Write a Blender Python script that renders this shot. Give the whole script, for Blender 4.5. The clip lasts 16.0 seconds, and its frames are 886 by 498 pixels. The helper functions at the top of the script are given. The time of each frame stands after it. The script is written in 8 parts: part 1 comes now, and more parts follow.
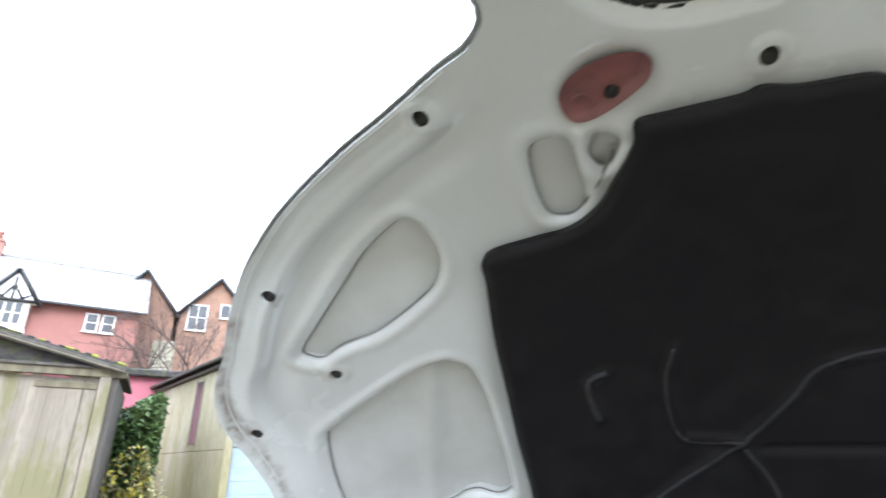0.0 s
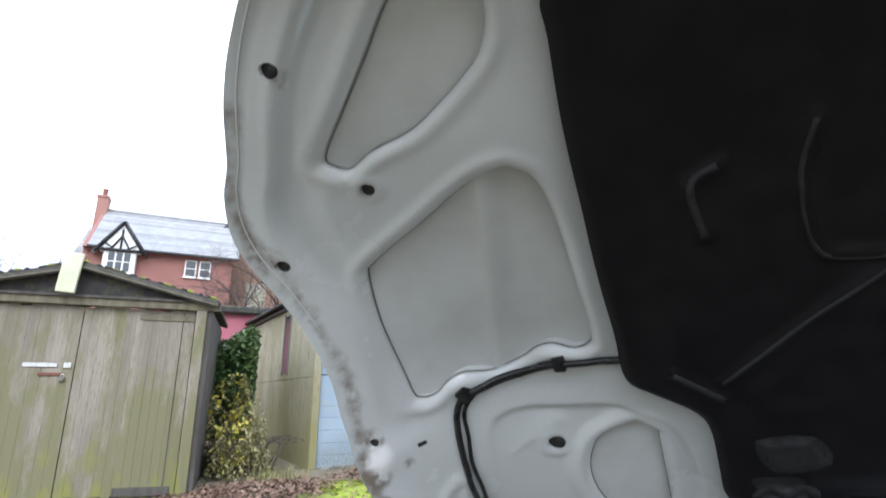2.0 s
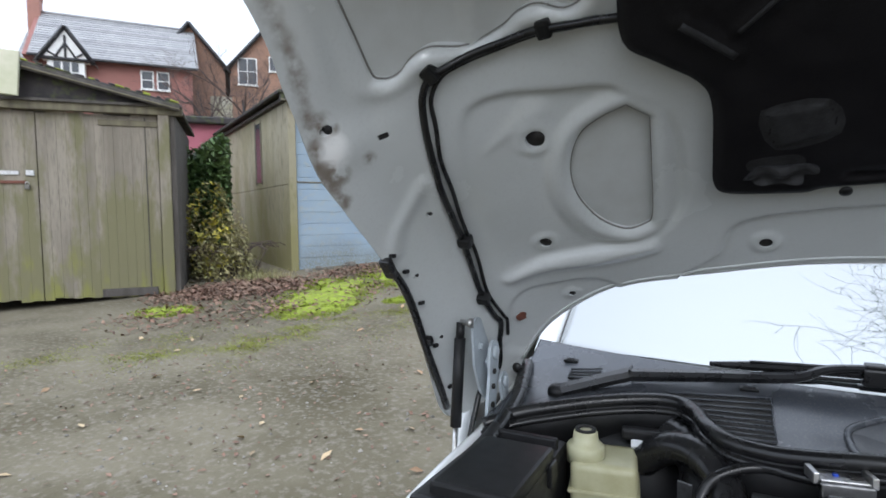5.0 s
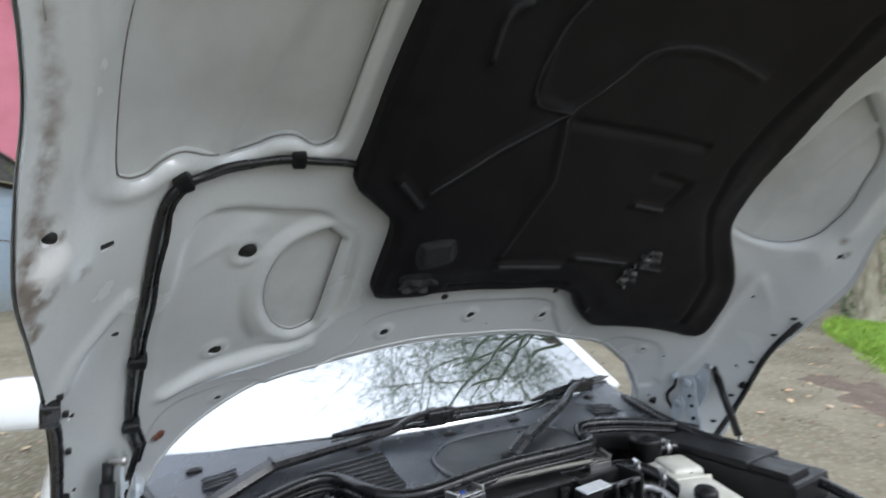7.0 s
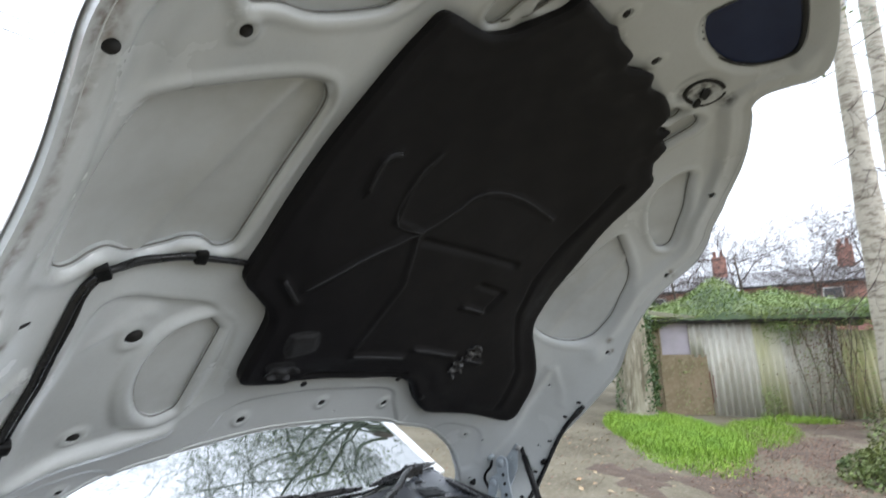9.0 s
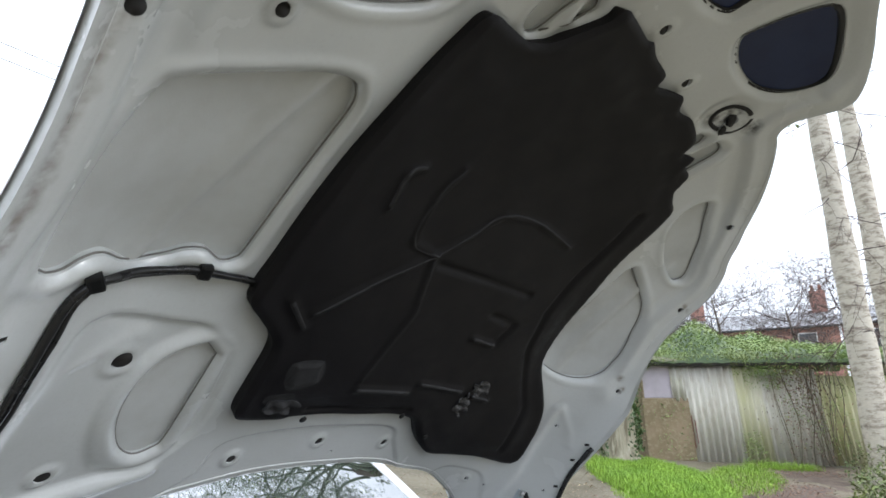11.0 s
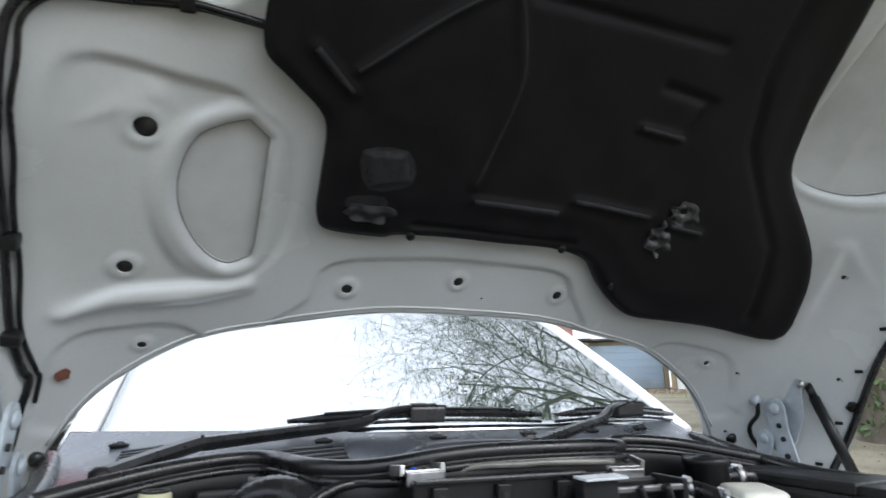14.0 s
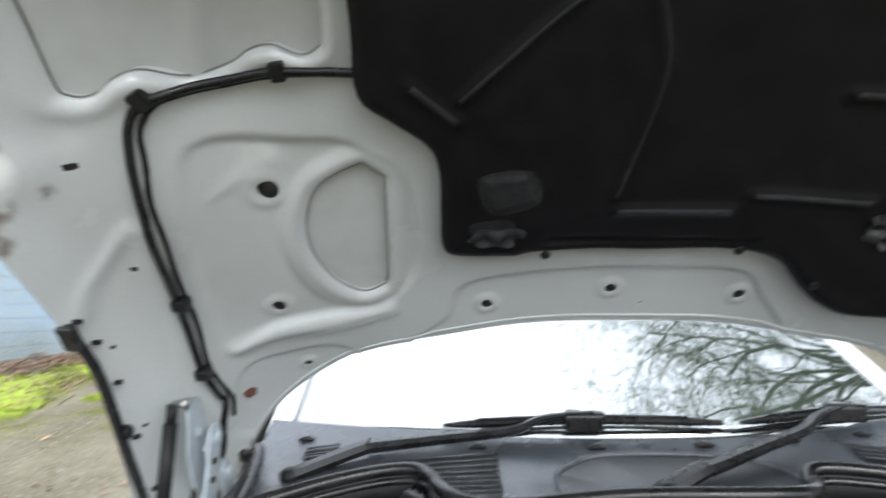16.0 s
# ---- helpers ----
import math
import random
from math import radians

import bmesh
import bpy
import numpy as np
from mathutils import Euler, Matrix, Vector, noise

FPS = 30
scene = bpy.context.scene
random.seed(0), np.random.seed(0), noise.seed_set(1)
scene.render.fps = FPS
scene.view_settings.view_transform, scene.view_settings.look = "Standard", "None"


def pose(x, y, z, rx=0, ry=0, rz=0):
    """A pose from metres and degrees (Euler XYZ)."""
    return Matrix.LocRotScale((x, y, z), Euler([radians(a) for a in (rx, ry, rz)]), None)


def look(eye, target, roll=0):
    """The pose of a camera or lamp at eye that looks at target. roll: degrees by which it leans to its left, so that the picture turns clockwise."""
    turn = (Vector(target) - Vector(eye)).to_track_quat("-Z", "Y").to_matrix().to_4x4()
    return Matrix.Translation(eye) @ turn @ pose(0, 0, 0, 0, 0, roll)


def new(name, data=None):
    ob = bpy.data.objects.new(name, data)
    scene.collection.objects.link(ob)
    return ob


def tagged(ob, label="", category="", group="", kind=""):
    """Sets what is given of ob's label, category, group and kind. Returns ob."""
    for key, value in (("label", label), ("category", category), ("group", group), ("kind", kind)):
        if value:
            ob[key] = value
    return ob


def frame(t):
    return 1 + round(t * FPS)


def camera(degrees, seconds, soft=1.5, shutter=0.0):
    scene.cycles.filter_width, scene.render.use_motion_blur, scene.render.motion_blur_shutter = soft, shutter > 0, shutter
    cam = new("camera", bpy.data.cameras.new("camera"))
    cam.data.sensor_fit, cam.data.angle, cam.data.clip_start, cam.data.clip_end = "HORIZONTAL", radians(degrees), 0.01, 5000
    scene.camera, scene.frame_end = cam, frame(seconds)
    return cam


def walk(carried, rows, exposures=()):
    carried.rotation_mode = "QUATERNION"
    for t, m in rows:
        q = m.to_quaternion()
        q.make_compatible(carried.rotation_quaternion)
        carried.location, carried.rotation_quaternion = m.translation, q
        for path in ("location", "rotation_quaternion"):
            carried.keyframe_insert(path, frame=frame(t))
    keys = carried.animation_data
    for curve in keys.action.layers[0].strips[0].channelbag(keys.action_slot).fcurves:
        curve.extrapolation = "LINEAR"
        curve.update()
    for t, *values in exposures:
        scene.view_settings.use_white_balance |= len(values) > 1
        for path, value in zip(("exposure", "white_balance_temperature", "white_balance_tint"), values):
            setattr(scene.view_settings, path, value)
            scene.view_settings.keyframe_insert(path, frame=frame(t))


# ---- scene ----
cam = camera(78.0, 16.0, 1.6, 0.45)
PATH = [
    (0, (-0.139, -1.165, 1.477), (-0.806, 0.565, 2.227), 0.2),
    (0.5, (-0.202, -1.124, 1.469), (-1.018, 0.538, 2.226), 0.4),
    (1, (-0.198, -1.069, 1.448), (-1.035, 0.591, 2.187), 0.2),
    (1.5, (-0.195, -1.009, 1.408), (-1.068, 0.662, 2.077), 0.3),
    (2, (-0.19, -0.981, 1.375), (-1.13, 0.7, 1.914), 0.2),
    (2.5, (-0.19, -0.958, 1.347), (-1.165, 0.742, 1.747), 0.1),
    (3, (-0.175, -0.95, 1.312), (-1.176, 0.763, 1.566), 0.1),
    (3.2, (-0.173, -0.942, 1.299), (-1.179, 0.775, 1.506), 0.2),
    (5.3, (-0.277, -0.859, 1.218), (-1.11, 0.952, 1.05), -0.1),
    (5.5, (-0.319, -0.871, 1.225), (-0.941, 1.023, 1.059), 0.1),
    (6, (-0.423, -0.887, 1.238), (-0.329, 1.108, 1.122), -0.3),
    (6.5, (-0.505, -0.899, 1.274), (0.141, 0.993, 1.214), -0.9),
    (7, (-0.601, -0.904, 1.293), (0.425, 0.811, 1.363), -0.8),
    (7.5, (-0.679, -0.929, 1.265), (0.582, 0.598, 1.543), -0.6),
    (8, (-0.737, -0.969, 1.246), (0.646, 0.441, 1.562), -0.5),
    (8.5, (-0.763, -0.993, 1.258), (0.68, 0.354, 1.578), -0.6),
    (9, (-0.765, -0.993, 1.271), (0.731, 0.265, 1.694), -0.8),
    (9.2, (-0.764, -0.995, 1.273), (0.742, 0.229, 1.755), -0.7),
    (11.3, (-0.744, -0.862, 1.258), (0.764, 0.324, 1.825), 0.1),
    (11.5, (-0.724, -0.837, 1.253), (0.747, 0.4, 1.805), 0.0),
    (12, (-0.634, -0.802, 1.208), (0.639, 0.648, 1.733), -0.4),
    (12.5, (-0.555, -0.794, 1.145), (0.448, 0.859, 1.657), -0.3),
    (13, (-0.503, -0.801, 1.081), (0.316, 0.948, 1.599), -0.2),
    (13.5, (-0.438, -0.808, 1.044), (0.283, 0.985, 1.56), -0.1),
    (14, (-0.335, -0.823, 1.02), (0.343, 0.987, 1.535), -0.1),
    (14.5, (-0.214, -0.848, 1.009), (0.42, 0.976, 1.528), 0.1),
    (15, (-0.15, -0.848, 1.012), (0.447, 0.989, 1.529), 0.1),
    (15.5, (-0.2, -0.812, 1.115), (0.193, 1.101, 1.545), -0.1),
    (16, (-0.239, -0.813, 1.19), (-0.258, 1.179, 1.362), -0.5),
]
EXPOSURES = [(0, 1.85, 5850, 10), (0.5, 1.15, 5850, 10), (1, 0.92, 5850, 10), (1.6, 0.85, 5850, 10), (2, 0.95, 5850, 10), (3.2, 0.82, 5950, 10), (5.5, 0.33, 5950, 10), (6, 0.27, 5950, 10), (7, 0.8, 6050, 10), (8, 1.05, 6100, 10), (9, 0.87, 6150, 10), (11.5, 0.95, 6100, 10), (12.5, 1.12, 5900, 10), (13.5, 0.95, 6000, 10), (15, 0.82, 6250, 8), (16, 1.12, 6250, 8)]
walk(cam, [(t, look(eye, target, roll)) for t, eye, target, roll in PATH], EXPOSURES)
SKY, SUN = 0.145, 0.75

# ---------------------------------------------------------------- light
world = bpy.data.worlds.new("overcast_sky")
scene.world = world
world.use_nodes = True
wn, wl = world.node_tree.nodes, world.node_tree.links
wn.clear()
sky = wn.new("ShaderNodeTexSky")
sky.sky_type, sky.sun_disc = "NISHITA", False
sky.sun_elevation, sky.sun_rotation = radians(34), radians(150)
sky.air_density, sky.dust_density, sky.ozone_density = 1.0, 3.0, 0.5
grey = wn.new("ShaderNodeHueSaturation")
grey.inputs["Saturation"].default_value = 0.25
# an even cloud deck, three times as bright overhead as at the horizon, veils the clear sky
where = wn.new("ShaderNodeTexCoord")
split = wn.new("ShaderNodeSeparateXYZ")
rise = wn.new("ShaderNodeMapRange")
rise.inputs["From Min"].default_value, rise.inputs["From Max"].default_value = 0.0, 1.0
rise.inputs["To Min"].default_value, rise.inputs["To Max"].default_value = 5.0, 15.0
cloud_tint = wn.new("ShaderNodeVectorMath")
cloud_tint.operation = "SCALE"
cloud_tint.inputs[0].default_value = (0.93, 0.98, 1.06)
veil = wn.new("ShaderNodeMix")
veil.data_type = "RGBA"
veil.inputs["Factor"].default_value = 0.85
back = wn.new("ShaderNodeBackground")
back.inputs["Strength"].default_value = SKY
wout = wn.new("ShaderNodeOutputWorld")
wl.new(where.outputs["Generated"], split.inputs[0])
wl.new(split.outputs["Z"], rise.inputs["Value"])
wl.new(rise.outputs[0], cloud_tint.inputs["Scale"])
wl.new(sky.outputs[0], grey.inputs["Color"])
wl.new(grey.outputs[0], veil.inputs["A"])
wl.new(cloud_tint.outputs[0], veil.inputs["B"])
wl.new(veil.outputs["Result"], back.inputs["Color"])
wl.new(back.outputs[0], wout.inputs["Surface"])

sun = new("sun", bpy.data.lights.new("sun", "SUN"))
sun.data.energy, sun.data.angle, sun.data.color = SUN, radians(25), (1.0, 0.96, 0.9)
sun.matrix_world = look((0, 0, 20), (-7, 12, 10.5))


# ---------------------------------------------------------------- materials
def material(name, colour, rough=0.5, metal=0.0, second=None, scale=20.0, mix=(0.4, 0.65), bump=0.0, bump_scale=200.0,
             fine=None, fine_scale=150.0, ior=1.5, coat=0.0, stretch=(1, 1, 1), vary=0.0, trans=0.0, rough2=None, detail=6.0, spec=0.5):
    """A procedural surface: two colours mixed by a broad noise, a fine speckle, relief by a second noise."""
    m = bpy.data.materials.new(name)
    m.use_nodes = True
    n, l = m.node_tree.nodes, m.node_tree.links
    b = n["Principled BSDF"]
    b.inputs["Roughness"].default_value, b.inputs["Metallic"].default_value = rough, metal
    b.inputs["IOR"].default_value, b.inputs["Coat Weight"].default_value = ior, coat
    b.inputs["Coat Roughness"].default_value = 0.08
    b.inputs["Specular IOR Level"].default_value = spec
    b.inputs["Transmission Weight"].default_value = trans
    co = n.new("ShaderNodeTexCoord")
    mp = n.new("ShaderNodeMapping")
    mp.inputs["Scale"].default_value = stretch
    l.new(co.outputs["Object"], mp.inputs["Vector"])

    def noise_at(s, det=6.0, w=0.6):
        t = n.new("ShaderNodeTexNoise")
        t.inputs["Scale"].default_value, t.inputs["Detail"].default_value, t.inputs["Roughness"].default_value = s, det, w
        l.new(mp.outputs[0], t.inputs["Vector"])
        return t

    def ramp(src, lo, hi):
        r = n.new("ShaderNodeMapRange")
        r.inputs["From Min"].default_value, r.inputs["From Max"].default_value = lo, hi
        l.new(src, r.inputs["Value"])
        return r.outputs[0]

    out = None
    base = n.new("ShaderNodeRGB")
    base.outputs[0].default_value = (*colour, 1)
    out = base.outputs[0]
    if second is not None:
        t = noise_at(scale, detail)
        k = ramp(t.outputs["Fac"], *mix)
        x = n.new("ShaderNodeMix")
        x.data_type = "RGBA"
        l.new(k, x.inputs["Factor"]), l.new(out, x.inputs["A"])
        x.inputs["B"].default_value = (*second, 1)
        out = x.outputs["Result"]
        if rough2 is not None:
            rr = n.new("ShaderNodeMix")
            rr.inputs["A"].default_value, rr.inputs["B"].default_value = rough, rough2
            l.new(k, rr.inputs["Factor"])
            l.new(rr.outputs["Result"], b.inputs["Roughness"])
    if fine is not None:
        t = noise_at(fine_scale, 3.0)
        k = ramp(t.outputs["Fac"], 0.5, 0.75)
        x = n.new("ShaderNodeMix")
        x.data_type = "RGBA"
        l.new(k, x.inputs["Factor"]), l.new(out, x.inputs["A"])
        x.inputs["B"].default_value = (*fine, 1)
        out = x.outputs["Result"]
    if vary:
        info = n.new("ShaderNodeObjectInfo")
        geo = n.new("ShaderNodeNewGeometry")
        add = n.new("ShaderNodeMath")
        l.new(info.outputs["Random"], add.inputs[0]), l.new(geo.outputs["Random Per Island"], add.inputs[1])
        half = n.new("ShaderNodeMath")
        half.operation = "FRACT"
        l.new(add.outputs[0], half.inputs[0])
        k = n.new("ShaderNodeMapRange")
        k.inputs["To Min"].default_value, k.inputs["To Max"].default_value = 1 - vary, 1 + vary
        l.new(half.outputs[0], k.inputs["Value"])
        hv = n.new("ShaderNodeHueSaturation")
        l.new(k.outputs[0], hv.inputs["Value"]), l.new(out, hv.inputs["Color"])
        out = hv.outputs[0]
    l.new(out, b.inputs["Base Color"])
    if bump:
        t = noise_at(bump_scale, 4.0)
        bp = n.new("ShaderNodeBump")
        bp.inputs["Strength"].default_value, bp.inputs["Distance"].default_value = min(1.0, bump), 0.004 * max(1.0, bump)
        l.new(t.outputs["Fac"], bp.inputs["Height"])
        l.new(bp.outputs[0], b.inputs["Normal"])
    return m


M_INNER = material("grey_white_underpaint", (0.56, 0.58, 0.575), 0.2, coat=0.55, second=(0.50, 0.515, 0.50), scale=5, fine=(0.53, 0.545, 0.54), fine_scale=220, bump=0.025, bump_scale=420, rough2=0.34, mix=(0.45, 0.8))


def stain_or_glint(mat, spots, colour, lo=0.38, hi=0.6):
    """Grime, or a painted highlight, with soft, broken edges about places on a thing, given as (x, y, z, radius)."""
    n, l = mat.node_tree.nodes, mat.node_tree.links
    b = n["Principled BSDF"]
    out = b.inputs["Base Color"].links[0].from_socket
    co = n.new("ShaderNodeTexCoord")
    t = n.new("ShaderNodeTexNoise")
    t.inputs["Scale"].default_value, t.inputs["Detail"].default_value = 55.0, 5.0
    l.new(co.outputs["Object"], t.inputs["Vector"])
    for x, y, z, r in spots:
        d = n.new("ShaderNodeVectorMath")
        d.operation = "DISTANCE"
        d.inputs[1].default_value = (x, y, z)
        l.new(co.outputs["Object"], d.inputs[0])
        k = n.new("ShaderNodeMapRange")
        k.inputs["From Min"].default_value, k.inputs["From Max"].default_value = r, r * 0.15
        l.new(d.outputs["Value"], k.inputs["Value"])
        s = n.new("ShaderNodeMath")
        s.operation, s.use_clamp = "MULTIPLY", True
        p = n.new("ShaderNodeMapRange")
        p.inputs["From Min"].default_value, p.inputs["From Max"].default_value = lo, hi
        l.new(t.outputs["Fac"], p.inputs["Value"])
        l.new(k.outputs[0], s.inputs[0]), l.new(p.outputs[0], s.inputs[1])
        m = n.new("ShaderNodeMix")
        m.data_type = "RGBA"
        m.inputs["B"].default_value = (*colour, 1)
        l.new(s.outputs[0], m.inputs["Factor"]), l.new(out, m.inputs["A"])
        out = m.outputs["Result"]
    l.new(out, b.inputs["Base Color"])


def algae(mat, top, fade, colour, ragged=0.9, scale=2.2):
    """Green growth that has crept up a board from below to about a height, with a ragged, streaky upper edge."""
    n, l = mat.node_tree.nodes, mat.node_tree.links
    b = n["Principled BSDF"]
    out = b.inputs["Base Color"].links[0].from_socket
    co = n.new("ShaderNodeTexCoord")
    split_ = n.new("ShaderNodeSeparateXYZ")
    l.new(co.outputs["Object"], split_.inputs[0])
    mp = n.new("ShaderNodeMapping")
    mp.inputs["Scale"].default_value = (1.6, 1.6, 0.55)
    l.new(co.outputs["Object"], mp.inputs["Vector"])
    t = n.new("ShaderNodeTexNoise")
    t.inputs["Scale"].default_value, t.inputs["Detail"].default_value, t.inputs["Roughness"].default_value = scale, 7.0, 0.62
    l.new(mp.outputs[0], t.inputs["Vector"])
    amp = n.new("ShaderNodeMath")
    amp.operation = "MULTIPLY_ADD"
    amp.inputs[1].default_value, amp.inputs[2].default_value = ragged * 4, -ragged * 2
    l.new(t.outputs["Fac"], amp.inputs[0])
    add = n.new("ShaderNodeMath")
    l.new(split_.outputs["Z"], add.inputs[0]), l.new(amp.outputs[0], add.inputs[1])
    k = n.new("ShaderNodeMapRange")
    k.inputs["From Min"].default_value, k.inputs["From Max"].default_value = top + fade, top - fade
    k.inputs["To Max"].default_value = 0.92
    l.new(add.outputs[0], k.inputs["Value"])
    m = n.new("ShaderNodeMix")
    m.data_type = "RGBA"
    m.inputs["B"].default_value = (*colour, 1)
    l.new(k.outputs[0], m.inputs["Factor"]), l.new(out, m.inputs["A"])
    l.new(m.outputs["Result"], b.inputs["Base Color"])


M_POCKET = material("grey_skin_primer", (0.54, 0.555, 0.545), 0.4, second=(0.49, 0.50, 0.485), scale=14, bump=0.05, bump_scale=300)
M_PAINT = material("white_car_paint", (0.78, 0.79, 0.79), 0.25, second=(0.72, 0.73, 0.72), scale=3, coat=0.8)
M_PAD = material("black_hood_liner", (0.0052, 0.0046, 0.0058), 0.5, second=(0.0088, 0.008, 0.0094), scale=30, fine=(0.011, 0.011, 0.012), fine_scale=500, bump=0.25, bump_scale=700, rough2=0.62, spec=0.2)
M_WORN_SHEEN = material("worn_liner_and_ridge_sheen", (0.026, 0.026, 0.028), 0.6, second=(0.012, 0.012, 0.013), scale=70, mix=(0.4, 0.7), bump=0.4, bump_scale=400, spec=0.3)
M_SCUFF = material("scuffed_liner_foil", (0.03, 0.03, 0.032), 0.3, second=(0.2, 0.2, 0.2), scale=90, mix=(0.55, 0.72), bump=0.8, bump_scale=160)
M_RUBBER = material("black_rubber", (0.008, 0.008, 0.009), 0.2, second=(0.014, 0.014, 0.014), scale=25, bump=0.04, bump_scale=300, rough2=0.36, spec=0.4)
M_PLASTIC = material("black_plastic", (0.008, 0.0085, 0.009), 0.32, second=(0.014, 0.014, 0.015), scale=18, fine=(0.016, 0.015, 0.014), fine_scale=260, bump=0.08, bump_scale=600, rough2=0.48, spec=0.25)
M_COWL = material("dusty_cowl_plastic", (0.046, 0.051, 0.061), 0.2, second=(0.068, 0.073, 0.083), scale=9, fine=(0.085, 0.085, 0.085), fine_scale=340, bump=0.06, bump_scale=500, rough2=0.42)
M_SEAM_SHADE = material("seam_gap_shade", (0.13, 0.125, 0.115), 0.6, second=(0.2, 0.19, 0.17), scale=40)
# near black for dark parts, and for shade painted into holes and slots
M_DARK = material("dark_parts_and_hole_shade", (0.01, 0.01, 0.01), 0.8, second=(0.02, 0.018, 0.016), scale=50)
M_STEEL = material("bright_steel", (0.62, 0.62, 0.63), 0.28, metal=1.0, second=(0.4, 0.39, 0.37), scale=60, rough2=0.5)
M_DULL = material("dull_grey_metal", (0.22, 0.22, 0.225), 0.35, metal=1.0, second=(0.14, 0.14, 0.14), scale=60, rough2=0.5)
M_ZINC = material("blue_grey_zinc", (0.47, 0.52, 0.56), 0.38, metal=0.1, second=(0.38, 0.42, 0.45), scale=30, bump=0.1)
M_RUST = material("rust", (0.19, 0.07, 0.045), 0.8, second=(0.09, 0.04, 0.03), scale=80, bump=0.4)
M_RED = material("red_brown_primer", (0.2, 0.075, 0.07), 0.5, second=(0.12, 0.05, 0.05), scale=40, bump=0.2)
M_CREAM = material("yellowed_translucent_plastic", (0.46, 0.45, 0.29), 0.32, second=(0.36, 0.34, 0.2), scale=12, bump=0.05)
M_WHITEISH = material("whitened_plastic_tank", (0.66, 0.65, 0.58), 0.4, second=(0.52, 0.5, 0.43), scale=14, bump=0.05)
M_BLUE = material("blue_plastic", (0.02, 0.06, 0.4), 0.4)
M_GLASS = material("windscreen_glass", (0.012, 0.014, 0.014), 0.02, ior=4.5, second=(0.016, 0.017, 0.016), scale=2)
M_GLASS.node_tree.nodes["Principled BSDF"].inputs["Specular Tint"].default_value = (0.98, 1.0, 0.995, 1)
M_GRILLE = material("dark_blue_grille", (0.010, 0.018, 0.06), 0.08, second=(0.015, 0.026, 0.075), scale=12, spec=0.22)
M_WELLSHADE = material("well_shade_plastic", (0.03, 0.033, 0.038), 0.35, second=(0.045, 0.047, 0.05), scale=14, fine=(0.06, 0.06, 0.06), fine_scale=300)
M_SATIN = material("satin_black_metal", (0.010, 0.010, 0.011), 0.26, second=(0.016, 0.016, 0.017), scale=40, spec=0.5, rough2=0.34)
M_BEIGEPIPE = material("grey_brown_pipe", (0.12, 0.115, 0.10), 0.35, second=(0.18, 0.17, 0.15), scale=40)
M_TRIM = material("interior_trim", (0.04, 0.04, 0.042), 0.7, second=(0.06, 0.06, 0.06), scale=10)
M_TYRE = material("tyre_rubber", (0.02, 0.02, 0.02), 0.8, second=(0.04, 0.04, 0.04), scale=20, bump=0.3)
M_LABEL = material("pale_label", (0.6, 0.62, 0.64), 0.5, second=(0.5, 0.52, 0.54), scale=60)


# ---------------------------------------------------------------- mesh helpers
def mesh_of(name, verts, faces, mat, smooth=True):
    me = bpy.data.meshes.new(name)
    me.from_pydata([tuple(map(float, v)) for v in verts], [], faces)
    me.materials.append(mat)
    if smooth:
        me.polygons.foreach_set("use_smooth", np.ones(len(me.polygons), bool))
    me.update()
    return me


def part(name, data, parent=None, label="", mat=None, at=None, smooth=False):
    """Links a mesh or a bmesh as one object under its thing."""
    if isinstance(data, bmesh.types.BMesh):
        me = bpy.data.meshes.new(name)
        data.to_mesh(me)
        data.free()
        me.materials.append(mat)
        if smooth:
            me.polygons.foreach_set("use_smooth", np.ones(len(me.polygons), bool))
        data = me
    ob = new(name, data)
    if parent is not None:
        ob.parent = parent
    if at is not None:
        ob.matrix_basis = at
    if label:
        ob["label"] = label
    return ob


def thing(name, label, category, at=(0, 0, 0), rz=0.0, group="", kind=""):
    ob = new(name)
    ob.matrix_basis = pose(*at, 0, 0, rz)
    ob.empty_display_size = 0.2
    return tagged(ob, label, category, group, kind)


def box(size, at=(0, 0, 0), bevel=0.0, turn=None, seg=2):
    bm = bmesh.new()
    bmesh.ops.create_cube(bm, size=1.0)
    bmesh.ops.scale(bm, vec=size, verts=bm.verts)
    if bevel:
        bmesh.ops.bevel(bm, geom=bm.edges[:], offset=bevel, segments=seg, affect="EDGES", profile=0.6)
    m = Matrix.Translation(at)
    if turn is not None:
        m = m @ Euler([radians(a) for a in turn]).to_matrix().to_4x4()
    bmesh.ops.transform(bm, matrix=m, verts=bm.verts)
    return bm


def lathe(profile, seg=24, at=(0, 0, 0), axis=(0, 0, 1)):
    """A turned body: (radius, height) pairs about an axis."""
    bm = bmesh.new()
    rings = []
    for r, z in profile:
        rings.append([bm.verts.new((r * math.cos(2 * math.pi * k / seg), r * math.sin(2 * math.pi * k / seg), z)) for k in range(seg)])
    for a, b in zip(rings, rings[1:]):
        for k in range(seg):
            bm.faces.new((a[k], a[(k + 1) % seg], b[(k + 1) % seg], b[k]))
    if profile[0][0] > 1e-5:
        bm.faces.new(rings[0][::-1])
    if profile[-1][0] > 1e-5:
        bm.faces.new(rings[-1])
    turn = Vector((0, 0, 1)).rotation_difference(Vector(axis)).to_matrix().to_4x4()
    bmesh.ops.transform(bm, matrix=Matrix.Translation(at) @ turn, verts=bm.verts)
    return bm


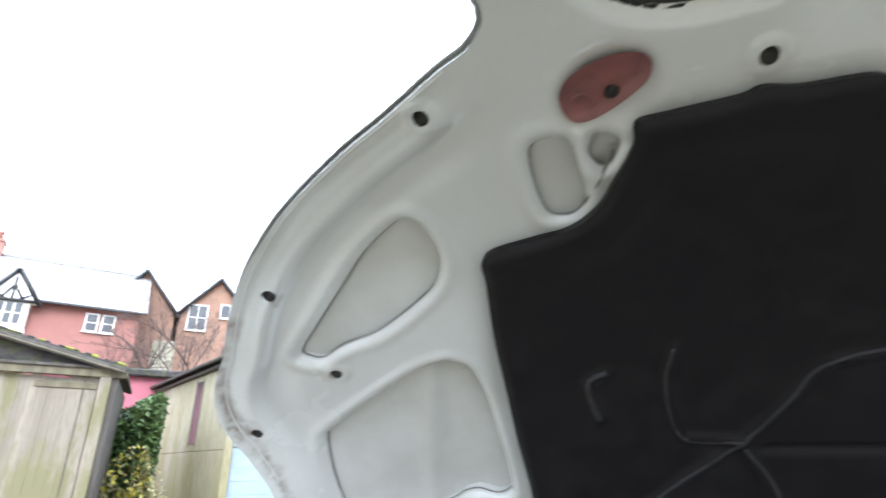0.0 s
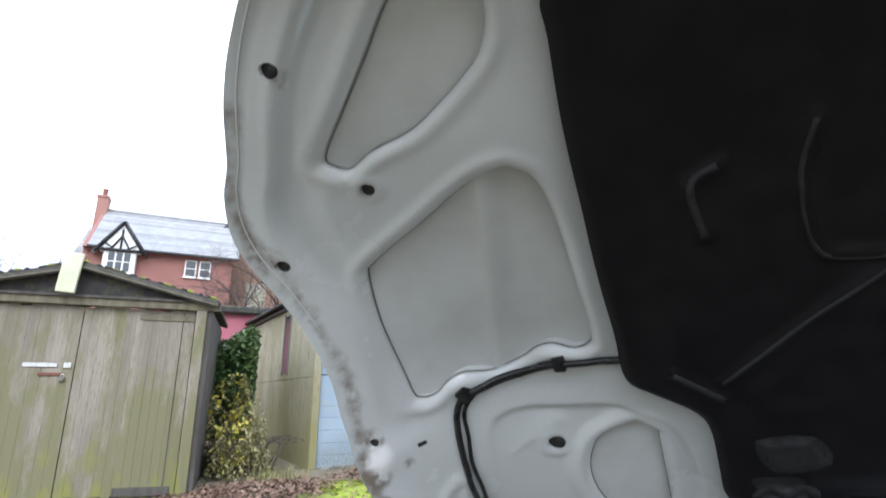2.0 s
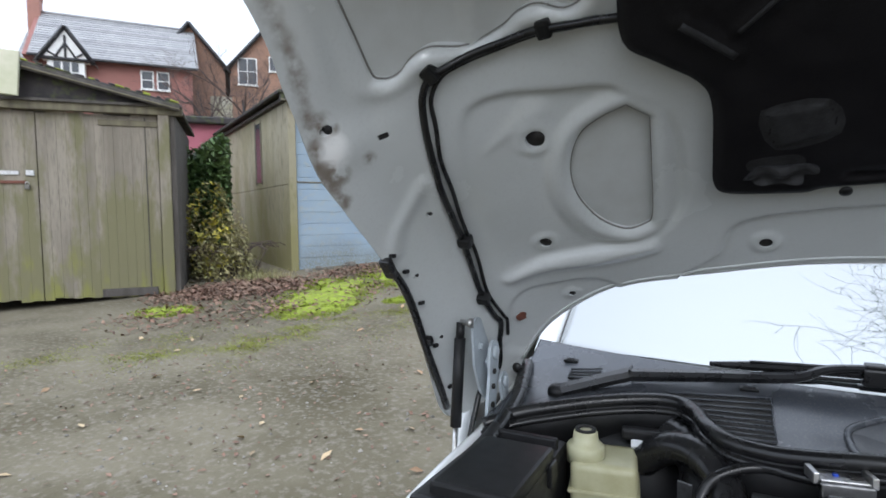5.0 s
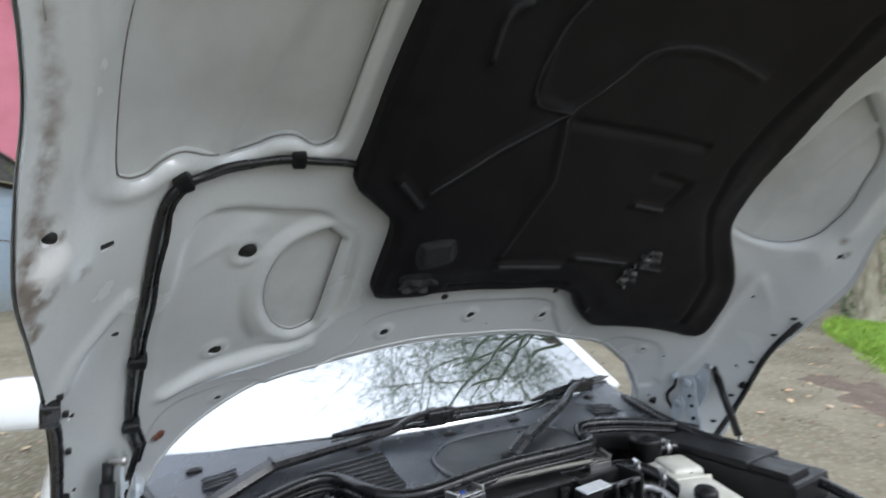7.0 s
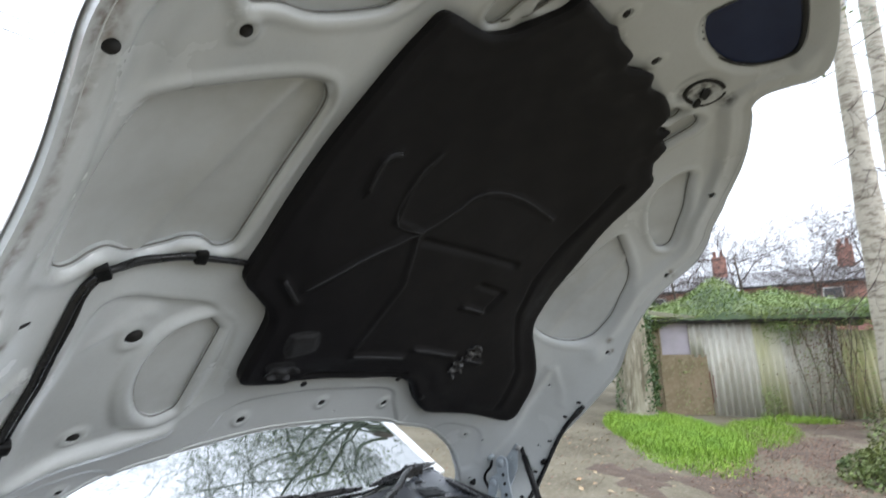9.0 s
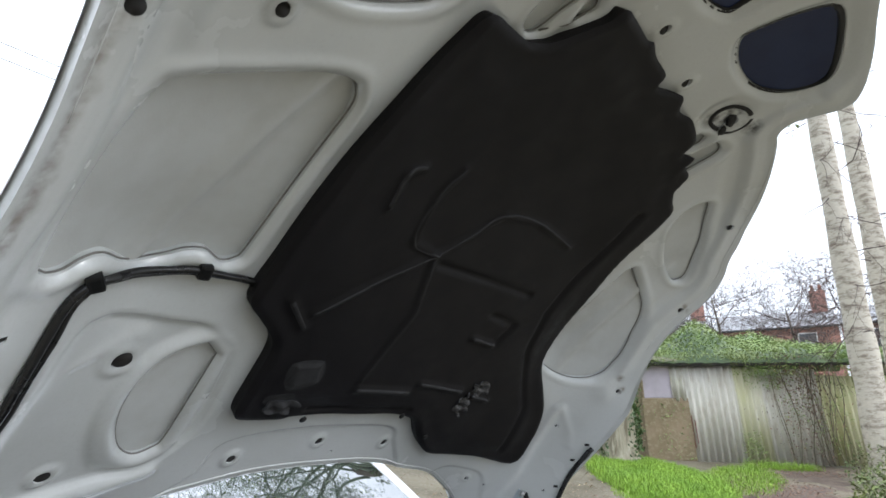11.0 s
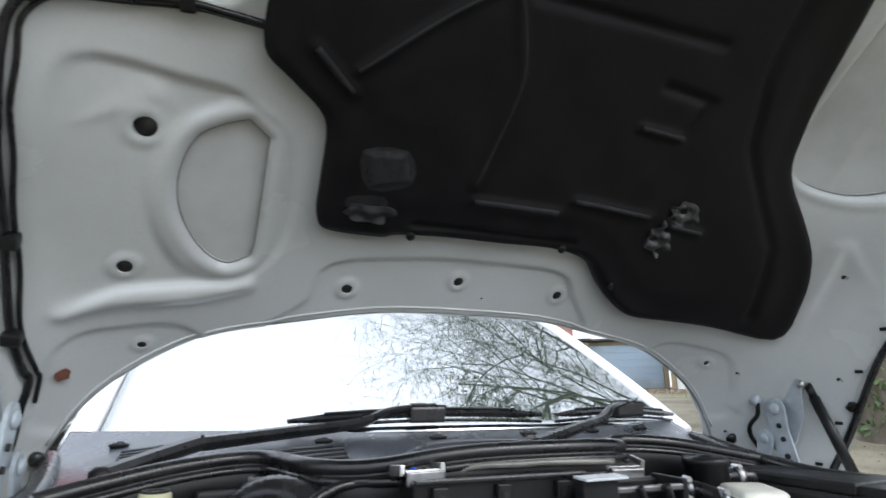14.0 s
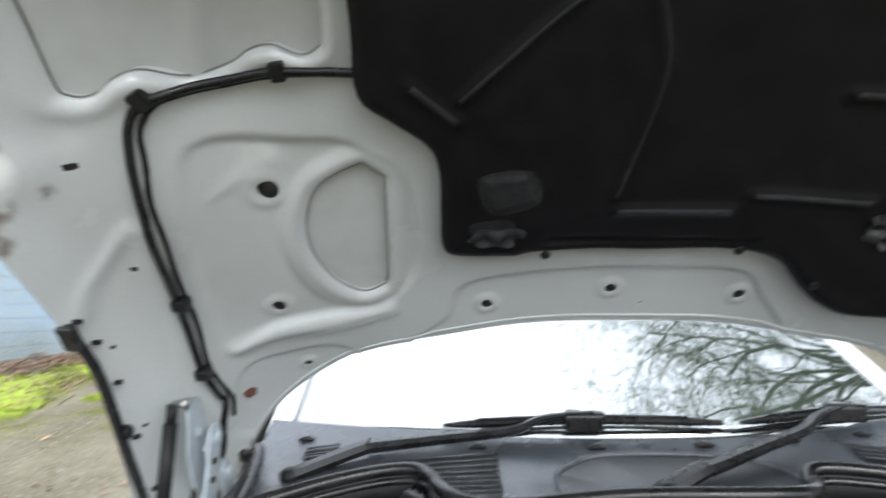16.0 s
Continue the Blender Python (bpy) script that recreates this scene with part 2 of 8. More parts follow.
def spline(pts, n=6, closed=False):
    """Catmull-Rom through the points."""
    p = np.asarray(pts, float)
    k = len(p)
    idx = lambda i: p[i % k] if closed else p[min(max(i, 0), k - 1)]
    out = []
    for i in range(k if closed else k - 1):
        a, b, c, d = idx(i - 1), idx(i), idx(i + 1), idx(i + 2)
        for s in np.linspace(0, 1, n, endpoint=False):
            out.append(0.5 * (2 * b + (c - a) * s + (2 * a - 5 * b + 4 * c - d) * s**2 + (3 * b - a - 3 * c + d) * s**3))
    if not closed:
        out.append(p[-1])
    return np.array(out)


def tube(pts, radius, seg=10, closed=False, wave=0.0, flat=1.0):
    """A round bar along points; radius may be a list; wave: ripples of a corrugated hose; flat: squash across."""
    p = np.asarray(pts, float)
    k = len(p)
    r = np.broadcast_to(np.asarray(radius, float), (k,))
    tan = np.gradient(p, axis=0) if not closed else np.roll(p, -1, 0) - np.roll(p, 1, 0)
    tan /= np.linalg.norm(tan, axis=1)[:, None] + 1e-12
    up = np.array([0, 0, 1.0]) if abs(tan[0][2]) < 0.9 else np.array([1.0, 0, 0])
    verts, faces = [], []
    for i in range(k):
        side = np.cross(tan[i], up)
        side /= np.linalg.norm(side) + 1e-12
        up = np.cross(side, tan[i])
        rr = r[i] * (1 + (wave if i % 2 else 0))
        for j in range(seg):
            a = 2 * math.pi * j / seg
            verts.append(p[i] + rr * (math.cos(a) * side + flat * math.sin(a) * up))
    for i in range(k if closed else k - 1):
        for j in range(seg):
            a, b = i * seg + j, i * seg + (j + 1) % seg
            c, d = (i + 1) % k * seg + (j + 1) % seg, (i + 1) % k * seg + j
            faces.append((a, b, c, d))
    if not closed:
        faces += [tuple(range(seg))[::-1], tuple(range((k - 1) * seg, k * seg))]
    return verts, faces


def bar(name, pts, radius, mat, parent=None, label="", **kw):
    return part(name, mesh_of(name, *tube(pts, radius, **kw), mat), parent, label)


def prism(poly, depth, at=None, bevel=0.0):
    """A plate: a polygon in the x-z plane pushed back along y."""
    bm = bmesh.new()
    front = [bm.verts.new((x, 0, z)) for x, z in poly]
    f = bm.faces.new(front)
    ext = bmesh.ops.extrude_face_region(bm, geom=[f])
    bmesh.ops.translate(bm, vec=(0, depth, 0), verts=[v for v in ext["geom"] if isinstance(v, bmesh.types.BMVert)])
    bmesh.ops.recalc_face_normals(bm, faces=bm.faces)
    if bevel:
        bmesh.ops.bevel(bm, geom=bm.edges[:], offset=bevel, segments=1, affect="EDGES")
    if at is not None:
        bmesh.ops.transform(bm, matrix=at, verts=bm.verts)
    return bm


# ---------------------------------------------------------------- the open bonnet's own surface
TILT_HOOD = radians(46)
HO = np.array([0.02, 0.0, 1.13])
HU, HV, HN = np.array([1.0, 0, 0]), np.array([0, -math.cos(TILT_HOOD), math.sin(TILT_HOOD)]), np.array([0, -math.sin(TILT_HOOD), -math.cos(TILT_HOOD)])


# broad hollows (-) and swells (+) between the pressing's ribs, the same on both sides: across, along, height
SWELLS = ((0.5, 0.4, -0.0222), (0.4, 0.7, 0.0164), (0.6, 0.3, 0.009), (0.5, 0.1, 0.0122), (0.5, 0.9, -0.014), (0.6, 0.1, -0.0105), (0.6, 0.8, 0.0062), (0.5, 0.2, 0.0075), (0.4, -0.1, -0.0103))


def crown(u, v):
    """How far the panel bulges away from its plane, u across and v from hinge to nose."""
    q = (u / 0.65) ** 2
    w = -0.0386 + 0.0457 * q + 0.0957 * q**4 + (-0.1038 + 0.1333 * q - 0.1083 * q**4) * v + (0.1574 + 0.0199 * q) * v * v - 0.0552 * v**3 + 0.7164 * np.maximum(0, v - 0.6) ** 2
    for a, b, h in SWELLS:
        w = w + h * np.exp(-((np.abs(u) - a) ** 2 + (v - b) ** 2) / 0.01)
    return w


def on_hood(u, v, w=0.0):
    u, v = np.asarray(u, float), np.asarray(v, float)
    h = crown(u, v) + w
    return HO + u[..., None] * HU + v[..., None] * HV + h[..., None] * HN


def distance(poly, u, v):
    """Signed distance to a closed outline, inside positive."""
    a = np.asarray(poly, float)
    b = np.roll(a, -1, 0)
    best, inside = np.full(u.shape, 1e9), np.zeros(u.shape, bool)
    for (ax, ay), (bx, by) in zip(a, b):
        ex, ey = bx - ax, by - ay
        t = np.clip(((u - ax) * ex + (v - ay) * ey) / (ex * ex + ey * ey + 1e-12), 0, 1)
        best = np.minimum(best, (u - ax - t * ex) ** 2 + (v - ay - t * ey) ** 2)
        cross = (ay > v) != (by > v)
        with np.errstate(divide="ignore", invalid="ignore"):
            inside ^= cross & (u < ex * (v - ay) / (by - ay) + ax)
    return np.where(inside, 1, -1) * np.sqrt(best)


def line_distance(pts, u, v):
    best = np.full(u.shape, 1e9)
    for (ax, ay), (bx, by) in zip(pts, pts[1:]):
        ex, ey = bx - ax, by - ay
        t = np.clip(((u - ax) * ex + (v - ay) * ey) / (ex * ex + ey * ey + 1e-12), 0, 1)
        best = np.minimum(best, (u - ax - t * ex) ** 2 + (v - ay - t * ey) ** 2)
    return np.sqrt(best)


def nearest(poly, p):
    a = np.asarray(poly, float)
    e = np.roll(a, -1, 0) - a
    t = np.clip(((p[:, None] - a) * e).sum(-1) / ((e * e).sum(-1) + 1e-12), 0, 1)
    q = a + t[..., None] * e
    d = ((q - p[:, None]) ** 2).sum(-1)
    k = d.argmin(1)
    return q[np.arange(len(p)), k], d.min(1)


def step(x, lo, hi):
    t = np.clip((x - lo) / (hi - lo), 0, 1)
    return t * t * (3 - 2 * t)


def sheet(outline, holes, cell, relief, lip, lip_out, place):
    """A pressed sheet: a fine net inside an outline, with holes, its relief, and a turned-down lip round every edge."""
    o = np.asarray(outline)
    us, vs = np.arange(o[:, 0].min() - cell, o[:, 0].max() + 2 * cell, cell), np.arange(o[:, 1].min() - cell, o[:, 1].max() + 2 * cell, cell)
    gu, gv = np.meshgrid(us, vs)
    cu, cv = np.meshgrid(us[:-1] + cell / 2, vs[:-1] + cell / 2)
    keep = distance(o, cu, cv) > 0
    for h in holes:
        keep &= distance(h, cu, cv) < 0
    nu = len(us)
    r, c = np.nonzero(keep)
    a = r * nu + c
    quads = np.stack([a, a + 1, a + nu + 1, a + nu], 1)
    edges = {}
    for q in quads.tolist():
        for i in range(4):
            e = (q[i], q[(i + 1) % 4])
            if e[::-1] in edges:
                edges.pop(e[::-1])
            else:
                edges[e] = 1
    flat = np.stack([gu.ravel(), gv.ravel()], 1)
    rim = np.array(sorted({i for e in edges for i in e}))
    p = flat[rim]
    best, dist = nearest(o, p)
    outer = np.ones(len(rim), bool)
    for h in holes:
        q, d = nearest(h, p)
        m = d < dist
        best[m], dist[m], outer[m] = q[m], d[m], False
    flat[rim] = best
    used = np.unique(quads)
    back = np.full(len(flat), -1)
    back[used] = np.arange(len(used))
    u, v = flat[used, 0], flat[used, 1]
    verts = place(u, v, relief(u, v))
    faces = back[quads].tolist()
    # the lip
    rows = back[rim]
    mid = o.mean(0)
    far = np.zeros((len(rim), 2))
    out_dir = p - best
    n = np.linalg.norm(out_dir, axis=1)[:, None] + 1e-9
    inward = np.where((distance(o, p[:, 0], p[:, 1]) > 0)[:, None], out_dir / n, -out_dir / n)
    far[outer] = -inward[outer] * lip_out
    base = verts[rows]
    low = place(best[:, 0] + far[:, 0], best[:, 1] + far[:, 1], relief(best[:, 0], best[:, 1]) + lip)
    first = len(verts)
    verts = np.concatenate([verts, base, low])
    at = {g: i for i, g in enumerate(rim.tolist())}
    k = len(rim)
    for x, y in edges:
        i, j = at[x], at[y]
        faces.append((first + j, first + i, first + k + i, first + k + j))
    return verts, faces


# ---------------------------------------------------------------- the car
car = thing("car", "white saloon car with its bonnet raised on gas struts", "car")

HALF = [(0, -0.01), (0.15, -0.013), (0.28, -0.034), (0.39, -0.058), (0.48, -0.1), (0.54, -0.143), (0.583, -0.2), (0.603, -0.243), (0.655, -0.236), (0.69, -0.21), (0.702, -0.16), (0.698, -0.05), (0.692, 0.05), (0.699, 0.176), (0.703, 0.277), (0.704, 0.347), (0.691, 0.434), (0.683, 0.502), (0.68, 0.568), (0.684, 0.631), (0.688, 0.681), (0.681, 0.723), (0.663, 0.761), (0.637, 0.792), (0.602, 0.846), (0.569, 0.893), (0.533, 0.932), (0.489, 0.964), (0.434, 0.993), (0.385, 1.015), (0.359, 1.025), (0.344, 1.047), (0.349, 1.078), (0.356, 1.105), (0.342, 1.131), (0.276, 1.162), (0.187, 1.182), (0.091, 1.194)]
# the near flank: the same line, a little further in at the nose
HALF_LEFT = [(-0.15, -0.013), (-0.28, -0.034), (-0.39, -0.058), (-0.48, -0.1), (-0.54, -0.143), (-0.583, -0.2), (-0.603, -0.243), (-0.645, -0.236), (-0.676, -0.21), (-0.688, -0.16), (-0.684, -0.05), (-0.68, 0.05), (-0.681, 0.17), (-0.686, 0.27), (-0.69, 0.341), (-0.683, 0.429), (-0.674, 0.498), (-0.672, 0.565), (-0.676, 0.629), (-0.68, 0.68), (-0.674, 0.722), (-0.656, 0.761), (-0.632, 0.792), (-0.597, 0.846), (-0.561, 0.89), (-0.519, 0.927), (-0.474, 0.957), (-0.403, 0.994), (-0.352, 1.016), (-0.295, 1.043), (-0.265, 1.055), (-0.246, 1.075), (-0.247, 1.1), (-0.23, 1.13), (-0.166, 1.162), (-0.077, 1.182)]
OUTLINE = spline(HALF + HALF_LEFT[::-1], 4, True)
# pressed windows of the inner panel, through which the outer skin shows
WIN_SIDE = [(-0.603, 0.602), (-0.587, 0.62), (-0.523, 0.649), (-0.456, 0.681), (-0.418, 0.69), (-0.4, 0.683), (-0.386, 0.662), (-0.382, 0.609), (-0.384, 0.524), (-0.387, 0.43), (-0.395, 0.411), (-0.414, 0.405), (-0.44, 0.417), (-0.464, 0.413), (-0.487, 0.4), (-0.526, 0.393), (-0.56, 0.409), (-0.58, 0.407), (-0.597, 0.396), (-0.614, 0.398), (-0.622, 0.42), (-0.617, 0.529)]
WIN_FRONT = [(-0.57, 0.76), (-0.566, 0.746), (-0.553, 0.738), (-0.524, 0.749), (-0.475, 0.758), (-0.409, 0.793), (-0.386, 0.814), (-0.374, 0.839), (-0.372, 0.865), (-0.376, 0.892), (-0.386, 0.904), (-0.403, 0.902), (-0.45, 0.873), (-0.493, 0.834), (-0.533, 0.796)]
WIN_D = [(-0.363, 0.272), (-0.337, 0.25), (-0.34, 0.165), (-0.344, 0.087), (-0.356, 0.07), (-0.383, 0.064), (-0.415, 0.093), (-0.438, 0.146), (-0.44, 0.198), (-0.423, 0.242), (-0.395, 0.261)]
WIN_NOSE = [(-0.249, 0.943), (-0.236, 0.957), (-0.208, 0.951), (-0.204, 0.911), (-0.204, 0.877), (-0.216, 0.862), (-0.231, 0.86), (-0.246, 0.869), (-0.251, 0.898)]
WIN_KIDNEY = [(-0.192, 0.93), (-0.19, 0.941), (-0.184, 0.95), (-0.169, 0.946), (-0.162, 0.937), (-0.166, 0.925), (-0.176, 0.913), (-0.185, 0.915)]
WIN_RIGHT = [(0.492, 0.386), (0.494, 0.35), (0.52, 0.326), (0.581, 0.326), (0.632, 0.361), (0.649, 0.422), (0.64, 0.508), (0.619, 0.579), (0.567, 0.622), (0.512, 0.652), (0.489, 0.657), (0.483, 0.615), (0.48, 0.505)]
flip = lambda poly: [(-x, y) for x, y in poly]
WIN_FRONT_RIGHT = [(0.482, 0.871), (0.522, 0.837), (0.56, 0.80), (0.589, 0.762), (0.622, 0.714), (0.618, 0.69), (0.59, 0.688), (0.527, 0.722), (0.465, 0.779), (0.458, 0.845)]
RAW_WINDOWS = [WIN_SIDE, WIN_FRONT, WIN_D, WIN_NOSE, WIN_KIDNEY, WIN_RIGHT, WIN_FRONT_RIGHT, [(0.1 - x, y) for x, y in WIN_NOSE], [(0.1 - x, y) for x, y in WIN_KIDNEY]]
WINDOWS = [spline(p, 5, True) for p in RAW_WINDOWS]
WINDOWS[2] = np.concatenate([np.asarray(WIN_D[:2]), spline(WIN_D[1:] + WIN_D[:1], 4)[1:-1]])
FRAME_PANEL = spline([(-0.544, 0.327), (-0.435, 0.318), (-0.384, 0.311), (-0.344, 0.291), (-0.312, 0.261), (-0.295, 0.194), (-0.299, 0.098), (-0.346, 0.036), (-0.41, 0.027), (-0.5, 0.026), (-0.572, 0.006), (-0.582, 0.108), (-0.572, 0.225)], 4, True)
FRAME_RING = spline([(-0.366, 0.305), (-0.312, 0.265), (-0.304, 0.165), (-0.318, 0.06), (-0.38, 0.031), (-0.441, 0.058), (-0.475, 0.133), (-0.477, 0.208), (-0.447, 0.264), (-0.405, 0.291)], 4, True)
REAR_BAND = spline([(-0.29, -0.06), (-0.262, 0.01), (-0.235, 0.072), (-0.1, 0.092), (0.06, 0.094), (0.16, 0.087), (0.198, 0.05), (0.222, -0.06)], 4, True)
REAR_EAR = spline([(-0.40, -0.09), (-0.43, -0.035), (-0.50, -0.026), (-0.555, -0.03), (-0.585, -0.07), (-0.60, -0.16), (-0.5, -0.2)], 4, True)
RAMP = [(-0.530, 0.258), (-0.466, 0.290)]
BELOW_RIB = spline([(-0.558, 0.008), (-0.5, 0.018), (-0.42, 0.017), (-0.35, 0.033)], 5)
FLANK_RIB = spline([(-0.671, 0.165), (-0.657, 0.198), (-0.636, 0.222), (-0.610, 0.252)], 4)
FLANK_RIB2 = spline([(-0.602, -0.13), (-0.622, 0.0), (-0.618, 0.12), (-0.602, 0.24)], 4)
CREASE = [((-0.451, 0.68), (-0.523, 0.41)), ((0.562, 0.66), (0.548, 0.32))]
ROUND_HOLES = [(-0.475, 0.252, 0.0125, 1), (-0.497, 0.066, 0.0095, 1), (-0.202, 0.028, 0.0085, 1), (-0.02, 0.051, 0.0085, 1), (0.17, 0.04, 0.0085, 1), (-0.479, -0.066, 0.006, 1), (0.529, -0.061, 0.006, 1), (-0.553, 0.856, 0.0075, 0), (-0.657, 0.662, 0.0075, 0), (-0.669, 0.380, 0.0062, 0), (0.679, 0.368, 0.0062, 0), (-0.323, 1.009, 0.0075, 1), (-0.545, 0.712, 0.0075, 1), (-0.622, 0.197, 0.0045, 0), (0.633, 0.195, 0.0045, 0), (0.558, 0.856, 0.0075, 0), (0.668, 0.634, 0.0070, 0), (0.03, 0.022, 0.003, 0), (0.582, -0.06, 0.0035, 0), (-0.038, 0.989, 0.008, 1), (0.112, 0.976, 0.008, 1), (-0.664, 0.107, 0.0035, 0), (-0.666, -0.029, 0.0035, 0), (0.68, 0.02, 0.0035, 0), (0.605, -0.19, 0.004, 0)]
circle = lambda u, v, r, n=20: np.array([(u + r * math.cos(2 * math.pi * k / n), v + r * math.sin(2 * math.pi * k / n)) for k in range(n)])
SLOT = np.array([(-0.6335, 0.3345), (-0.6225, 0.3325), (-0.6225, 0.3405), (-0.6335, 0.3425)])
KIDNEY = spline([(0.094, 1.062), (0.152, 1.046), (0.224, 1.049), (0.271, 1.072), (0.289, 1.107), (0.27, 1.133), (0.2, 1.156), (0.125, 1.165), (0.1, 1.13), (0.09, 1.083)], 4, True)
KIDNEY_L = (np.array(flip(KIDNEY)) + (0.11, 0))[::-1]
CATCH = circle(0.277, 0.994, 0.010)
HOLES = [circle(u, v, r) for u, v, r, b in ROUND_HOLES] + [SLOT, KIDNEY, KIDNEY_L, CATCH] + [np.asarray(p) for p in WINDOWS]


def pressing(u, v):
    """The relief of the inner panel."""
    w = np.zeros_like(u)
    side = -np.abs(u)
    # raised outer rail beyond the long channel, with its rounded shoulder
    d = distance(OUTLINE, u, v)
    gate = step(v, 0.38, 0.46) * step(np.abs(u), 0.26, 0.34)
    w += gate * (0.004 - 0.009 * step(d, 0.036, 0.045) + 0.005 * step(d, 0.058, 0.085))
    w += gate * 0.003 * np.exp(-((d - 0.032) / 0.006) ** 2)
    w -= gate * 0.0022 * np.exp(-((d - 0.012) / 0.004) ** 2)
    # recessed panel and its ring round the D-shaped window (both sides; the liner hides most of the other one)
    d = distance(FRAME_PANEL, u, v)
    w -= 0.010 * step(d, 0, 0.014) * step(u, -0.60, -0.50)
    d = distance(FRAME_RING, u, v)
    w += 0.0075 * step(d, 0.0, 0.018)
    # ramps and ribs
    for k in range(5):
        ru, rv = RAMP[0][0] + (RAMP[1][0] - RAMP[0][0]) * k / 4, RAMP[0][1] + (RAMP[1][1] - RAMP[0][1]) * k / 4
        w += 0.0055 * (0.3 + 0.7 * k / 4) * np.exp(-(((u - ru) * 0.894 + (v - rv) * 0.447) / 0.012) ** 2 - ((-(u - ru) * 0.447 + (v - rv) * 0.894) / (0.005 + 0.0035 * k)) ** 2)
    w += 0.008 * np.exp(-(line_distance(BELOW_RIB, u, v) / 0.013) ** 2)
    w += np.where(u < 0, 0.006, 0.003) * np.exp(-(line_distance(FLANK_RIB, side, v) / 0.0085) ** 2)
    w += 0.005 * np.exp(-(line_distance(FLANK_RIB2, side, v) / 0.01) ** 2)
    # recesses along the rear edge
    w -= 0.0065 * step(distance(REAR_BAND, u, v), 0, 0.006)
    w -= 0.0045 * step(distance(REAR_EAR, side, v), 0, 0.009)
    # soft raised lips round the windows, rolled down towards the skin
    for poly in WINDOWS:
        d = distance(poly, u, v)
        w += 0.003 * np.exp(-((d + 0.012) / 0.007) ** 2)
        w -= 0.0075 * step(d, -0.006, 0.002)
    # bosses round the holes
    for hu, hv, r, boss in ROUND_HOLES:
        if boss:
            d = np.hypot(u - hu, v - hv)
            w += 0.005 * (1 - step(d, r * 1.1, r * 2.6))
            w -= 0.003 * (1 - step(d, r * 0.8, r * 1.5))
    # bumps under the cable's clips, and the wavy bead above it
    for hu, hv in ((-0.562, 0.367), (-0.435, 0.377)):
        w += 0.006 * np.exp(-((u - hu) ** 2 / 0.0012 + (v - hv - 0.03) ** 2 / 0.0004))
    # pressed rim of the grille openings and the catch's hollow
    for sgn in (1, -1):
        d = distance(KIDNEY if sgn > 0 else KIDNEY_L, u, v)
        w -= 0.012 * (1 - step(-d, 0.0, 0.02))
        w -= 0.01 * (1 - step(np.hypot(u - (0.25 if sgn > 0 else -0.165), v - 0.99), 0.02, 0.05))
    # bulges and dimples on the flanks beside the slots
    w += 0.0085 * np.exp(-((side + 0.658) ** 2 / 0.00030 + (v - 0.348) ** 2 / 0.0008))
    w -= 0.005 * np.exp(-((side + 0.628) ** 2 / 0.0003 + (v - 0.375) ** 2 / 0.0005))
    # slack of the sheet
    w += 0.0012 * np.sin(9 * u + 2) * np.sin(7 * v) + 0.0007 * np.sin(23 * u) * np.sin(19 * v + 1)
    return w


hood = part("bonnet", mesh_of("bonnet", *sheet(OUTLINE, HOLES, 0.0042, pressing, -0.021, 0.004, on_hood), M_INNER), car, "grey-white pressed steel inner panel of the raised bonnet")
# the outer skin reaches past the inner panel in a folded lip
NEXT, PREV = np.roll(OUTLINE, -1, 0), np.roll(OUTLINE, 1, 0)
ACROSS = NEXT - PREV
ACROSS = np.stack([ACROSS[:, 1], -ACROSS[:, 0]], 1) / np.linalg.norm(ACROSS, axis=1)[:, None]
if np.sum(ACROSS[:, 0] * OUTLINE[:, 0]) < 0:
    ACROSS = -ACROSS
LIP = OUTLINE + ACROSS * (0.002 + 0.001 * step(OUTLINE[:, 1], 0.25, 0.5) + 0.002 * step(OUTLINE[:, 1], 0.80, 0.92))[:, None]
def skin_relief(u, v):
    w = 0.002 * (1 - step(distance(LIP, u, v), 0, 0.03)) - 0.004 * (1 - step(distance(LIP, u, v), 0, 0.012)) * step(v, 0.3, 0.5)
    w = w + 0.0035 * step(distance(WINDOWS[2], u, v), -0.03, -0.004) + 0.012 * (1 - step(distance(LIP, u, v), 0.004, 0.03)) * step(u, 0.55, 0.62)
    for a, b in CREASE:
        s = ((u - a[0]) * (b[1] - a[1]) - (v - a[1]) * (b[0] - a[0])) / math.hypot(b[0] - a[0], b[1] - a[1])
        w = w + 0.011 * (1 - step(np.abs(s + 0.008), 0.002, 0.018)) * step(v, 0.28, 0.36) * (1 - step(v, 0.68, 0.74))
    return w


skin = lambda u, v, w: on_hood(u, v, w - 0.0195)
part("outer_skin", mesh_of("outer_skin", *sheet(LIP, [KIDNEY, KIDNEY_L], 0.010, skin_relief, 0.010, 0.002, skin), M_POCKET), hood, "white outer skin of the bonnet")
# thin dark tubes paint the shaded gap round each window
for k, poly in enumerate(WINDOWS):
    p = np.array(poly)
    bar("window_seam", on_hood(p[:, 0], p[:, 1], pressing(p[:, 0], p[:, 1]) - (0.0015 if k == 2 else 0.0065)), 0.0016, M_SEAM_SHADE, hood, closed=True, seg=6)
rear = [(x, y + 0.008) for x, y in HALF[1:7]]
rear = np.array([(-x, y) for x, y in rear[::-1]] + [(0, -0.002)] + rear)
rear = spline(rear, 4)
bar("edge_bead", on_hood(rear[:, 0], rear[:, 1], pressing(rear[:, 0], rear[:, 1])), 0.0022, M_INNER, hood, seg=6)
for s in (1, -1):
    e = spline(np.array([(x * 0.984, y) for x, y in (HALF if s > 0 else HALF_LEFT)[17:30]]), 3)
    bar("hem_sealant", on_hood(e[:, 0], e[:, 1], pressing(e[:, 0], e[:, 1]) - 0.0008), 0.0013, M_POCKET, hood, "grey hem sealant", seg=6)

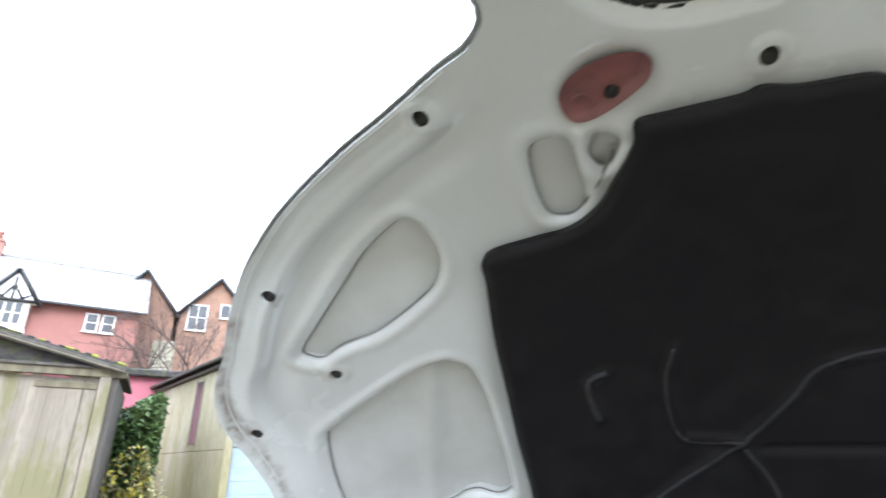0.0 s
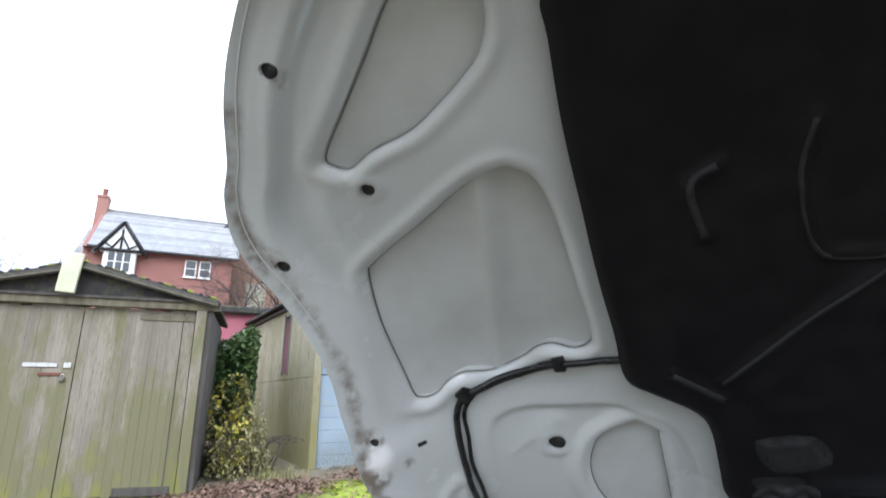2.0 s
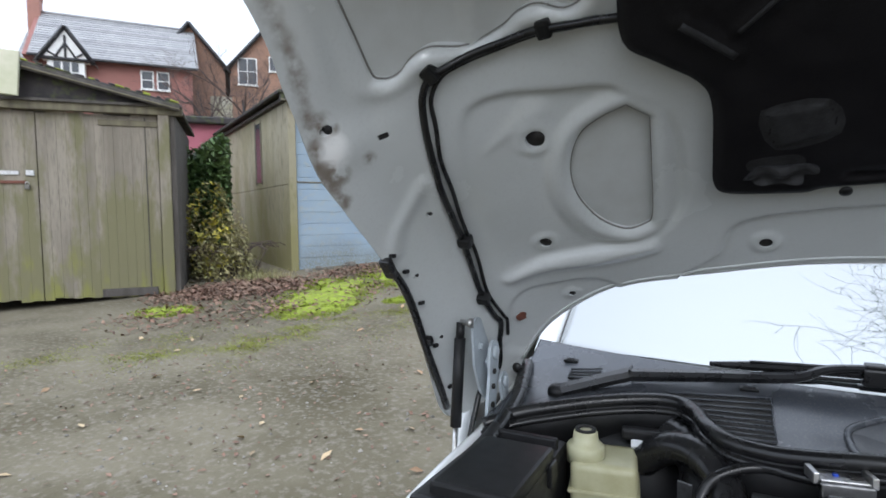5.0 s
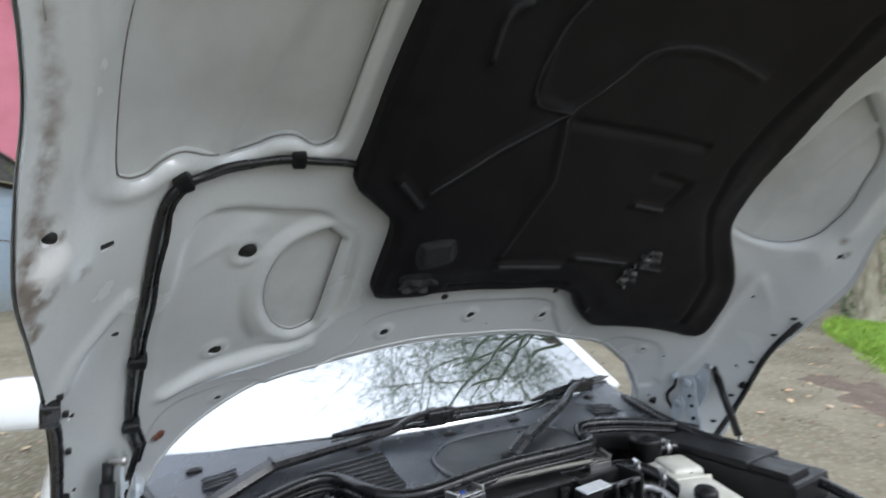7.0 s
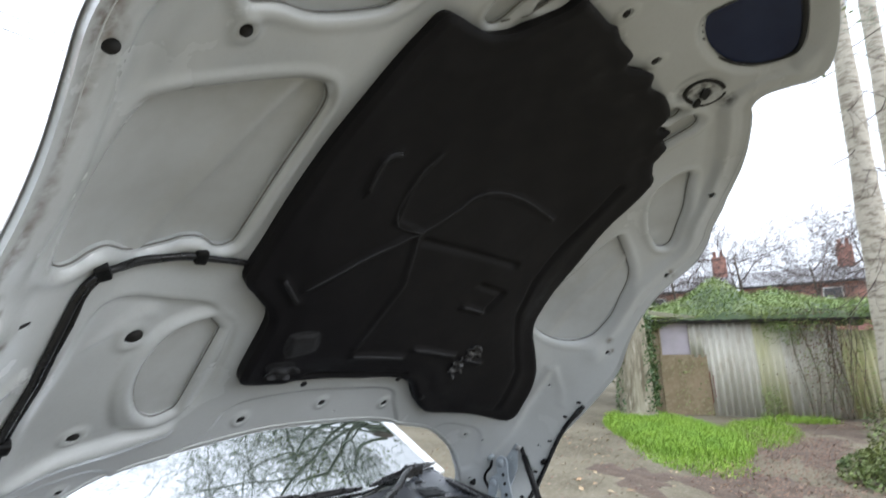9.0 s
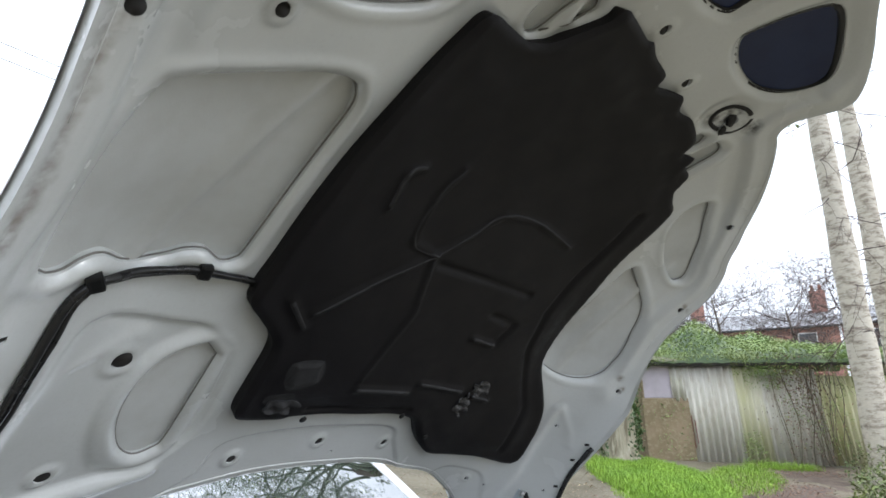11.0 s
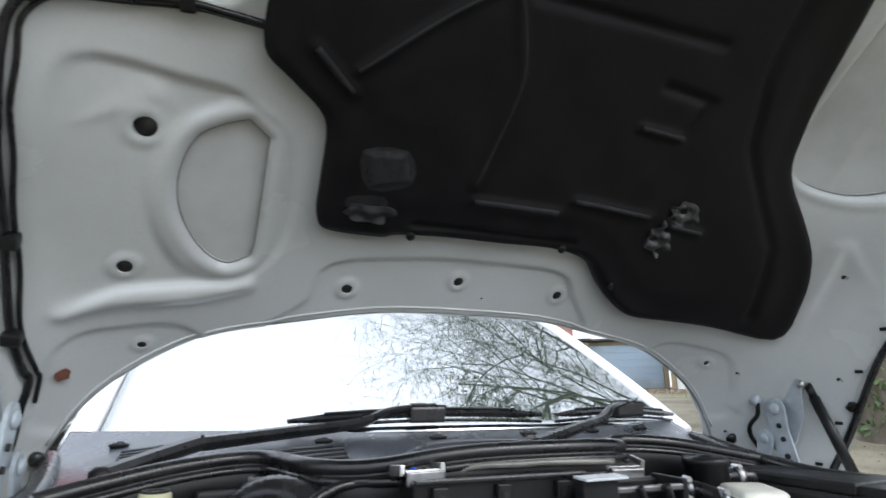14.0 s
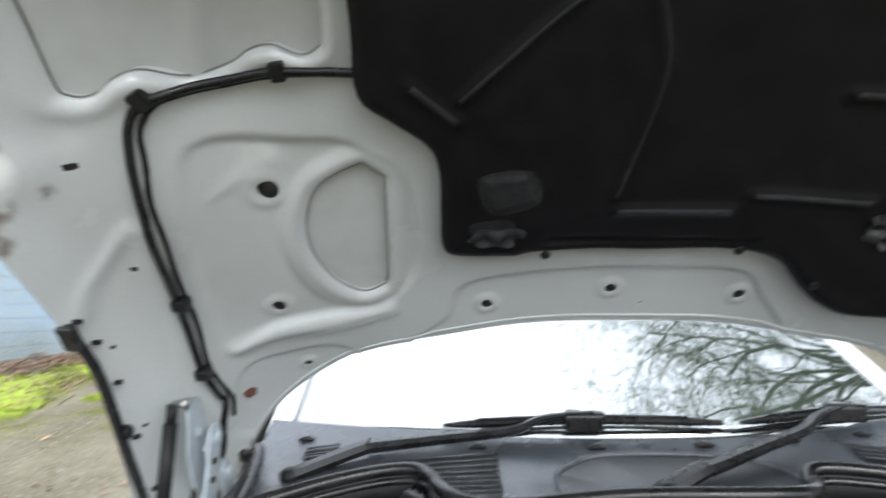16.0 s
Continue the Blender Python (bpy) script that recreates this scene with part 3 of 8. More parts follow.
# dark cups behind the holes carry the holes' shade as colour
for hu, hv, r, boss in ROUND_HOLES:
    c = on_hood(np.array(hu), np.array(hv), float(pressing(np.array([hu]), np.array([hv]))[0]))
    part("hole_cup", lathe([(r * 1.0, -0.0015), (r * 1.0, -0.004), (0.0, -0.0045)], 16, c, tuple(HN)), hood, "dark cup with a punched hole's shade in its colour", M_DARK, smooth=True)

# dark sheet behind the slot, coloured as its shade
slot = np.array([(-0.6365, 0.3325), (-0.6195, 0.3295), (-0.6195, 0.3435), (-0.6365, 0.3465)])
part("slot_back", mesh_of("slot_back", on_hood(slot[:, 0], slot[:, 1], pressing(slot[:, 0], slot[:, 1]) - 0.003), [(0, 1, 2, 3)], M_DARK, False), hood, "dark sheet with a punched slot's shade in its colour")

# liner
PAD = [(-0.321, 0.837), (-0.329, 0.8), (-0.339, 0.726), (-0.347, 0.625), (-0.353, 0.52), (-0.354, 0.439), (-0.355, 0.367), (-0.323, 0.336), (-0.282, 0.302), (-0.269, 0.269), (-0.268, 0.201), (-0.266, 0.153), (-0.244, 0.135), (-0.171, 0.13), (-0.136, 0.137), (0.022, 0.139), (0.132, 0.139), (0.19, 0.121), (0.231, 0.078), (0.273, 0.045), (0.331, 0.025), (0.463, 0.031), (0.59, 0.039), (0.597, 0.128), (0.57, 0.206), (0.522, 0.275), (0.476, 0.34), (0.463, 0.411), (0.443, 0.498), (0.426, 0.602), (0.406, 0.692), (0.4, 0.798), (0.373, 0.822), (0.349, 0.842), (0.335, 0.876), (0.304, 0.886), (0.293, 0.907), (0.269, 0.897), (0.25, 0.928), (0.192, 0.945), (0.154, 0.94), (0.122, 0.957), (0.064, 0.938), (0.044, 0.955), (-0.009, 0.958), (-0.042, 0.965), (-0.058, 0.96), (-0.116, 0.959), (-0.147, 0.956), (-0.151, 0.933), (-0.174, 0.896), (-0.194, 0.869), (-0.226, 0.849), (-0.273, 0.844)]
PADLINE = spline(PAD, 4, True)
PAD_CREASES = [[(-0.245, 0.36), (-0.155, 0.439), (-0.067, 0.508), (-0.013, 0.57), (0.031, 0.623), (0.127, 0.641), (0.25, 0.628)], [(-0.067, 0.508), (-0.136, 0.517), (-0.15, 0.6), (-0.135, 0.661)], [(-0.065, 0.497), (-0.026, 0.391), (-0.051, 0.229)]]
PAD_GROOVES = [[(-0.039, 0.491), (0.251, 0.495)], [(0.196, 0.423), (0.276, 0.416), (0.261, 0.359)], [(-0.125, 0.156), (0.143, 0.154)], [(0.331, 0.76), (0.341, 0.621), (0.342, 0.468), (0.377, 0.366), (0.49, 0.214), (0.524, 0.076)]]
PAD_BARS = [[(-0.046, 0.208), (0.095, 0.207)], [(0.118, 0.23), (0.255, 0.224)], [(0.182, 0.359), (0.256, 0.356)], [(0.3, 0.215), (0.359, 0.211)], [(-0.297, 0.378), (-0.247, 0.333)], [(-0.237, 0.56), (-0.243, 0.62), (-0.217, 0.636)]]


def quilt(u, v):
    d = distance(PADLINE, u, v)
    w = 0.018 + 0.008 * step(d, 0, 0.010) + 0.004 * step(d, 0.03, 0.07)
    for c in PAD_CREASES:
        w = w + 0.005 * np.exp(-(line_distance(c, u, v) / 0.006) ** 2)
    for c in PAD_GROOVES:
        w = w - 0.007 * np.exp(-(line_distance(c, u, v) / 0.007) ** 2)
    for c in PAD_BARS:
        w = w + 0.006 * np.exp(-(line_distance(c, u, v) / 0.007) ** 2)
    w = w + 0.004 * step(distance([(-0.221, 0.261), (-0.159, 0.267), (-0.144, 0.222), (-0.204, 0.207)], u, v), 0, 0.008)
    w = w + 0.0015 * np.sin(40 * u + 6 * v) * np.sin(31 * v + 3) * 0.7 + 0.002 * np.sin(11 * u) * np.sin(13 * v)
    return w


on_base = lambda u, v, w: on_hood(u, v, w + np.maximum(0.0, pressing(u, v)) * 0.4)
pad = part("liner", mesh_of("liner", *sheet(PADLINE, [], 0.0055, quilt, -0.022, 0.0, on_base), M_PAD), hood, "black quilted sound-deadening liner, scuffed and creased")
rng = np.random.RandomState(4)
# lighter bars paint both the scuffing and the highlight along creases and ribs
for c in PAD_CREASES:
    e = spline(c, 8)
    bar("worn_crease", on_base(e[:, 0], e[:, 1], quilt(e[:, 0], e[:, 1]) - 0.0018), 0.0030, M_WORN_SHEEN, pad, "grey crease with wear and highlight in its colour", seg=6)
for c in PAD_BARS:
    e = spline(c, 6)
    bar("worn_rib", on_base(e[:, 0], e[:, 1], quilt(e[:, 0], e[:, 1]) - 0.003), 0.0045, M_WORN_SHEEN, pad, "grey rib with wear and highlight in its colour", seg=8)
for blot in ([(-0.221, 0.261), (-0.159, 0.267), (-0.144, 0.222), (-0.204, 0.207)], [(-0.229, 0.192), (-0.182, 0.198), (-0.175, 0.179), (-0.224, 0.173)]):
    part("worn_block", mesh_of("worn_block", *sheet(spline(blot, 3, True), [], 0.004, lambda u, v: quilt(u, v) + 0.0005, -0.001, 0.0, on_base), M_WORN_SHEEN), pad, "grey scuffed block")


def scrap(uv, size, mat, name, label, lift=0.0325, bits=7):
    """A torn, crumpled bit of foil on the liner."""
    pts = []
    for k in range(14):
        a = 2 * math.pi * k / 14
        r = rng.uniform(0.6, 1.1)
        pts.append((uv[0] + size[0] * r * math.cos(a), uv[1] + size[1] * r * math.sin(a)))
    poly = spline(pts, 3, True)
    seed = rng.uniform(0, 9)
    return part(name, mesh_of(name, *sheet(poly, [], 0.0035, lambda u, v: lift + 0.004 * np.sin(170 * u + seed) * np.sin(150 * v + 2 * seed) + 0.002 * np.sin(330 * v), -0.004, 0.0, on_base), mat), hood, label)


scrap((0.313, 0.236), (0.03, 0.026), M_SCUFF, "torn_foil", "torn silvery patch of the liner")
scrap((0.294, 0.186), (0.024, 0.036), M_SCUFF, "torn_foil", "torn silvery patch of the liner")
scrap((-0.198, 0.173), (0.04, 0.016), M_WORN_SHEEN, "torn_foil", "scuffed patch of the liner")
for u, v in ((-0.13, 0.142), (0.125, 0.146), (0.24, 0.09)):
    c = on_hood(np.array(u), np.array(v), 0.031)
    part("liner_clip", lathe([(0.007, 0.0), (0.0065, 0.002), (0.003, 0.003), (0.0, 0.003)], 12, c, tuple(HN)), hood, mat=M_PLASTIC, smooth=True)

# washer hose and wiring along the panel
CABLE = [(-0.343, 0.387), (-0.393, 0.392), (-0.435, 0.395), (-0.494, 0.389), (-0.543, 0.386), (-0.565, 0.38), (-0.578, 0.362), (-0.584, 0.333), (-0.588, 0.297), (-0.592, 0.252), (-0.596, 0.20), (-0.600, 0.135), (-0.603, 0.075), (-0.604, 0.004), (-0.597, -0.055), (-0.592, -0.075), (-0.6, -0.11)]
c = spline(CABLE, 8)
end = [on_hood(np.array(-0.613), np.array(-0.17), 0.012), np.array([-0.60, -0.005, 0.93]), np.array([-0.605, -0.05, 0.85])]
line = np.concatenate([on_hood(c[:, 0], c[:, 1], pressing(c[:, 0], c[:, 1]) + 0.006), spline([on_hood(c[-1, 0], c[-1, 1], 0.01)] + end, 8)[1:]])
bar("washer_hose", line, 0.0048, M_RUBBER, hood, "black rubber washer hose")
c2 = c + np.stack([0.0095 + 0.0012 * np.sin(np.arange(len(c)) * 0.35), -0.004 + 0 * c[:, 0]], 1)
bar("wiring", on_hood(c2[:, 0], c2[:, 1], pressing(c2[:, 0], c2[:, 1]) + 0.006), 0.003, M_RUBBER, hood, "thin black wiring", seg=7)
for u, v, a in ((-0.562, 0.385, 30), (-0.435, 0.395, 5), (-0.597, 0.122, 85), (-0.602, -0.005, 85)):
    m = Matrix(((1, 0, 0), tuple(HV), tuple(HN))).transposed().to_4x4()
    m.translation = Vector(on_hood(np.array(u), np.array(v), 0.008))
    part("cable_clip", box((0.017, 0.021, 0.019), bevel=0.004), hood, "black plastic cable clip", M_PLASTIC, at=m @ pose(0, 0, 0, 0, 0, a))
# rust blister, rubber stops and grey-blue hinge brackets, gas struts
scrap_rust = circle(-0.563, -0.088, 0.008, 12) + rng.uniform(-0.0025, 0.0025, (12, 2))
part("rust_blister", mesh_of("rust_blister", *sheet(scrap_rust, [], 0.003, lambda u, v: 0.0025 + 0.001 * np.sin(600 * u) * np.sin(500 * v), -0.003, 0.0, on_base), M_RUST), hood, "rust blister")
for u, v in ((-0.592, -0.205), (0.612, -0.195)):
    c = on_hood(np.array(u), np.array(v), 0.0)
    part("rubber_stop", lathe([(0.011, 0.0), (0.011, 0.004), (0.008, 0.007), (0.005, 0.012), (0.0, 0.013)], 14, c, tuple(HN)), hood, mat=M_RUBBER, smooth=True)
def blade(name, x, spine, width, thick, label, parent, s):
    """A flat steel strap standing along the car, its outline round a spine of (y, z) points, with rounded ends."""
    p = np.array(spine, float)
    d = np.gradient(p, axis=0)
    d /= np.linalg.norm(d, axis=1)[:, None]
    n = np.stack([-d[:, 1], d[:, 0]], 1)
    w = np.asarray(width)[:, None] / 2
    a0, a1 = math.atan2(n[0, 1], n[0, 0]), math.atan2(-n[-1, 1], -n[-1, 0])
    cap0 = [p[0] + w[0] * np.array([math.cos(a0 + math.pi - k), math.sin(a0 + math.pi - k)]) for k in np.linspace(0, math.pi, 8)]
    ring_ = list(p + n * w) + list((p - n * w)[::-1])
    cap0 = [q for q in cap0 if (q - p[0]) @ d[0] < 0]
    poly = ring_ + cap0
    v = [(x - thick / 2, q[0], q[1]) for q in poly] + [(x + thick / 2, q[0], q[1]) for q in poly]
    m = len(poly)
    f = [tuple(range(m)), tuple(range(2 * m - 1, m - 1, -1))] + [(k, k + m, (k + 1) % m + m, (k + 1) % m) for k in range(m)]
    me = mesh_of(name, v, f, M_ZINC, False)
    return part(name, me, parent, label)


for s in (1, -1):
    hinge = blade("hinge_plate", 0.038 + s * 0.630, [(-0.045, 1.035), (-0.03, 0.99), (-0.005, 0.945), (0.005, 0.915)], [0.04, 0.065, 0.07, 0.04], 0.004, "pale grey-blue steel hinge plate", hood, s)
    for y, z in ((-0.036, 1.005), (0.0, 0.93)):
        part("hinge_bolt", lathe([(0.009, 0.002), (0.009, 0.0035), (0.0055, 0.0035), (0.0055, 0.0075), (0.0, 0.008)], 6, (0.038 + s * 0.630, y, z), (-s, 0, 0)), hinge, "bolt", M_ZINC)
    arm = blade("hinge_arm", 0.038 + s * 0.612, [(-0.018, 0.993), (-0.022, 0.955), (-0.030, 0.915), (-0.036, 0.87), (-0.035, 0.80)], [0.040, 0.034, 0.036, 0.04, 0.04], 0.005, "pale grey-blue steel hinge arm", hood, s)
    # the smaller ones are dark discs that paint the shade of the arm's holes
    for y, z, r in ((-0.018, 0.993, 0.0115), (-0.024, 0.962, 0.0045), (-0.029, 0.938, 0.0045), (-0.033, 0.908, 0.005)):
        part("rivet", lathe([(r, 0.0), (r, 0.0035 if r < 0.01 else 0.004), (r * 0.6, 0.004 if r < 0.01 else 0.006), (0, 0.004 if r < 0.01 else 0.006)], 14, (0.038 + s * 0.6095, y, z), (-s, 0, 0)), arm, "pivot rivet" if r > 0.01 else "dark disc with a hole's shade in its colour", M_ZINC if r > 0.01 else M_DARK, smooth=True)
    link = blade("hinge_link", 0.038 + s * 0.604, [(0.006, 0.938), (0.014, 0.905), (0.02, 0.86), (0.02, 0.80)], [0.034, 0.026, 0.028, 0.03], 0.005, "pale grey-blue steel hinge link", hood, s)
    part("rivet", lathe([(0.010, 0.0), (0.010, 0.003), (0.006, 0.005), (0, 0.005)], 14, (0.038 + s * 0.601, 0.006, 0.938), (-s, 0, 0)), link, "pivot rivet", M_ZINC, smooth=True)
    strap = blade("hinge_strap", 0.038 + s * 0.617, [(0.01, 0.945), (-0.01, 0.96), (-0.03, 0.985)], [0.02, 0.018, 0.018], 0.006, "grey steel strap", hood, s)
# washer tube on the far flank
e = spline([(0.615, -0.095), (0.622, -0.118), (0.620, -0.145), (0.626, -0.165), (0.645, -0.188), (0.655, -0.22), (0.66, -0.26)], 6)
tube_ = bar("washer_tube", on_hood(e[:, 0], e[:, 1], 0.012), 0.0042, M_RUBBER, hood, "thin black washer tube", seg=8)
part("tube_grommet", lathe([(0.012, 0.0), (0.012, 0.006), (0.008, 0.012), (0, 0.012)], 14, on_hood(np.array(0.616), np.array(-0.095), 0.002), tuple(HN)), tube_, "grey rubber grommet", M_ZINC, smooth=True)
STRUTS = [((-0.608, -0.073, 1.05), (-0.612, -0.10, 0.80)), ((0.678, -0.07, 1.038), (0.692, -0.15, 0.80))]
for a, b in STRUTS:
    a, b = Vector(a), Vector(b)
    strut = part("gas_strut", mesh_of("gas_strut", *tube([tuple(a.lerp(b, k)) for k in (0.1, 0.35, 0.66)], 0.0092, 14), M_PLASTIC), car, "black bonnet gas strut")
    bar("strut_rod", [tuple(a.lerp(b, k)) for k in (0.66, 1.25)], 0.004, M_STEEL, strut, "thin steel rod")
    bar("strut_socket", [tuple(a.lerp(b, k)) for k in (0.0, 0.11)], 0.007, M_PLASTIC, strut)
    part("ball_stud", lathe([(0.005, 0), (0.005, 0.012), (0.008, 0.015), (0.008, 0.02), (0.0, 0.022)], 10, tuple(a), (1 if a.x < 0 else -1, 0, 0)), strut, mat=M_STEEL, smooth=True)
# black edge seal along the bonnet's rear flanks, with its end blocks and clips
for s, e in ((1, [(0.698, 0.20), (0.695, 0.1), (0.70, -0.05), (0.70, -0.17)]), (-1, [(-0.680, 0.17), (-0.676, 0.1), (-0.680, -0.03), (-0.683, -0.165)])):
    e = spline(e, 6)
    flank = part("flank_seal", mesh_of("flank_seal", *tube(on_hood(e[:, 0], e[:, 1], 0.004), 0.0065, 8), M_RUBBER), hood, "black rubber edge strip with clips")
    for k in range(0, len(e), 4):
        cpos = on_hood(np.array(e[k, 0] * 0.985), np.array(e[k, 1]), 0.008)
        part("seal_clip", box((0.006, 0.012, 0.006), tuple(cpos), 0.0015), flank, mat=M_PLASTIC)
    for u_, v_, l_ in ((0.998, 0.175 if s > 0 else 0.155, 0.036), (0.994, -0.01, 0.016)):
        m = Matrix(((1, 0, 0), tuple(HV), tuple(HN))).transposed().to_4x4()
        m.translation = Vector(on_hood(np.array(e[0, 0] * u_), np.array(v_), 0.005))
        part("seal_block", box((0.018, l_, 0.012), bevel=0.003), flank, "black rubber block", M_RUBBER, at=m @ pose(0, 0, 0, 0, 0, s * 4))
# grille mesh behind the kidney openings, the catch, the red-brown catch hollow
for s, poly in ((1, KIDNEY), (-1, KIDNEY_L)):
    grown = (np.array(poly) - np.mean(poly, 0)) * 1.06 + np.mean(poly, 0)
    kid = part("kidney_grille", mesh_of("kidney_grille", *sheet(grown, [], 0.008, lambda u, v: -0.016 + 0 * u, -0.004, 0.0, on_hood), M_GRILLE), hood, "glossy dark blue kidney grille pane")
    rim = np.array(poly)
    bar("grille_rim", on_hood(rim[:, 0], rim[:, 1], pressing(rim[:, 0], rim[:, 1]) - 0.006), 0.006, M_PLASTIC, kid, closed=True, seg=8)
c = on_hood(np.array(0.277), np.array(0.994), -0.008)
catch = part("catch_socket", lathe([(0.0125, 0.004), (0.012, -0.003), (0.0, -0.004)], 16, c, tuple(HN)), hood, "dark greasy bonnet catch socket", M_DARK, smooth=True)
a_ = np.linspace(radians(70), radians(285), 16)
bar("catch_rim", on_hood(0.271 + 0.030 * np.cos(a_), 0.994 + 0.026 * np.sin(a_), pressing(0.271 + 0.030 * np.cos(a_), 0.994 + 0.026 * np.sin(a_)) - 0.001), 0.0045, M_DARK, catch, "greasy black rim", seg=8)
a_ = np.linspace(radians(-60), radians(50), 9)
bar("catch_rim", on_hood(0.271 + 0.034 * np.cos(a_), 0.994 + 0.028 * np.sin(a_), pressing(0.271 + 0.034 * np.cos(a_), 0.994 + 0.028 * np.sin(a_)) - 0.0015), 0.003, M_DARK, catch, "greasy black rim", seg=8)
part("grease_lump", lathe([(0.011, -0.002), (0.008, 0.003), (0.0, 0.004)], 9, on_hood(np.array(0.286), np.array(0.973), -0.002), tuple(HN)), catch, "black grease", M_DARK, smooth=True)
stain_or_glint(M_INNER, [(*on_hood(np.array(0.268), np.array(0.994), -0.005), 0.040), (*on_hood(np.array(0.249), np.array(0.973), -0.005), 0.024), (*on_hood(np.array(0.314), np.array(1.009), -0.005), 0.024)], (0.06, 0.055, 0.05))
oval = spline([(-0.207, 0.993), (-0.199, 1.008), (-0.176, 1.019), (-0.15, 1.021), (-0.132, 1.015), (-0.128, 1.003), (-0.135, 0.99), (-0.161, 0.975), (-0.186, 0.967), (-0.202, 0.972)], 4, True)
red = part("catch_hollow", mesh_of("catch_hollow", *sheet(oval, [], 0.004, lambda u, v: 0.006 - 0.007 * step(distance(oval, u, v), 0.0, 0.012), -0.004, 0, on_base), M_RED), hood, "red-brown oval catch hollow")
c = on_hood(np.array(-0.163), np.array(0.991), -0.006)
part("catch_pin", lathe([(0.008, 0), (0.008, 0.004), (0.005, 0.006), (0.004, 0.014), (0.0, 0.016)], 12, c, tuple(HN)), red, "dark steel catch pin", M_DARK, smooth=True)
ring = circle(-0.189, 0.985, 0.009, 16)
bar("hollow_ring", on_hood(ring[:, 0], ring[:, 1], -0.002), 0.0022, M_RED, red, closed=True, seg=6)
# the same painted shade, drawn along the bead between two nose windows
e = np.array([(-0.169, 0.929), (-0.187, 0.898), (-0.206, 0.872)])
bar("window_seam", on_hood(e[:, 0], e[:, 1], pressing(e[:, 0], e[:, 1]) - 0.0005), 0.0018, M_SEAM_SHADE, hood, seg=6)
# grime in the hem along the outer flanks
e = spline([(-0.606, 0.835), (-0.652, 0.768), (-0.671, 0.70), (-0.669, 0.63), (-0.665, 0.56), (-0.668, 0.48), (-0.677, 0.43), (-0.689, 0.35), (-0.689, 0.28)], 6)
rg_ = np.random.RandomState(8)
stain_or_glint(M_INNER, [(*on_hood(np.array(a_), np.array(b_), 0.0), rg_.uniform(0.009, 0.017)) for a_, b_ in e * (0.994, 1)], (0.19, 0.155, 0.125), 0.3, 0.75)
# white patch paints the highlight on the flank's bulge
stain_or_glint(M_INNER, [(*on_hood(np.array(a_), np.array(b_), 0.0), r_) for a_, b_, r_ in ((-0.672, 0.353, 0.026), (-0.676, 0.343, 0.020), (-0.668, 0.362, 0.018))], (0.86, 0.86, 0.85), 0.2, 0.5)
stain_or_glint(M_INNER, [(*on_hood(np.array(a_), np.array(b_), 0.0), r_) for a_, b_, r_ in ((-0.672, 0.388, 0.022), (-0.684, 0.366, 0.014), (-0.683, 0.325, 0.026), (-0.676, 0.322, 0.018), (0.672, 0.642, 0.02), (0.682, 0.378, 0.014), (-0.688, 0.345, 0.014), (-0.664, 0.378, 0.010), (-0.667, 0.672, 0.024), (-0.672, 0.69, 0.014), (-0.682, 0.33, 0.02), (-0.684, 0.29, 0.016), (-0.648, 0.322, 0.012), (-0.552, 0.846, 0.013), (-0.546, 0.714, 0.014), (0.669, 0.40, 0.014))], (0.20, 0.17, 0.14))

# ---- body round the engine bay
def sweep(rows, name, mat, parent=None, label="", flip_=False, thick=0.0):
    """A smooth panel through rows of points."""
    g = np.array([spline(r, 6) for r in rows])
    g = np.array([spline(g[:, k], 6) for k in range(g.shape[1])]).transpose(1, 0, 2)
    h, w = g.shape[:2]
    faces = [(r * w + c, r * w + c + 1, (r + 1) * w + c + 1, (r + 1) * w + c) for r in range(h - 1) for c in range(w - 1)]
    if flip_:
        faces = [f[::-1] for f in faces]
    ob = part(name, mesh_of(name, g.reshape(-1, 3), faces, mat), parent, label)
    if thick:
        so = ob.modifiers.new("thickness", "SOLIDIFY")
        so.thickness, so.offset = thick, -1
    return ob


SLOPE = 0.07
# windscreen: bowed across, raked back
glass_rows = []
for k, (y, z, hw) in enumerate(((0.085, 0.962, 0.568), (0.30, 1.085, 0.566), (0.55, 1.215, 0.56), (0.80, 1.335, 0.545))):
    glass_rows.append([(0.043 + x * hw, y + 0.13 * x * x, z - 0.005 * x * x) for x in np.linspace(-1, 1, 9)])
sweep(glass_rows, "windscreen", M_GLASS, car, "wet glossy windscreen reflecting sky and branches", thick=0.005)
for s in (1, -1):
    pil = [(0.043 + s * 0.576, 0.205, 0.945), (0.043 + s * 0.573, 0.42, 1.07), (0.043 + s * 0.567, 0.67, 1.205), (0.043 + s * 0.56, 0.92, 1.325), (0.043 + s * 0.545, 1.15, 1.385)]
    bar("pillar", spline([(x + s * 0.021, y + 0.01, z - 0.004) for x, y, z in pil], 6), 0.023, M_PAINT, car, "white windscreen pillar", flat=0.6, seg=14)
roof_rows = [[(x * 0.56, y + 0.13 * x * x, z - 0.05 * x * x) for x in np.linspace(-1, 1, 7)] for y, z in ((0.80, 1.345), (1.05, 1.40), (1.6, 1.47), (2.3, 1.46))]
sweep(roof_rows, "roof", M_PAINT, car, "white roof", thick=0.01)
sweep([[(x * 0.5, y + 0.1 * x * x, z) for x in np.linspace(-1, 1, 5)] for y, z in ((2.3, 1.45), (2.65, 1.3), (2.95, 1.15))], "rear_window", M_GLASS, car, thick=0.004)
sweep([[(x * 0.62, y, z) for x in np.linspace(-1, 1, 5)] for y, z in ((2.9, 1.13), (3.3, 1.14), (3.6, 1.1))], "boot_lid", M_PAINT, car, thick=0.01)
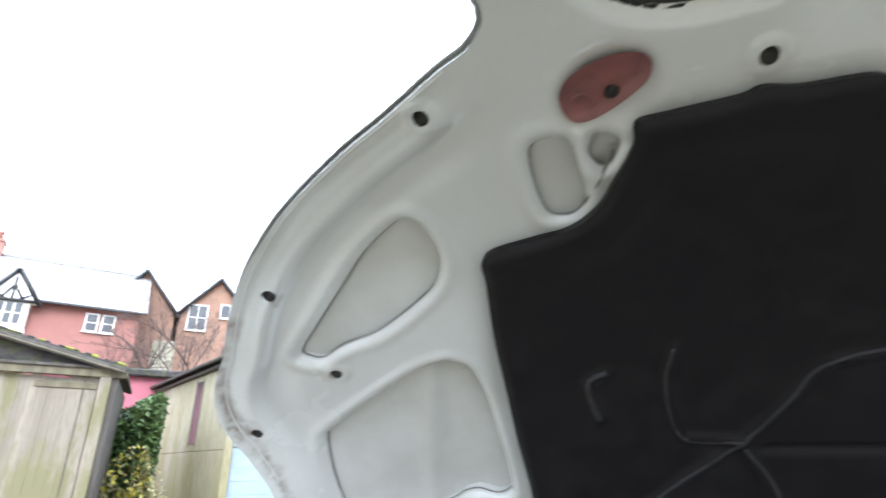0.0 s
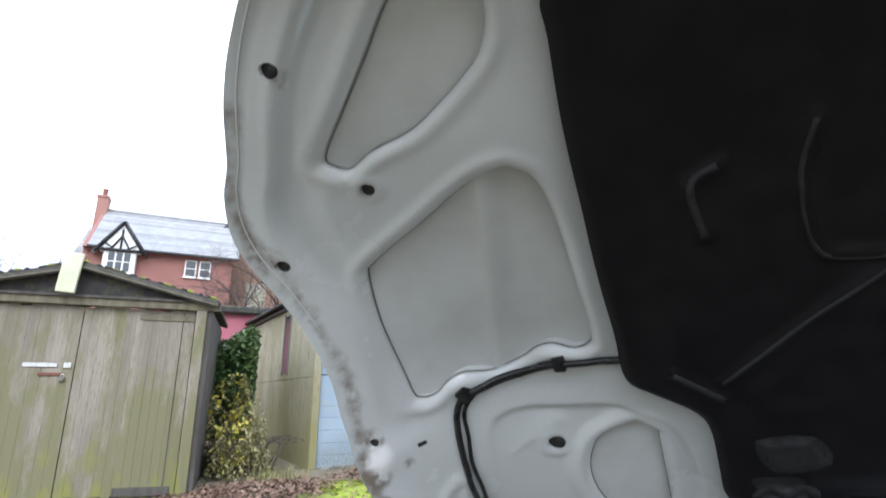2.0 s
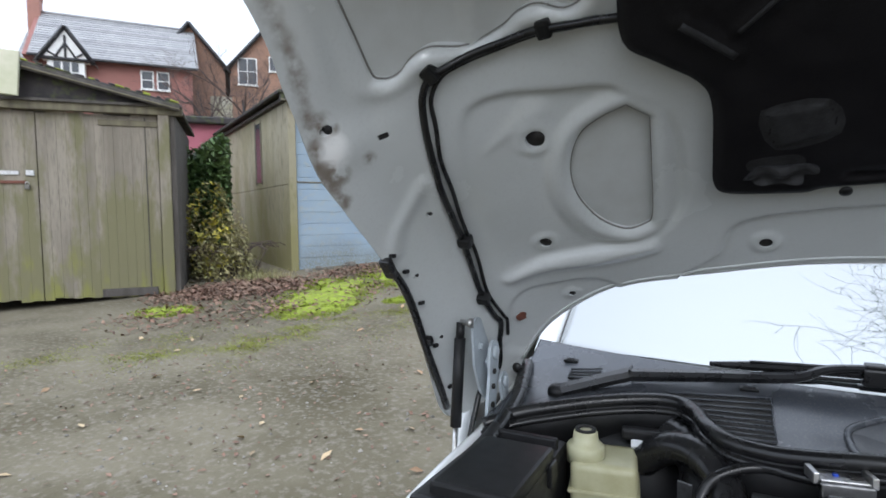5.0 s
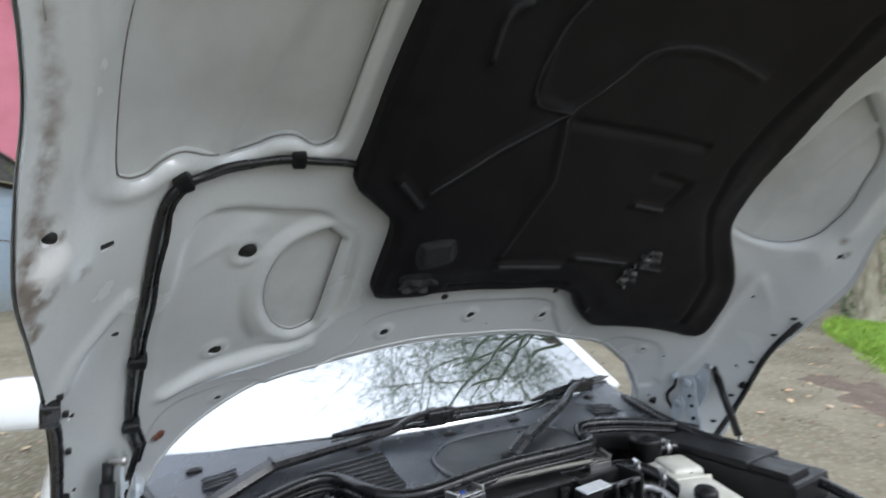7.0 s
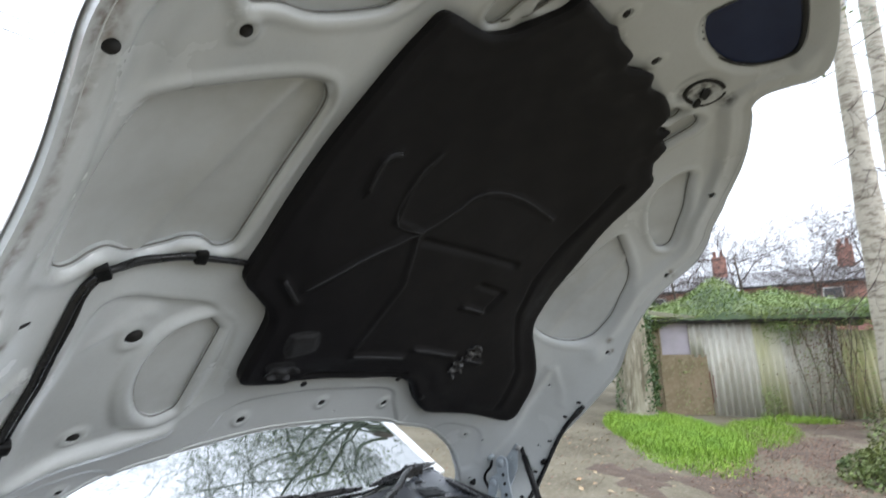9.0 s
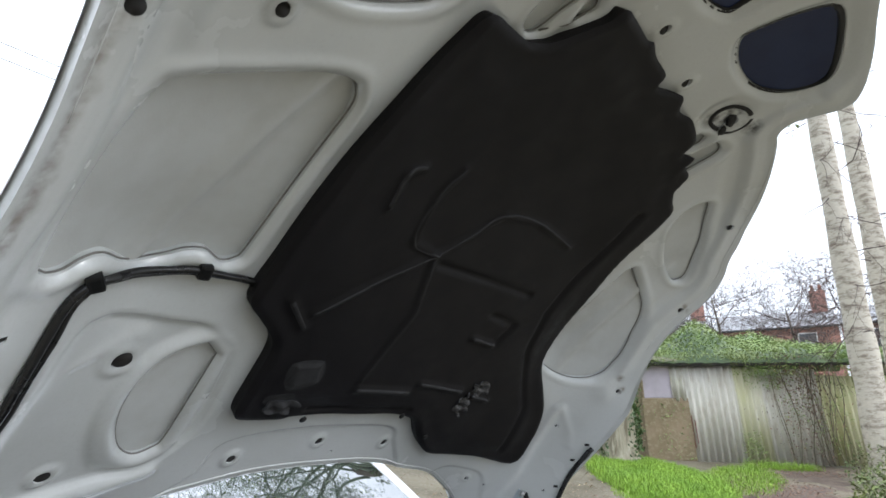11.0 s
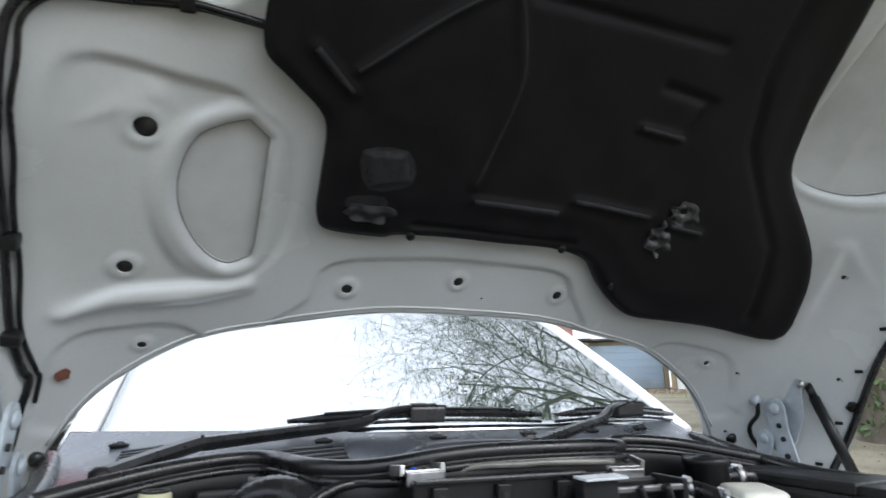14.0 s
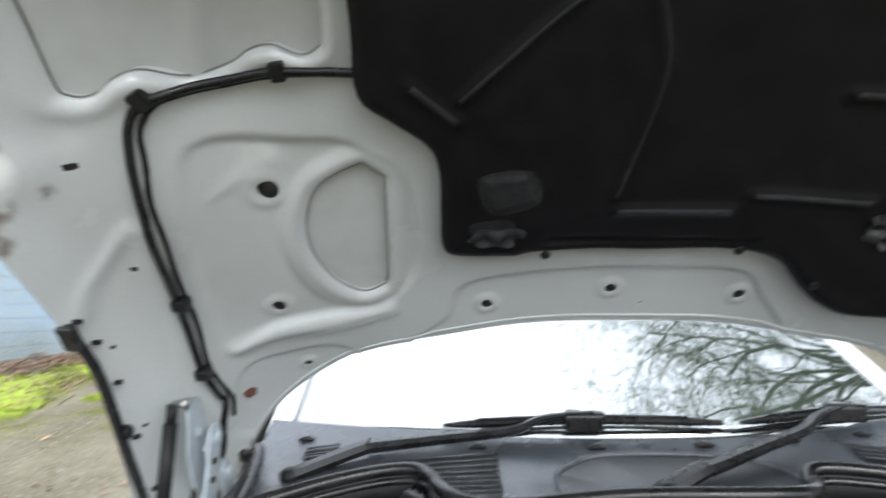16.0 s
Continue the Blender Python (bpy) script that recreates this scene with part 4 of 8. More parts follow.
for s in (1, -1):
    rows = []
    for y, top in ((0.2, 0.93), (1.0, 1.0), (2.2, 1.06), (3.0, 1.1), (3.6, 1.08)):
        rows.append([(s * 0.63, y, top), (s * 0.72, y, top - 0.12), (s * 0.76, y, top - 0.4), (s * 0.72, y, top - 0.72 + 0.05 * y * 0.3)])
    sweep(rows, "body_side", M_PAINT, car, "white door and rear wing", thick=0.01, flip_=s > 0)
    gl = [[(s * 0.63, 0.80, 1.01), (s * 0.59, 0.82, 1.17), (s * 0.56, 0.88, 1.28)], [(s * 0.63, 1.2, 1.03), (s * 0.57, 1.2, 1.25), (s * 0.53, 1.2, 1.39)], [(s * 0.62, 2.5, 1.08), (s * 0.56, 2.4, 1.3), (s * 0.53, 2.2, 1.42)]]
    sweep(gl, "side_window", M_GLASS, car, thick=0.004)
    mir = part("door_mirror", box((0.17, 0.11, 0.12), (0, 0, 0), 0.045, seg=4), car, "white door mirror", M_PAINT, at=pose(s * 0.775, 0.74, 0.985, 0, 0, s * 12), smooth=True)
    part("mirror_glass", box((0.14, 0.006, 0.09), (0, 0.055, 0), 0.002), mir, mat=M_STEEL)
    part("mirror_foot", box((0.09, 0.06, 0.035), (-s * 0.09, 0.0, -0.045), 0.012), mir, mat=M_PLASTIC)
    # front wing, falling away from the bonnet gap
    rows = []
    for y, top in ((0.22, 0.925), (-0.05, 0.872), (-0.35, 0.835), (-0.65, 0.78), (-0.85, 0.70)):
        ox = 0.035 if s < 0 else 0.0
        rows.append([(s * 0.615 + ox * 1.4, y, top - 0.03), (s * 0.622 + ox * 1.4, y, top), (s * 0.645 + ox * 1.4, y, top - 0.012), (s * 0.69 + ox, y, top - 0.14), (s * 0.73, y, top - 0.3), (s * 0.72, y, 0.30)])
    sweep(rows, "front_wing", M_PAINT, car, "white front wing", thick=0.006, flip_=s > 0)
    if s < 0:
        bar("wing_flange", spline([(-0.535, 0.20, 0.944), (-0.556, 0.12, 0.916), (-0.572, 0.05, 0.890), (-0.576, -0.05, 0.872), (-0.577, -0.2, 0.868), (-0.586, -0.35, 0.845), (-0.60, -0.6, 0.78)], 6), 0.012, M_PAINT, car, "white turned-in edge of the wing", flat=0.7, seg=12)
    for yy in (-0.35, 2.55):
        wheel = part("wheel", lathe([(0.2, -0.09), (0.29, -0.09), (0.31, -0.06), (0.31, 0.06), (0.29, 0.09), (0.2, 0.09)], 36, (s * 0.66, yy, 0.31 + SLOPE * max(0.0, yy)), (1, 0, 0)), car, "black tyre", M_TYRE, smooth=True)
        part("rim", lathe([(0.2, -0.07), (0.2, 0.07), (0.08, 0.06), (0.0, 0.06)], 24, (s * 0.66, yy, 0.31 + SLOPE * max(0.0, yy)), (s, 0, 0)), wheel, "silver wheel rim", M_STEEL, smooth=True)
    hl = sweep([[(s * 0.25, -0.80, 0.68), (s * 0.45, -0.78, 0.70), (s * 0.66, -0.66, 0.72)], [(s * 0.25, -0.83, 0.58), (s * 0.45, -0.82, 0.58), (s * 0.67, -0.70, 0.6)]], "headlight", M_GLASS, car, "clear headlight", thick=0.03)
sweep([[(x * 0.7, -0.78 + 0.15 * x * x, z) for x in np.linspace(-1, 1, 7)] for z in (0.58, 0.45, 0.28, 0.2)], "front_bumper", M_PAINT, car, "white front bumper", thick=0.02)
part("slam_panel", box((1.16, 0.09, 0.05), (0, -0.72, 0.72), 0.012), car, "black slam panel over the radiator", M_PLASTIC)
part("radiator", box((0.8, 0.05, 0.38), (0, -0.66, 0.5), 0.008), car, "dark radiator", M_DARK)
part("bay_floor", box((1.2, 0.95, 0.03), (0, -0.25, 0.30), 0.01), car, "dark engine bay floor", M_DARK)
part("cabin_floor", box((1.2, 2.6, 0.04), (0, 1.6, 0.38), 0.01), car, "dark cabin floor", M_TRIM)
part("dashboard", box((1.0, 0.42, 0.18), (0.03, 0.52, 0.84), 0.05), car, "dark grey dashboard", M_TRIM, smooth=True)
for s in (1, -1):
    part("inner_wing", box((0.05, 0.95, 0.42), (s * 0.595, -0.28, 0.63), 0.015), car, "dark painted inner wing", M_DARK)
part("bulkhead", box((1.18, 0.03, 0.52), (0, 0.085, 0.63), 0.01), car, "dark bulkhead", M_DARK)

# cowl with its grilles and clip sockets
COWL = ((-0.125, 0.905, 0.50), (-0.06, 0.914, 0.54), (0.0, 0.926, 0.57), (0.045, 0.943, 0.58), (0.078, 0.956, 0.585), (0.100, 0.966, 0.585))


def cowl_at(x, y, up=0.0):
    """A place on the scuttle panel."""
    yy = y - 0.12 * ((x - 0.02) / 0.585) ** 2
    return (x, y, float(np.interp(yy, [r[0] for r in COWL], [r[1] for r in COWL])) + up)


cowl_rows = []
for k in np.linspace(0, 1, 7):
    row = []
    for x in np.linspace(-0.565, 0.605, 27):
        front = float(np.interp(x, [-0.565, -0.46, -0.34, -0.29, -0.262, -0.225, 0.2, 0.25, 0.28, 0.46, 0.6], [-0.07, -0.022, 0.018, 0.02, -0.01, -0.105, -0.115, -0.05, -0.018, -0.03, -0.06]))
        rear = 0.100 + 0.12 * ((x - 0.02) / 0.585) ** 2
        row.append(cowl_at(x, front + (rear - front) * k))
    cowl_rows.append(row)
cowl = sweep(cowl_rows, "cowl", M_COWL, car, "dusty dark grey plastic scuttle panel", thick=0.004)
for x in (-0.483, -0.195, -0.011, 0.16, 0.31, 0.45):
    y = 0.066 + 0.12 * (x / 0.6) ** 2
    frame_ = part("clip_socket", box((0.026, 0.014, 0.005), cowl_at(x, y, 0.002), 0.0015), cowl, mat=M_PLASTIC)
    part("clip_slot", box((0.017, 0.008, 0.005), cowl_at(x, y - 0.001, 0.0035), 0.001), frame_, mat=M_DARK)
    part("clip_tongue", box((0.008, 0.006, 0.005), cowl_at(x + 0.001, y + 0.001, 0.005), 0.001), frame_, mat=M_COWL)
for (x0, x1, y0, y1, cut, nx, ny) in ((-0.315, -0.168, 0.056, -0.045, 0.075, 11, 8), (-0.475, -0.42, 0.112, 0.088, 0.0, 6, 3), (0.40, 0.49, 0.095, 0.062, 0.0, 9, 3)):
    lo = lambda t, k: x0 + cut * t + (x1 - x0 - cut * t) * k
    edge = [cowl_at(lo(t, 0), y0 + (y1 - y0) * t, 0.003) for t in (0, 0.5, 1)] + [cowl_at(lo(t, 1), y0 + (y1 - y0) * t, 0.003) for t in (1, 0.85, 0.5, 0.1, 0)]
    g = part("air_grille", mesh_of("air_grille", edge, [(0, 1, 5, 6, 7), (1, 2, 3, 4, 5)], M_DARK, False), cowl, "black mesh air grille")
    for k in (0, nx):
        bar("grille_bar", [cowl_at(lo(t, k / nx), y0 + (y1 - y0) * t, 0.006) for t in (0, 0.5, 1)], 0.0012, M_COWL, g, seg=4)
    for k in range(ny + 1):
        t = k / ny
        bar("grille_bar", [cowl_at(lo(t, 0), y0 + (y1 - y0) * t, 0.006), cowl_at(lo(t, 1), y0 + (y1 - y0) * t, 0.006)], 0.0013 if 0 < k < ny else 0.002, M_COWL, g, seg=4)
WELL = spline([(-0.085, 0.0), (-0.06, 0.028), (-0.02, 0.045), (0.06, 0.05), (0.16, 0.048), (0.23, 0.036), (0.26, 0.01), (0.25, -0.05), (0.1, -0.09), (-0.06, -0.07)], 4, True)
# flat dark sheet on the panel paints the shade down in the well
well = part("wiper_well", mesh_of("wiper_well", [cowl_at(x, y, 0.0025) for x, y in WELL], [tuple(range(len(WELL)))], M_WELLSHADE, False), cowl, "flat dark sheet with the wiper well's shade in its colour")
bar("well_lip", [cowl_at(x, y, 0.002) for x, y in WELL], 0.005, M_COWL, well, "raised lip of the wiper well", closed=True, seg=8)


def strip(path):
    """A rubber strip of two beads over a hanging skirt."""
    p = spline(path, 7)
    top = bar("weather_strip", p, 0.0105, M_RUBBER, car, "glossy black rubber bulkhead weather strip", seg=12)
    bar("strip_bead", p + np.array([0, -0.007, -0.014]), 0.0075, M_RUBBER, top, flat=0.8, seg=8)
    rows = [[tuple(q + np.array([0, -0.004, -0.004])) for q in p[::3]], [tuple(q + np.array([0, -0.010, -0.03])) for q in p[::3]], [tuple(q + np.array([0, -0.002, -0.06])) for q in p[::3]]]
    sweep(rows, "strip_skirt", M_PLASTIC, top, "black skirt under the strip", thick=0.003)


# bulkhead weather strip: humps over the cowl, swings forward along the middle, kinks back on the far side
strip([(-0.565, -0.085, 0.894), (-0.52, -0.055, 0.908), (-0.46, -0.03, 0.920), (-0.40, -0.008, 0.930), (-0.34, 0.012, 0.9355), (-0.295, 0.016, 0.937), (-0.268, -0.01, 0.9365), (-0.252, -0.062, 0.9365), (-0.225, -0.107, 0.935), (-0.187, -0.122, 0.934), (-0.145, -0.126, 0.9365), (-0.081, -0.13, 0.9445), (0.0, -0.13, 0.949), (0.13, -0.134, 0.950), (0.20, -0.118, 0.947), (0.245, -0.06, 0.939)])
strip([(0.248, -0.05, 0.930), (0.256, -0.028, 0.940), (0.274, -0.021, 0.9455), (0.315, -0.024, 0.945), (0.382, -0.033, 0.939), (0.458, -0.038, 0.927), (0.56, -0.05, 0.908), (0.60, -0.075, 0.898)])
for s in (-1, 1):
    ox = 0.025 if s < 0 else 0.0
    seal = spline([(s * 0.592 + ox, 0.14, 0.935), (s * 0.575 + ox, 0.06, 0.925), (s * 0.562 + ox, -0.02, 0.912), (s * 0.557 + ox, -0.14, 0.898), (s * 0.563 + ox, -0.30, 0.885), (s * 0.57 + ox, -0.5, 0.83), (s * 0.57 + ox, -0.66, 0.76)], 7)
    bar("wing_seal", seal, 0.013, M_RUBBER, car, "black rubber wing seal", flat=0.8)


def wiper(name, base, elbow, clamp, tip_a, tip_b):
    """A wiper arm with its blade."""
    b_, e_, c_ = Vector(base), Vector(elbow), Vector(clamp)
    low = e_.lerp(c_ + Vector((0, 0, -0.012)), 0.66)
    ax = (c_ - e_).normalized()
    path = [b_, b_.lerp(e_, 0.8) + Vector((0, 0, 0.004)), e_, e_.lerp(low, 0.5), low, c_ - ax * 0.06 + Vector((0, 0, 0.004)), c_ + ax * 0.02]
    q = spline([tuple(v) for v in path], 5)
    w = np.interp(np.linspace(0, 1, len(q)), [0, 0.16, 0.33, 0.5, 0.7, 0.85, 1], [0.016, 0.0165, 0.015, 0.0135, 0.0115, 0.0075, 0.006])
    arm = part(name, mesh_of(name, *tube(q, list(w), 8, flat=0.72), M_SATIN, False), car, "satin black wiper arm")
    part("spindle_cap", lathe([(0.017, -0.01), (0.017, 0.004), (0.01, 0.011), (0, 0.011)], 16, base), arm, "black spindle cap", M_PLASTIC, smooth=True)
    part("arm_hinge", box((0.004, 0.03, 0.02), tuple(e_ + Vector((-0.012, 0, 0.002))), 0.0015), arm, "step at the arm's hinge", M_PLASTIC)
    mid = [(Vector(tip_a).lerp(Vector(tip_b), k) + Vector((0, -0.006 * math.sin(math.pi * k), 0.008 * math.sin(math.pi * k)))) for k in np.linspace(0, 1, 9)]
    blade_ = part("blade", mesh_of("blade", *tube([tuple(m) for m in mid], [0.004] + [0.0085] * 7 + [0.005], 6, flat=0.9), M_SATIN, False), arm, "black wiper blade")
    bar("blade_rubber", [tuple(m - Vector((0, -0.002, 0.012))) for m in mid], 0.003, M_RUBBER, blade_, seg=6)
    bar("blade_spine", [tuple(m + Vector((0, -0.005, 0.0075))) for m in mid[1:-1]], 0.0025, M_SATIN, blade_, seg=6)
    cl = part("blade_clamp", box((0.062, 0.026, 0.026), tuple(c_ + Vector((0.004, 0.004, -0.012))), 0.004), arm, "black blade clamp", M_SATIN)
    part("clamp_tab", box((0.018, 0.018, 0.012), tuple(c_ + Vector((0.028, 0.002, -0.002))), 0.002), cl, mat=M_PLASTIC)
    part("clamp_lever", box((0.024, 0.02, 0.006), tuple(c_ + Vector((-0.012, 0.0, 0.004))), 0.002), cl, mat=M_SATIN)
    return arm


wiper("wiper_arm", (-0.482, 0.045, 0.920), (-0.356, 0.078, 0.954), (-0.03, 0.08, 1.0), (-0.25, 0.10, 0.980), (0.195, 0.085, 0.985))
wiper("wiper_arm", (0.05, -0.055, 0.930), (0.125, -0.018, 0.946), (0.408, 0.115, 1.003), (0.228, 0.09, 0.984), (0.612, 0.215, 0.976))

# ---- engine bay fittings
res = part("brake_fluid_reservoir", box((0.112, 0.105, 0.075), (0, 0, 0), 0.014, seg=3), car, "yellowed translucent brake fluid reservoir", M_CREAM, at=pose(-0.380, -0.082, 0.850, 0, 0, 8) @ Matrix.Scale(0.80, 4), smooth=True)
part("reservoir_neck", lathe([(0.033, 0.0), (0.033, 0.026), (0.030, 0.030), (0.023, 0.032), (0.021, 0.050), (0.019, 0.054), (0.0, 0.055)], 24, (-0.032, -0.012, 0.028)), res, "cream filler neck", M_CREAM, smooth=True)
part("reservoir_cap_ring", lathe([(0.0185, 0.0), (0.0185, 0.004), (0.011, 0.004), (0.011, 0.0)], 24, (-0.032, -0.012, 0.081)), res, "dark ring round the filler", M_DARK, smooth=True)
part("reservoir_seam", box((0.119, 0.111, 0.007), (0, 0, -0.012), 0.003), res, mat=M_CREAM)
part("reservoir_foot", box((0.085, 0.085, 0.05), (0.008, 0, -0.055), 0.016, seg=3), res, "cloudy lower chamber", M_WHITEISH, smooth=True)
part("master_cylinder", lathe([(0.02, -0.05), (0.024, 0.0), (0.024, 0.06), (0.03, 0.07)], 16, (-0.375, -0.05, 0.80), (0, 1, 0)), car, "dull metal brake master cylinder", M_ZINC, smooth=True)
part("brake_booster", lathe([(0.05, -0.02), (0.11, 0.0), (0.13, 0.02), (0.135, 0.05), (0.12, 0.09), (0.06, 0.1)], 36, (-0.37, -0.02, 0.762), (0, 1, 0)), car, "black brake booster drum", M_PLASTIC, smooth=True)
part("level_sensor", box((0.05, 0.012, 0.018), (-0.325, -0.04, 0.884), 0.003, (50, 0, 6)), car, "pale labelled connector", M_LABEL)
part("sensor_plug", box((0.08, 0.02, 0.016), (-0.325, -0.025, 0.896), 0.004, (0, 0, 6)), car, "black sensor plug", M_PLASTIC)
fb = part("fuse_box", box((0.12, 0.26, 0.09), (0, 0, 0), 0.008), car, "black plastic fuse box", M_PLASTIC, at=pose(-0.492, -0.215, 0.853, -3, 0, 0))
part("fuse_box_lid", box((0.10, 0.17, 0.02), (0.01, -0.03, 0.05), 0.005), fb, "black lid", M_PLASTIC)
part("fuse_box_rib", box((0.11, 0.012, 0.018), (0.0, 0.09, 0.05), 0.003), fb, mat=M_PLASTIC)
part("fuse_box_latch", box((0.02, 0.03, 0.03), (0.055, 0.04, 0.03), 0.003), fb, mat=M_PLASTIC)
# intake hose, pipes
hose = spline([(-0.30, 0.0, 0.89), (-0.26, -0.04, 0.88), (-0.245, -0.10, 0.85), (-0.21, -0.16, 0.83), (-0.13, -0.19, 0.82), (-0.02, -0.20, 0.81)], 9)
bar("intake_hose", hose, 0.028, M_RUBBER, car, "black corrugated intake hose", wave=0.12, seg=18)
pipe = [(-0.27, -0.19, 0.84), (-0.255, -0.16, 0.88), (-0.24, -0.146, 0.902), (-0.21, -0.134, 0.915), (-0.184, -0.130, 0.918), (-0.151, -0.139, 0.919), (-0.10, -0.145, 0.918)]
bar("hard_pipe", spline(pipe, 8), 0.0065, M_RUBBER, car, "black vacuum pipe", seg=10)
bar("hard_pipe", spline([(-0.085, -0.125, 0.90), (-0.073, -0.128, 0.912), (-0.058, -0.137, 0.926), (-0.034, -0.143, 0.932), (0.017, -0.15, 0.933), (0.07, -0.155, 0.934), (0.16, -0.16, 0.932)], 8), 0.0045, M_BEIGEPIPE, car, "grey-brown metal pipe along the bulkhead", seg=8)
bar("hard_pipe", spline([(-0.06, -0.12, 0.905), (0.0, -0.135, 0.915), (0.08, -0.142, 0.918), (0.18, -0.14, 0.912)], 8), 0.006, M_RUBBER, car, "black rubber pipe", seg=8)
bar("ribbed_hose", spline([(-0.335, -0.04, 0.86), (-0.30, -0.06, 0.895), (-0.265, -0.085, 0.905), (-0.235, -0.12, 0.895), (-0.22, -0.16, 0.87)], 8), 0.021, M_RUBBER, car, "black ribbed hose", wave=0.06, seg=14)
part("heat_shield", box((0.018, 0.003, 0.04), (-0.272, -0.15, 0.872), 0.001, (0, 0, -20)), car, "bright metal heat shield", M_DULL)
part("pale_connector", box((0.034, 0.016, 0.02), (-0.185, -0.165, 0.890), 0.003), car, "dull grey connector", M_DULL)
# microfilter housing along the bulkhead
fh = part("filter_housing", box((0.225, 0.06, 0.10), (-0.022, -0.162, 0.873), 0.004), car, "black cabin air filter housing", M_PLASTIC)
part("housing_lip", box((0.225, 0.008, 0.006), (-0.022, -0.195, 0.9245), 0.002), fh, "thin worn lip", M_SATIN)
for x in (-0.105, -0.025, 0.055):
    part("housing_clip", box((0.018, 0.008, 0.022), (x, -0.198, 0.908), 0.002), fh, mat=M_PLASTIC)
    part("clip_window", box((0.007, 0.004, 0.009), (x, -0.202, 0.906), 0.001), fh, mat=M_DARK)
for x, y, z, tilt, turn in ((-0.118, -0.155, 0.932, -5, 10), (0.19, -0.135, 0.925, 10, -6)):
    br = part("metal_bracket", box((0.046, 0.030, 0.003), (0, 0, 0), 0.001), car, "bright bent metal bracket", M_STEEL, at=pose(x, y, z, tilt, 0, turn))
    part("bracket_tab", box((0.05, 0.005, 0.016), (0, -0.02, -0.008), 0.002), br, mat=M_DULL if x < 0 else M_STEEL)
    for k in (-1, 1):
        part("bracket_ear", box((0.006, 0.03, 0.012), (k * 0.027, 0, 0.002), 0.001), br, mat=M_STEEL)
    part("bracket_bolt", lathe([(0.0032, 0), (0.0032, 0.003), (0, 0.0035)], 8, (-0.004, 0.002, 0.001)), br, "blue bolt cap" if x < 0 else "bolt", M_BLUE if x < 0 else M_STEEL)
    part("bracket_slot", box((0.012, 0.012, 0.003), (0.014, 0, 0.002), 0.001), br, mat=M_DARK)
part("metal_plate", box((0.062, 0.026, 0.003), (0.085, -0.236, 0.925), 0.001, (2, 0, 4)), car, "bright metal plate", M_LABEL)
part("plate_leg", box((0.05, 0.02, 0.06), (0.085, -0.225, 0.893), 0.003), car, "black plate bracket", M_PLASTIC)
# throttle linkage, fuel rail and clutter in the middle
part("engine_cover", box((0.46, 0.36, 0.07), (0.0, -0.36, 0.76), 0.025, seg=3), car, "black engine cover", M_PLASTIC, smooth=True)
rack = part("linkage_frame", box((0.008, 0.06, 0.05), (0.088, -0.19, 0.895), 0.002), car, "black linkage frame", M_PLASTIC)
part("frame_rail", box((0.14, 0.008, 0.008), (0.155, -0.215, 0.905), 0.002), rack, mat=M_DULL)
part("frame_rail", box((0.14, 0.02, 0.05), (0.16, -0.16, 0.885), 0.003), rack, mat=M_PLASTIC)
part("frame_rail", box((0.008, 0.06, 0.05), (0.225, -0.19, 0.89), 0.002), rack, mat=M_PLASTIC)
for k, (x, r) in enumerate(((0.10, 0.007), (0.15, 0.006), (0.19, 0.008))):
    bar("link_rod", [(x, -0.225, 0.908), (x + 0.03, -0.2, 0.875), (x + 0.05, -0.18, 0.85)], r * 0.7, M_PLASTIC, rack, seg=8)
part("link_ball", lathe([(0.0, -0.01), (0.011, -0.006), (0.013, 0.0), (0.011, 0.006), (0.0, 0.01)], 14, (0.10, -0.225, 0.905), (0.3, -1, 0.2)), rack, "dull metal ball joint", M_DULL, smooth=True)
for k in range(9):
    x = 0.18 + 0.03 * k
    p = spline([(x - 0.1, -0.24, 0.80), (x - 0.04, -0.21, 0.845 + 0.012 * (k % 3)), (x, -0.16 - 0.012 * (k % 2), 0.86 + 0.006 * (k % 4)), (x + 0.03, -0.10, 0.85)], 6)
    bar("wiring_loom", p, 0.004 + 0.002 * (k % 3), M_RUBBER, car, "black wiring loom", seg=8)
bar("heater_hose", spline([(0.23, -0.10, 0.875), (0.275, -0.125, 0.890), (0.31, -0.165, 0.885), (0.325, -0.21, 0.865), (0.33, -0.25, 0.84)], 7), 0.012, M_RUBBER, car, "black heater hose", seg=12)
bar("heater_hose", spline([(0.20, -0.2, 0.845), (0.25, -0.19, 0.87), (0.28, -0.205, 0.868), (0.30, -0.24, 0.845)], 7), 0.010, M_DULL, car, "dull metal coolant pipe", seg=12)
for x, y, z in ((0.255, -0.19, 0.879), (0.295, -0.148, 0.896), (0.318, -0.19, 0.885)):
    cl = part("hose_clamp", lathe([(0.0135, -0.005), (0.0135, 0.005)], 18, (x, y, z - 0.008), (1, -0.5, 0.1)), car, "steel hose clamp", M_DULL, smooth=True)
    part("clamp_screw", lathe([(0.004, -0.01), (0.004, 0.01), (0, 0.01)], 8, (x, y, z + 0.006), (0.4, 1, 0)), cl, mat=M_STEEL)
part("rusty_union", lathe([(0.006, -0.012), (0.008, 0.0), (0.006, 0.012)], 10, (0.245, -0.18, 0.895), (1, 0.2, 0)), car, "rusty pipe union", M_RUST, smooth=True)
part("fluid_cap", lathe([(0.033, -0.03), (0.033, 0.004), (0.035, 0.005), (0.035, 0.013), (0.030, 0.016), (0.012, 0.015), (0.01, 0.018), (0, 0.018)], 28, (0.380, -0.10, 0.909)), car, "round black screw cap", M_PLASTIC, smooth=True)
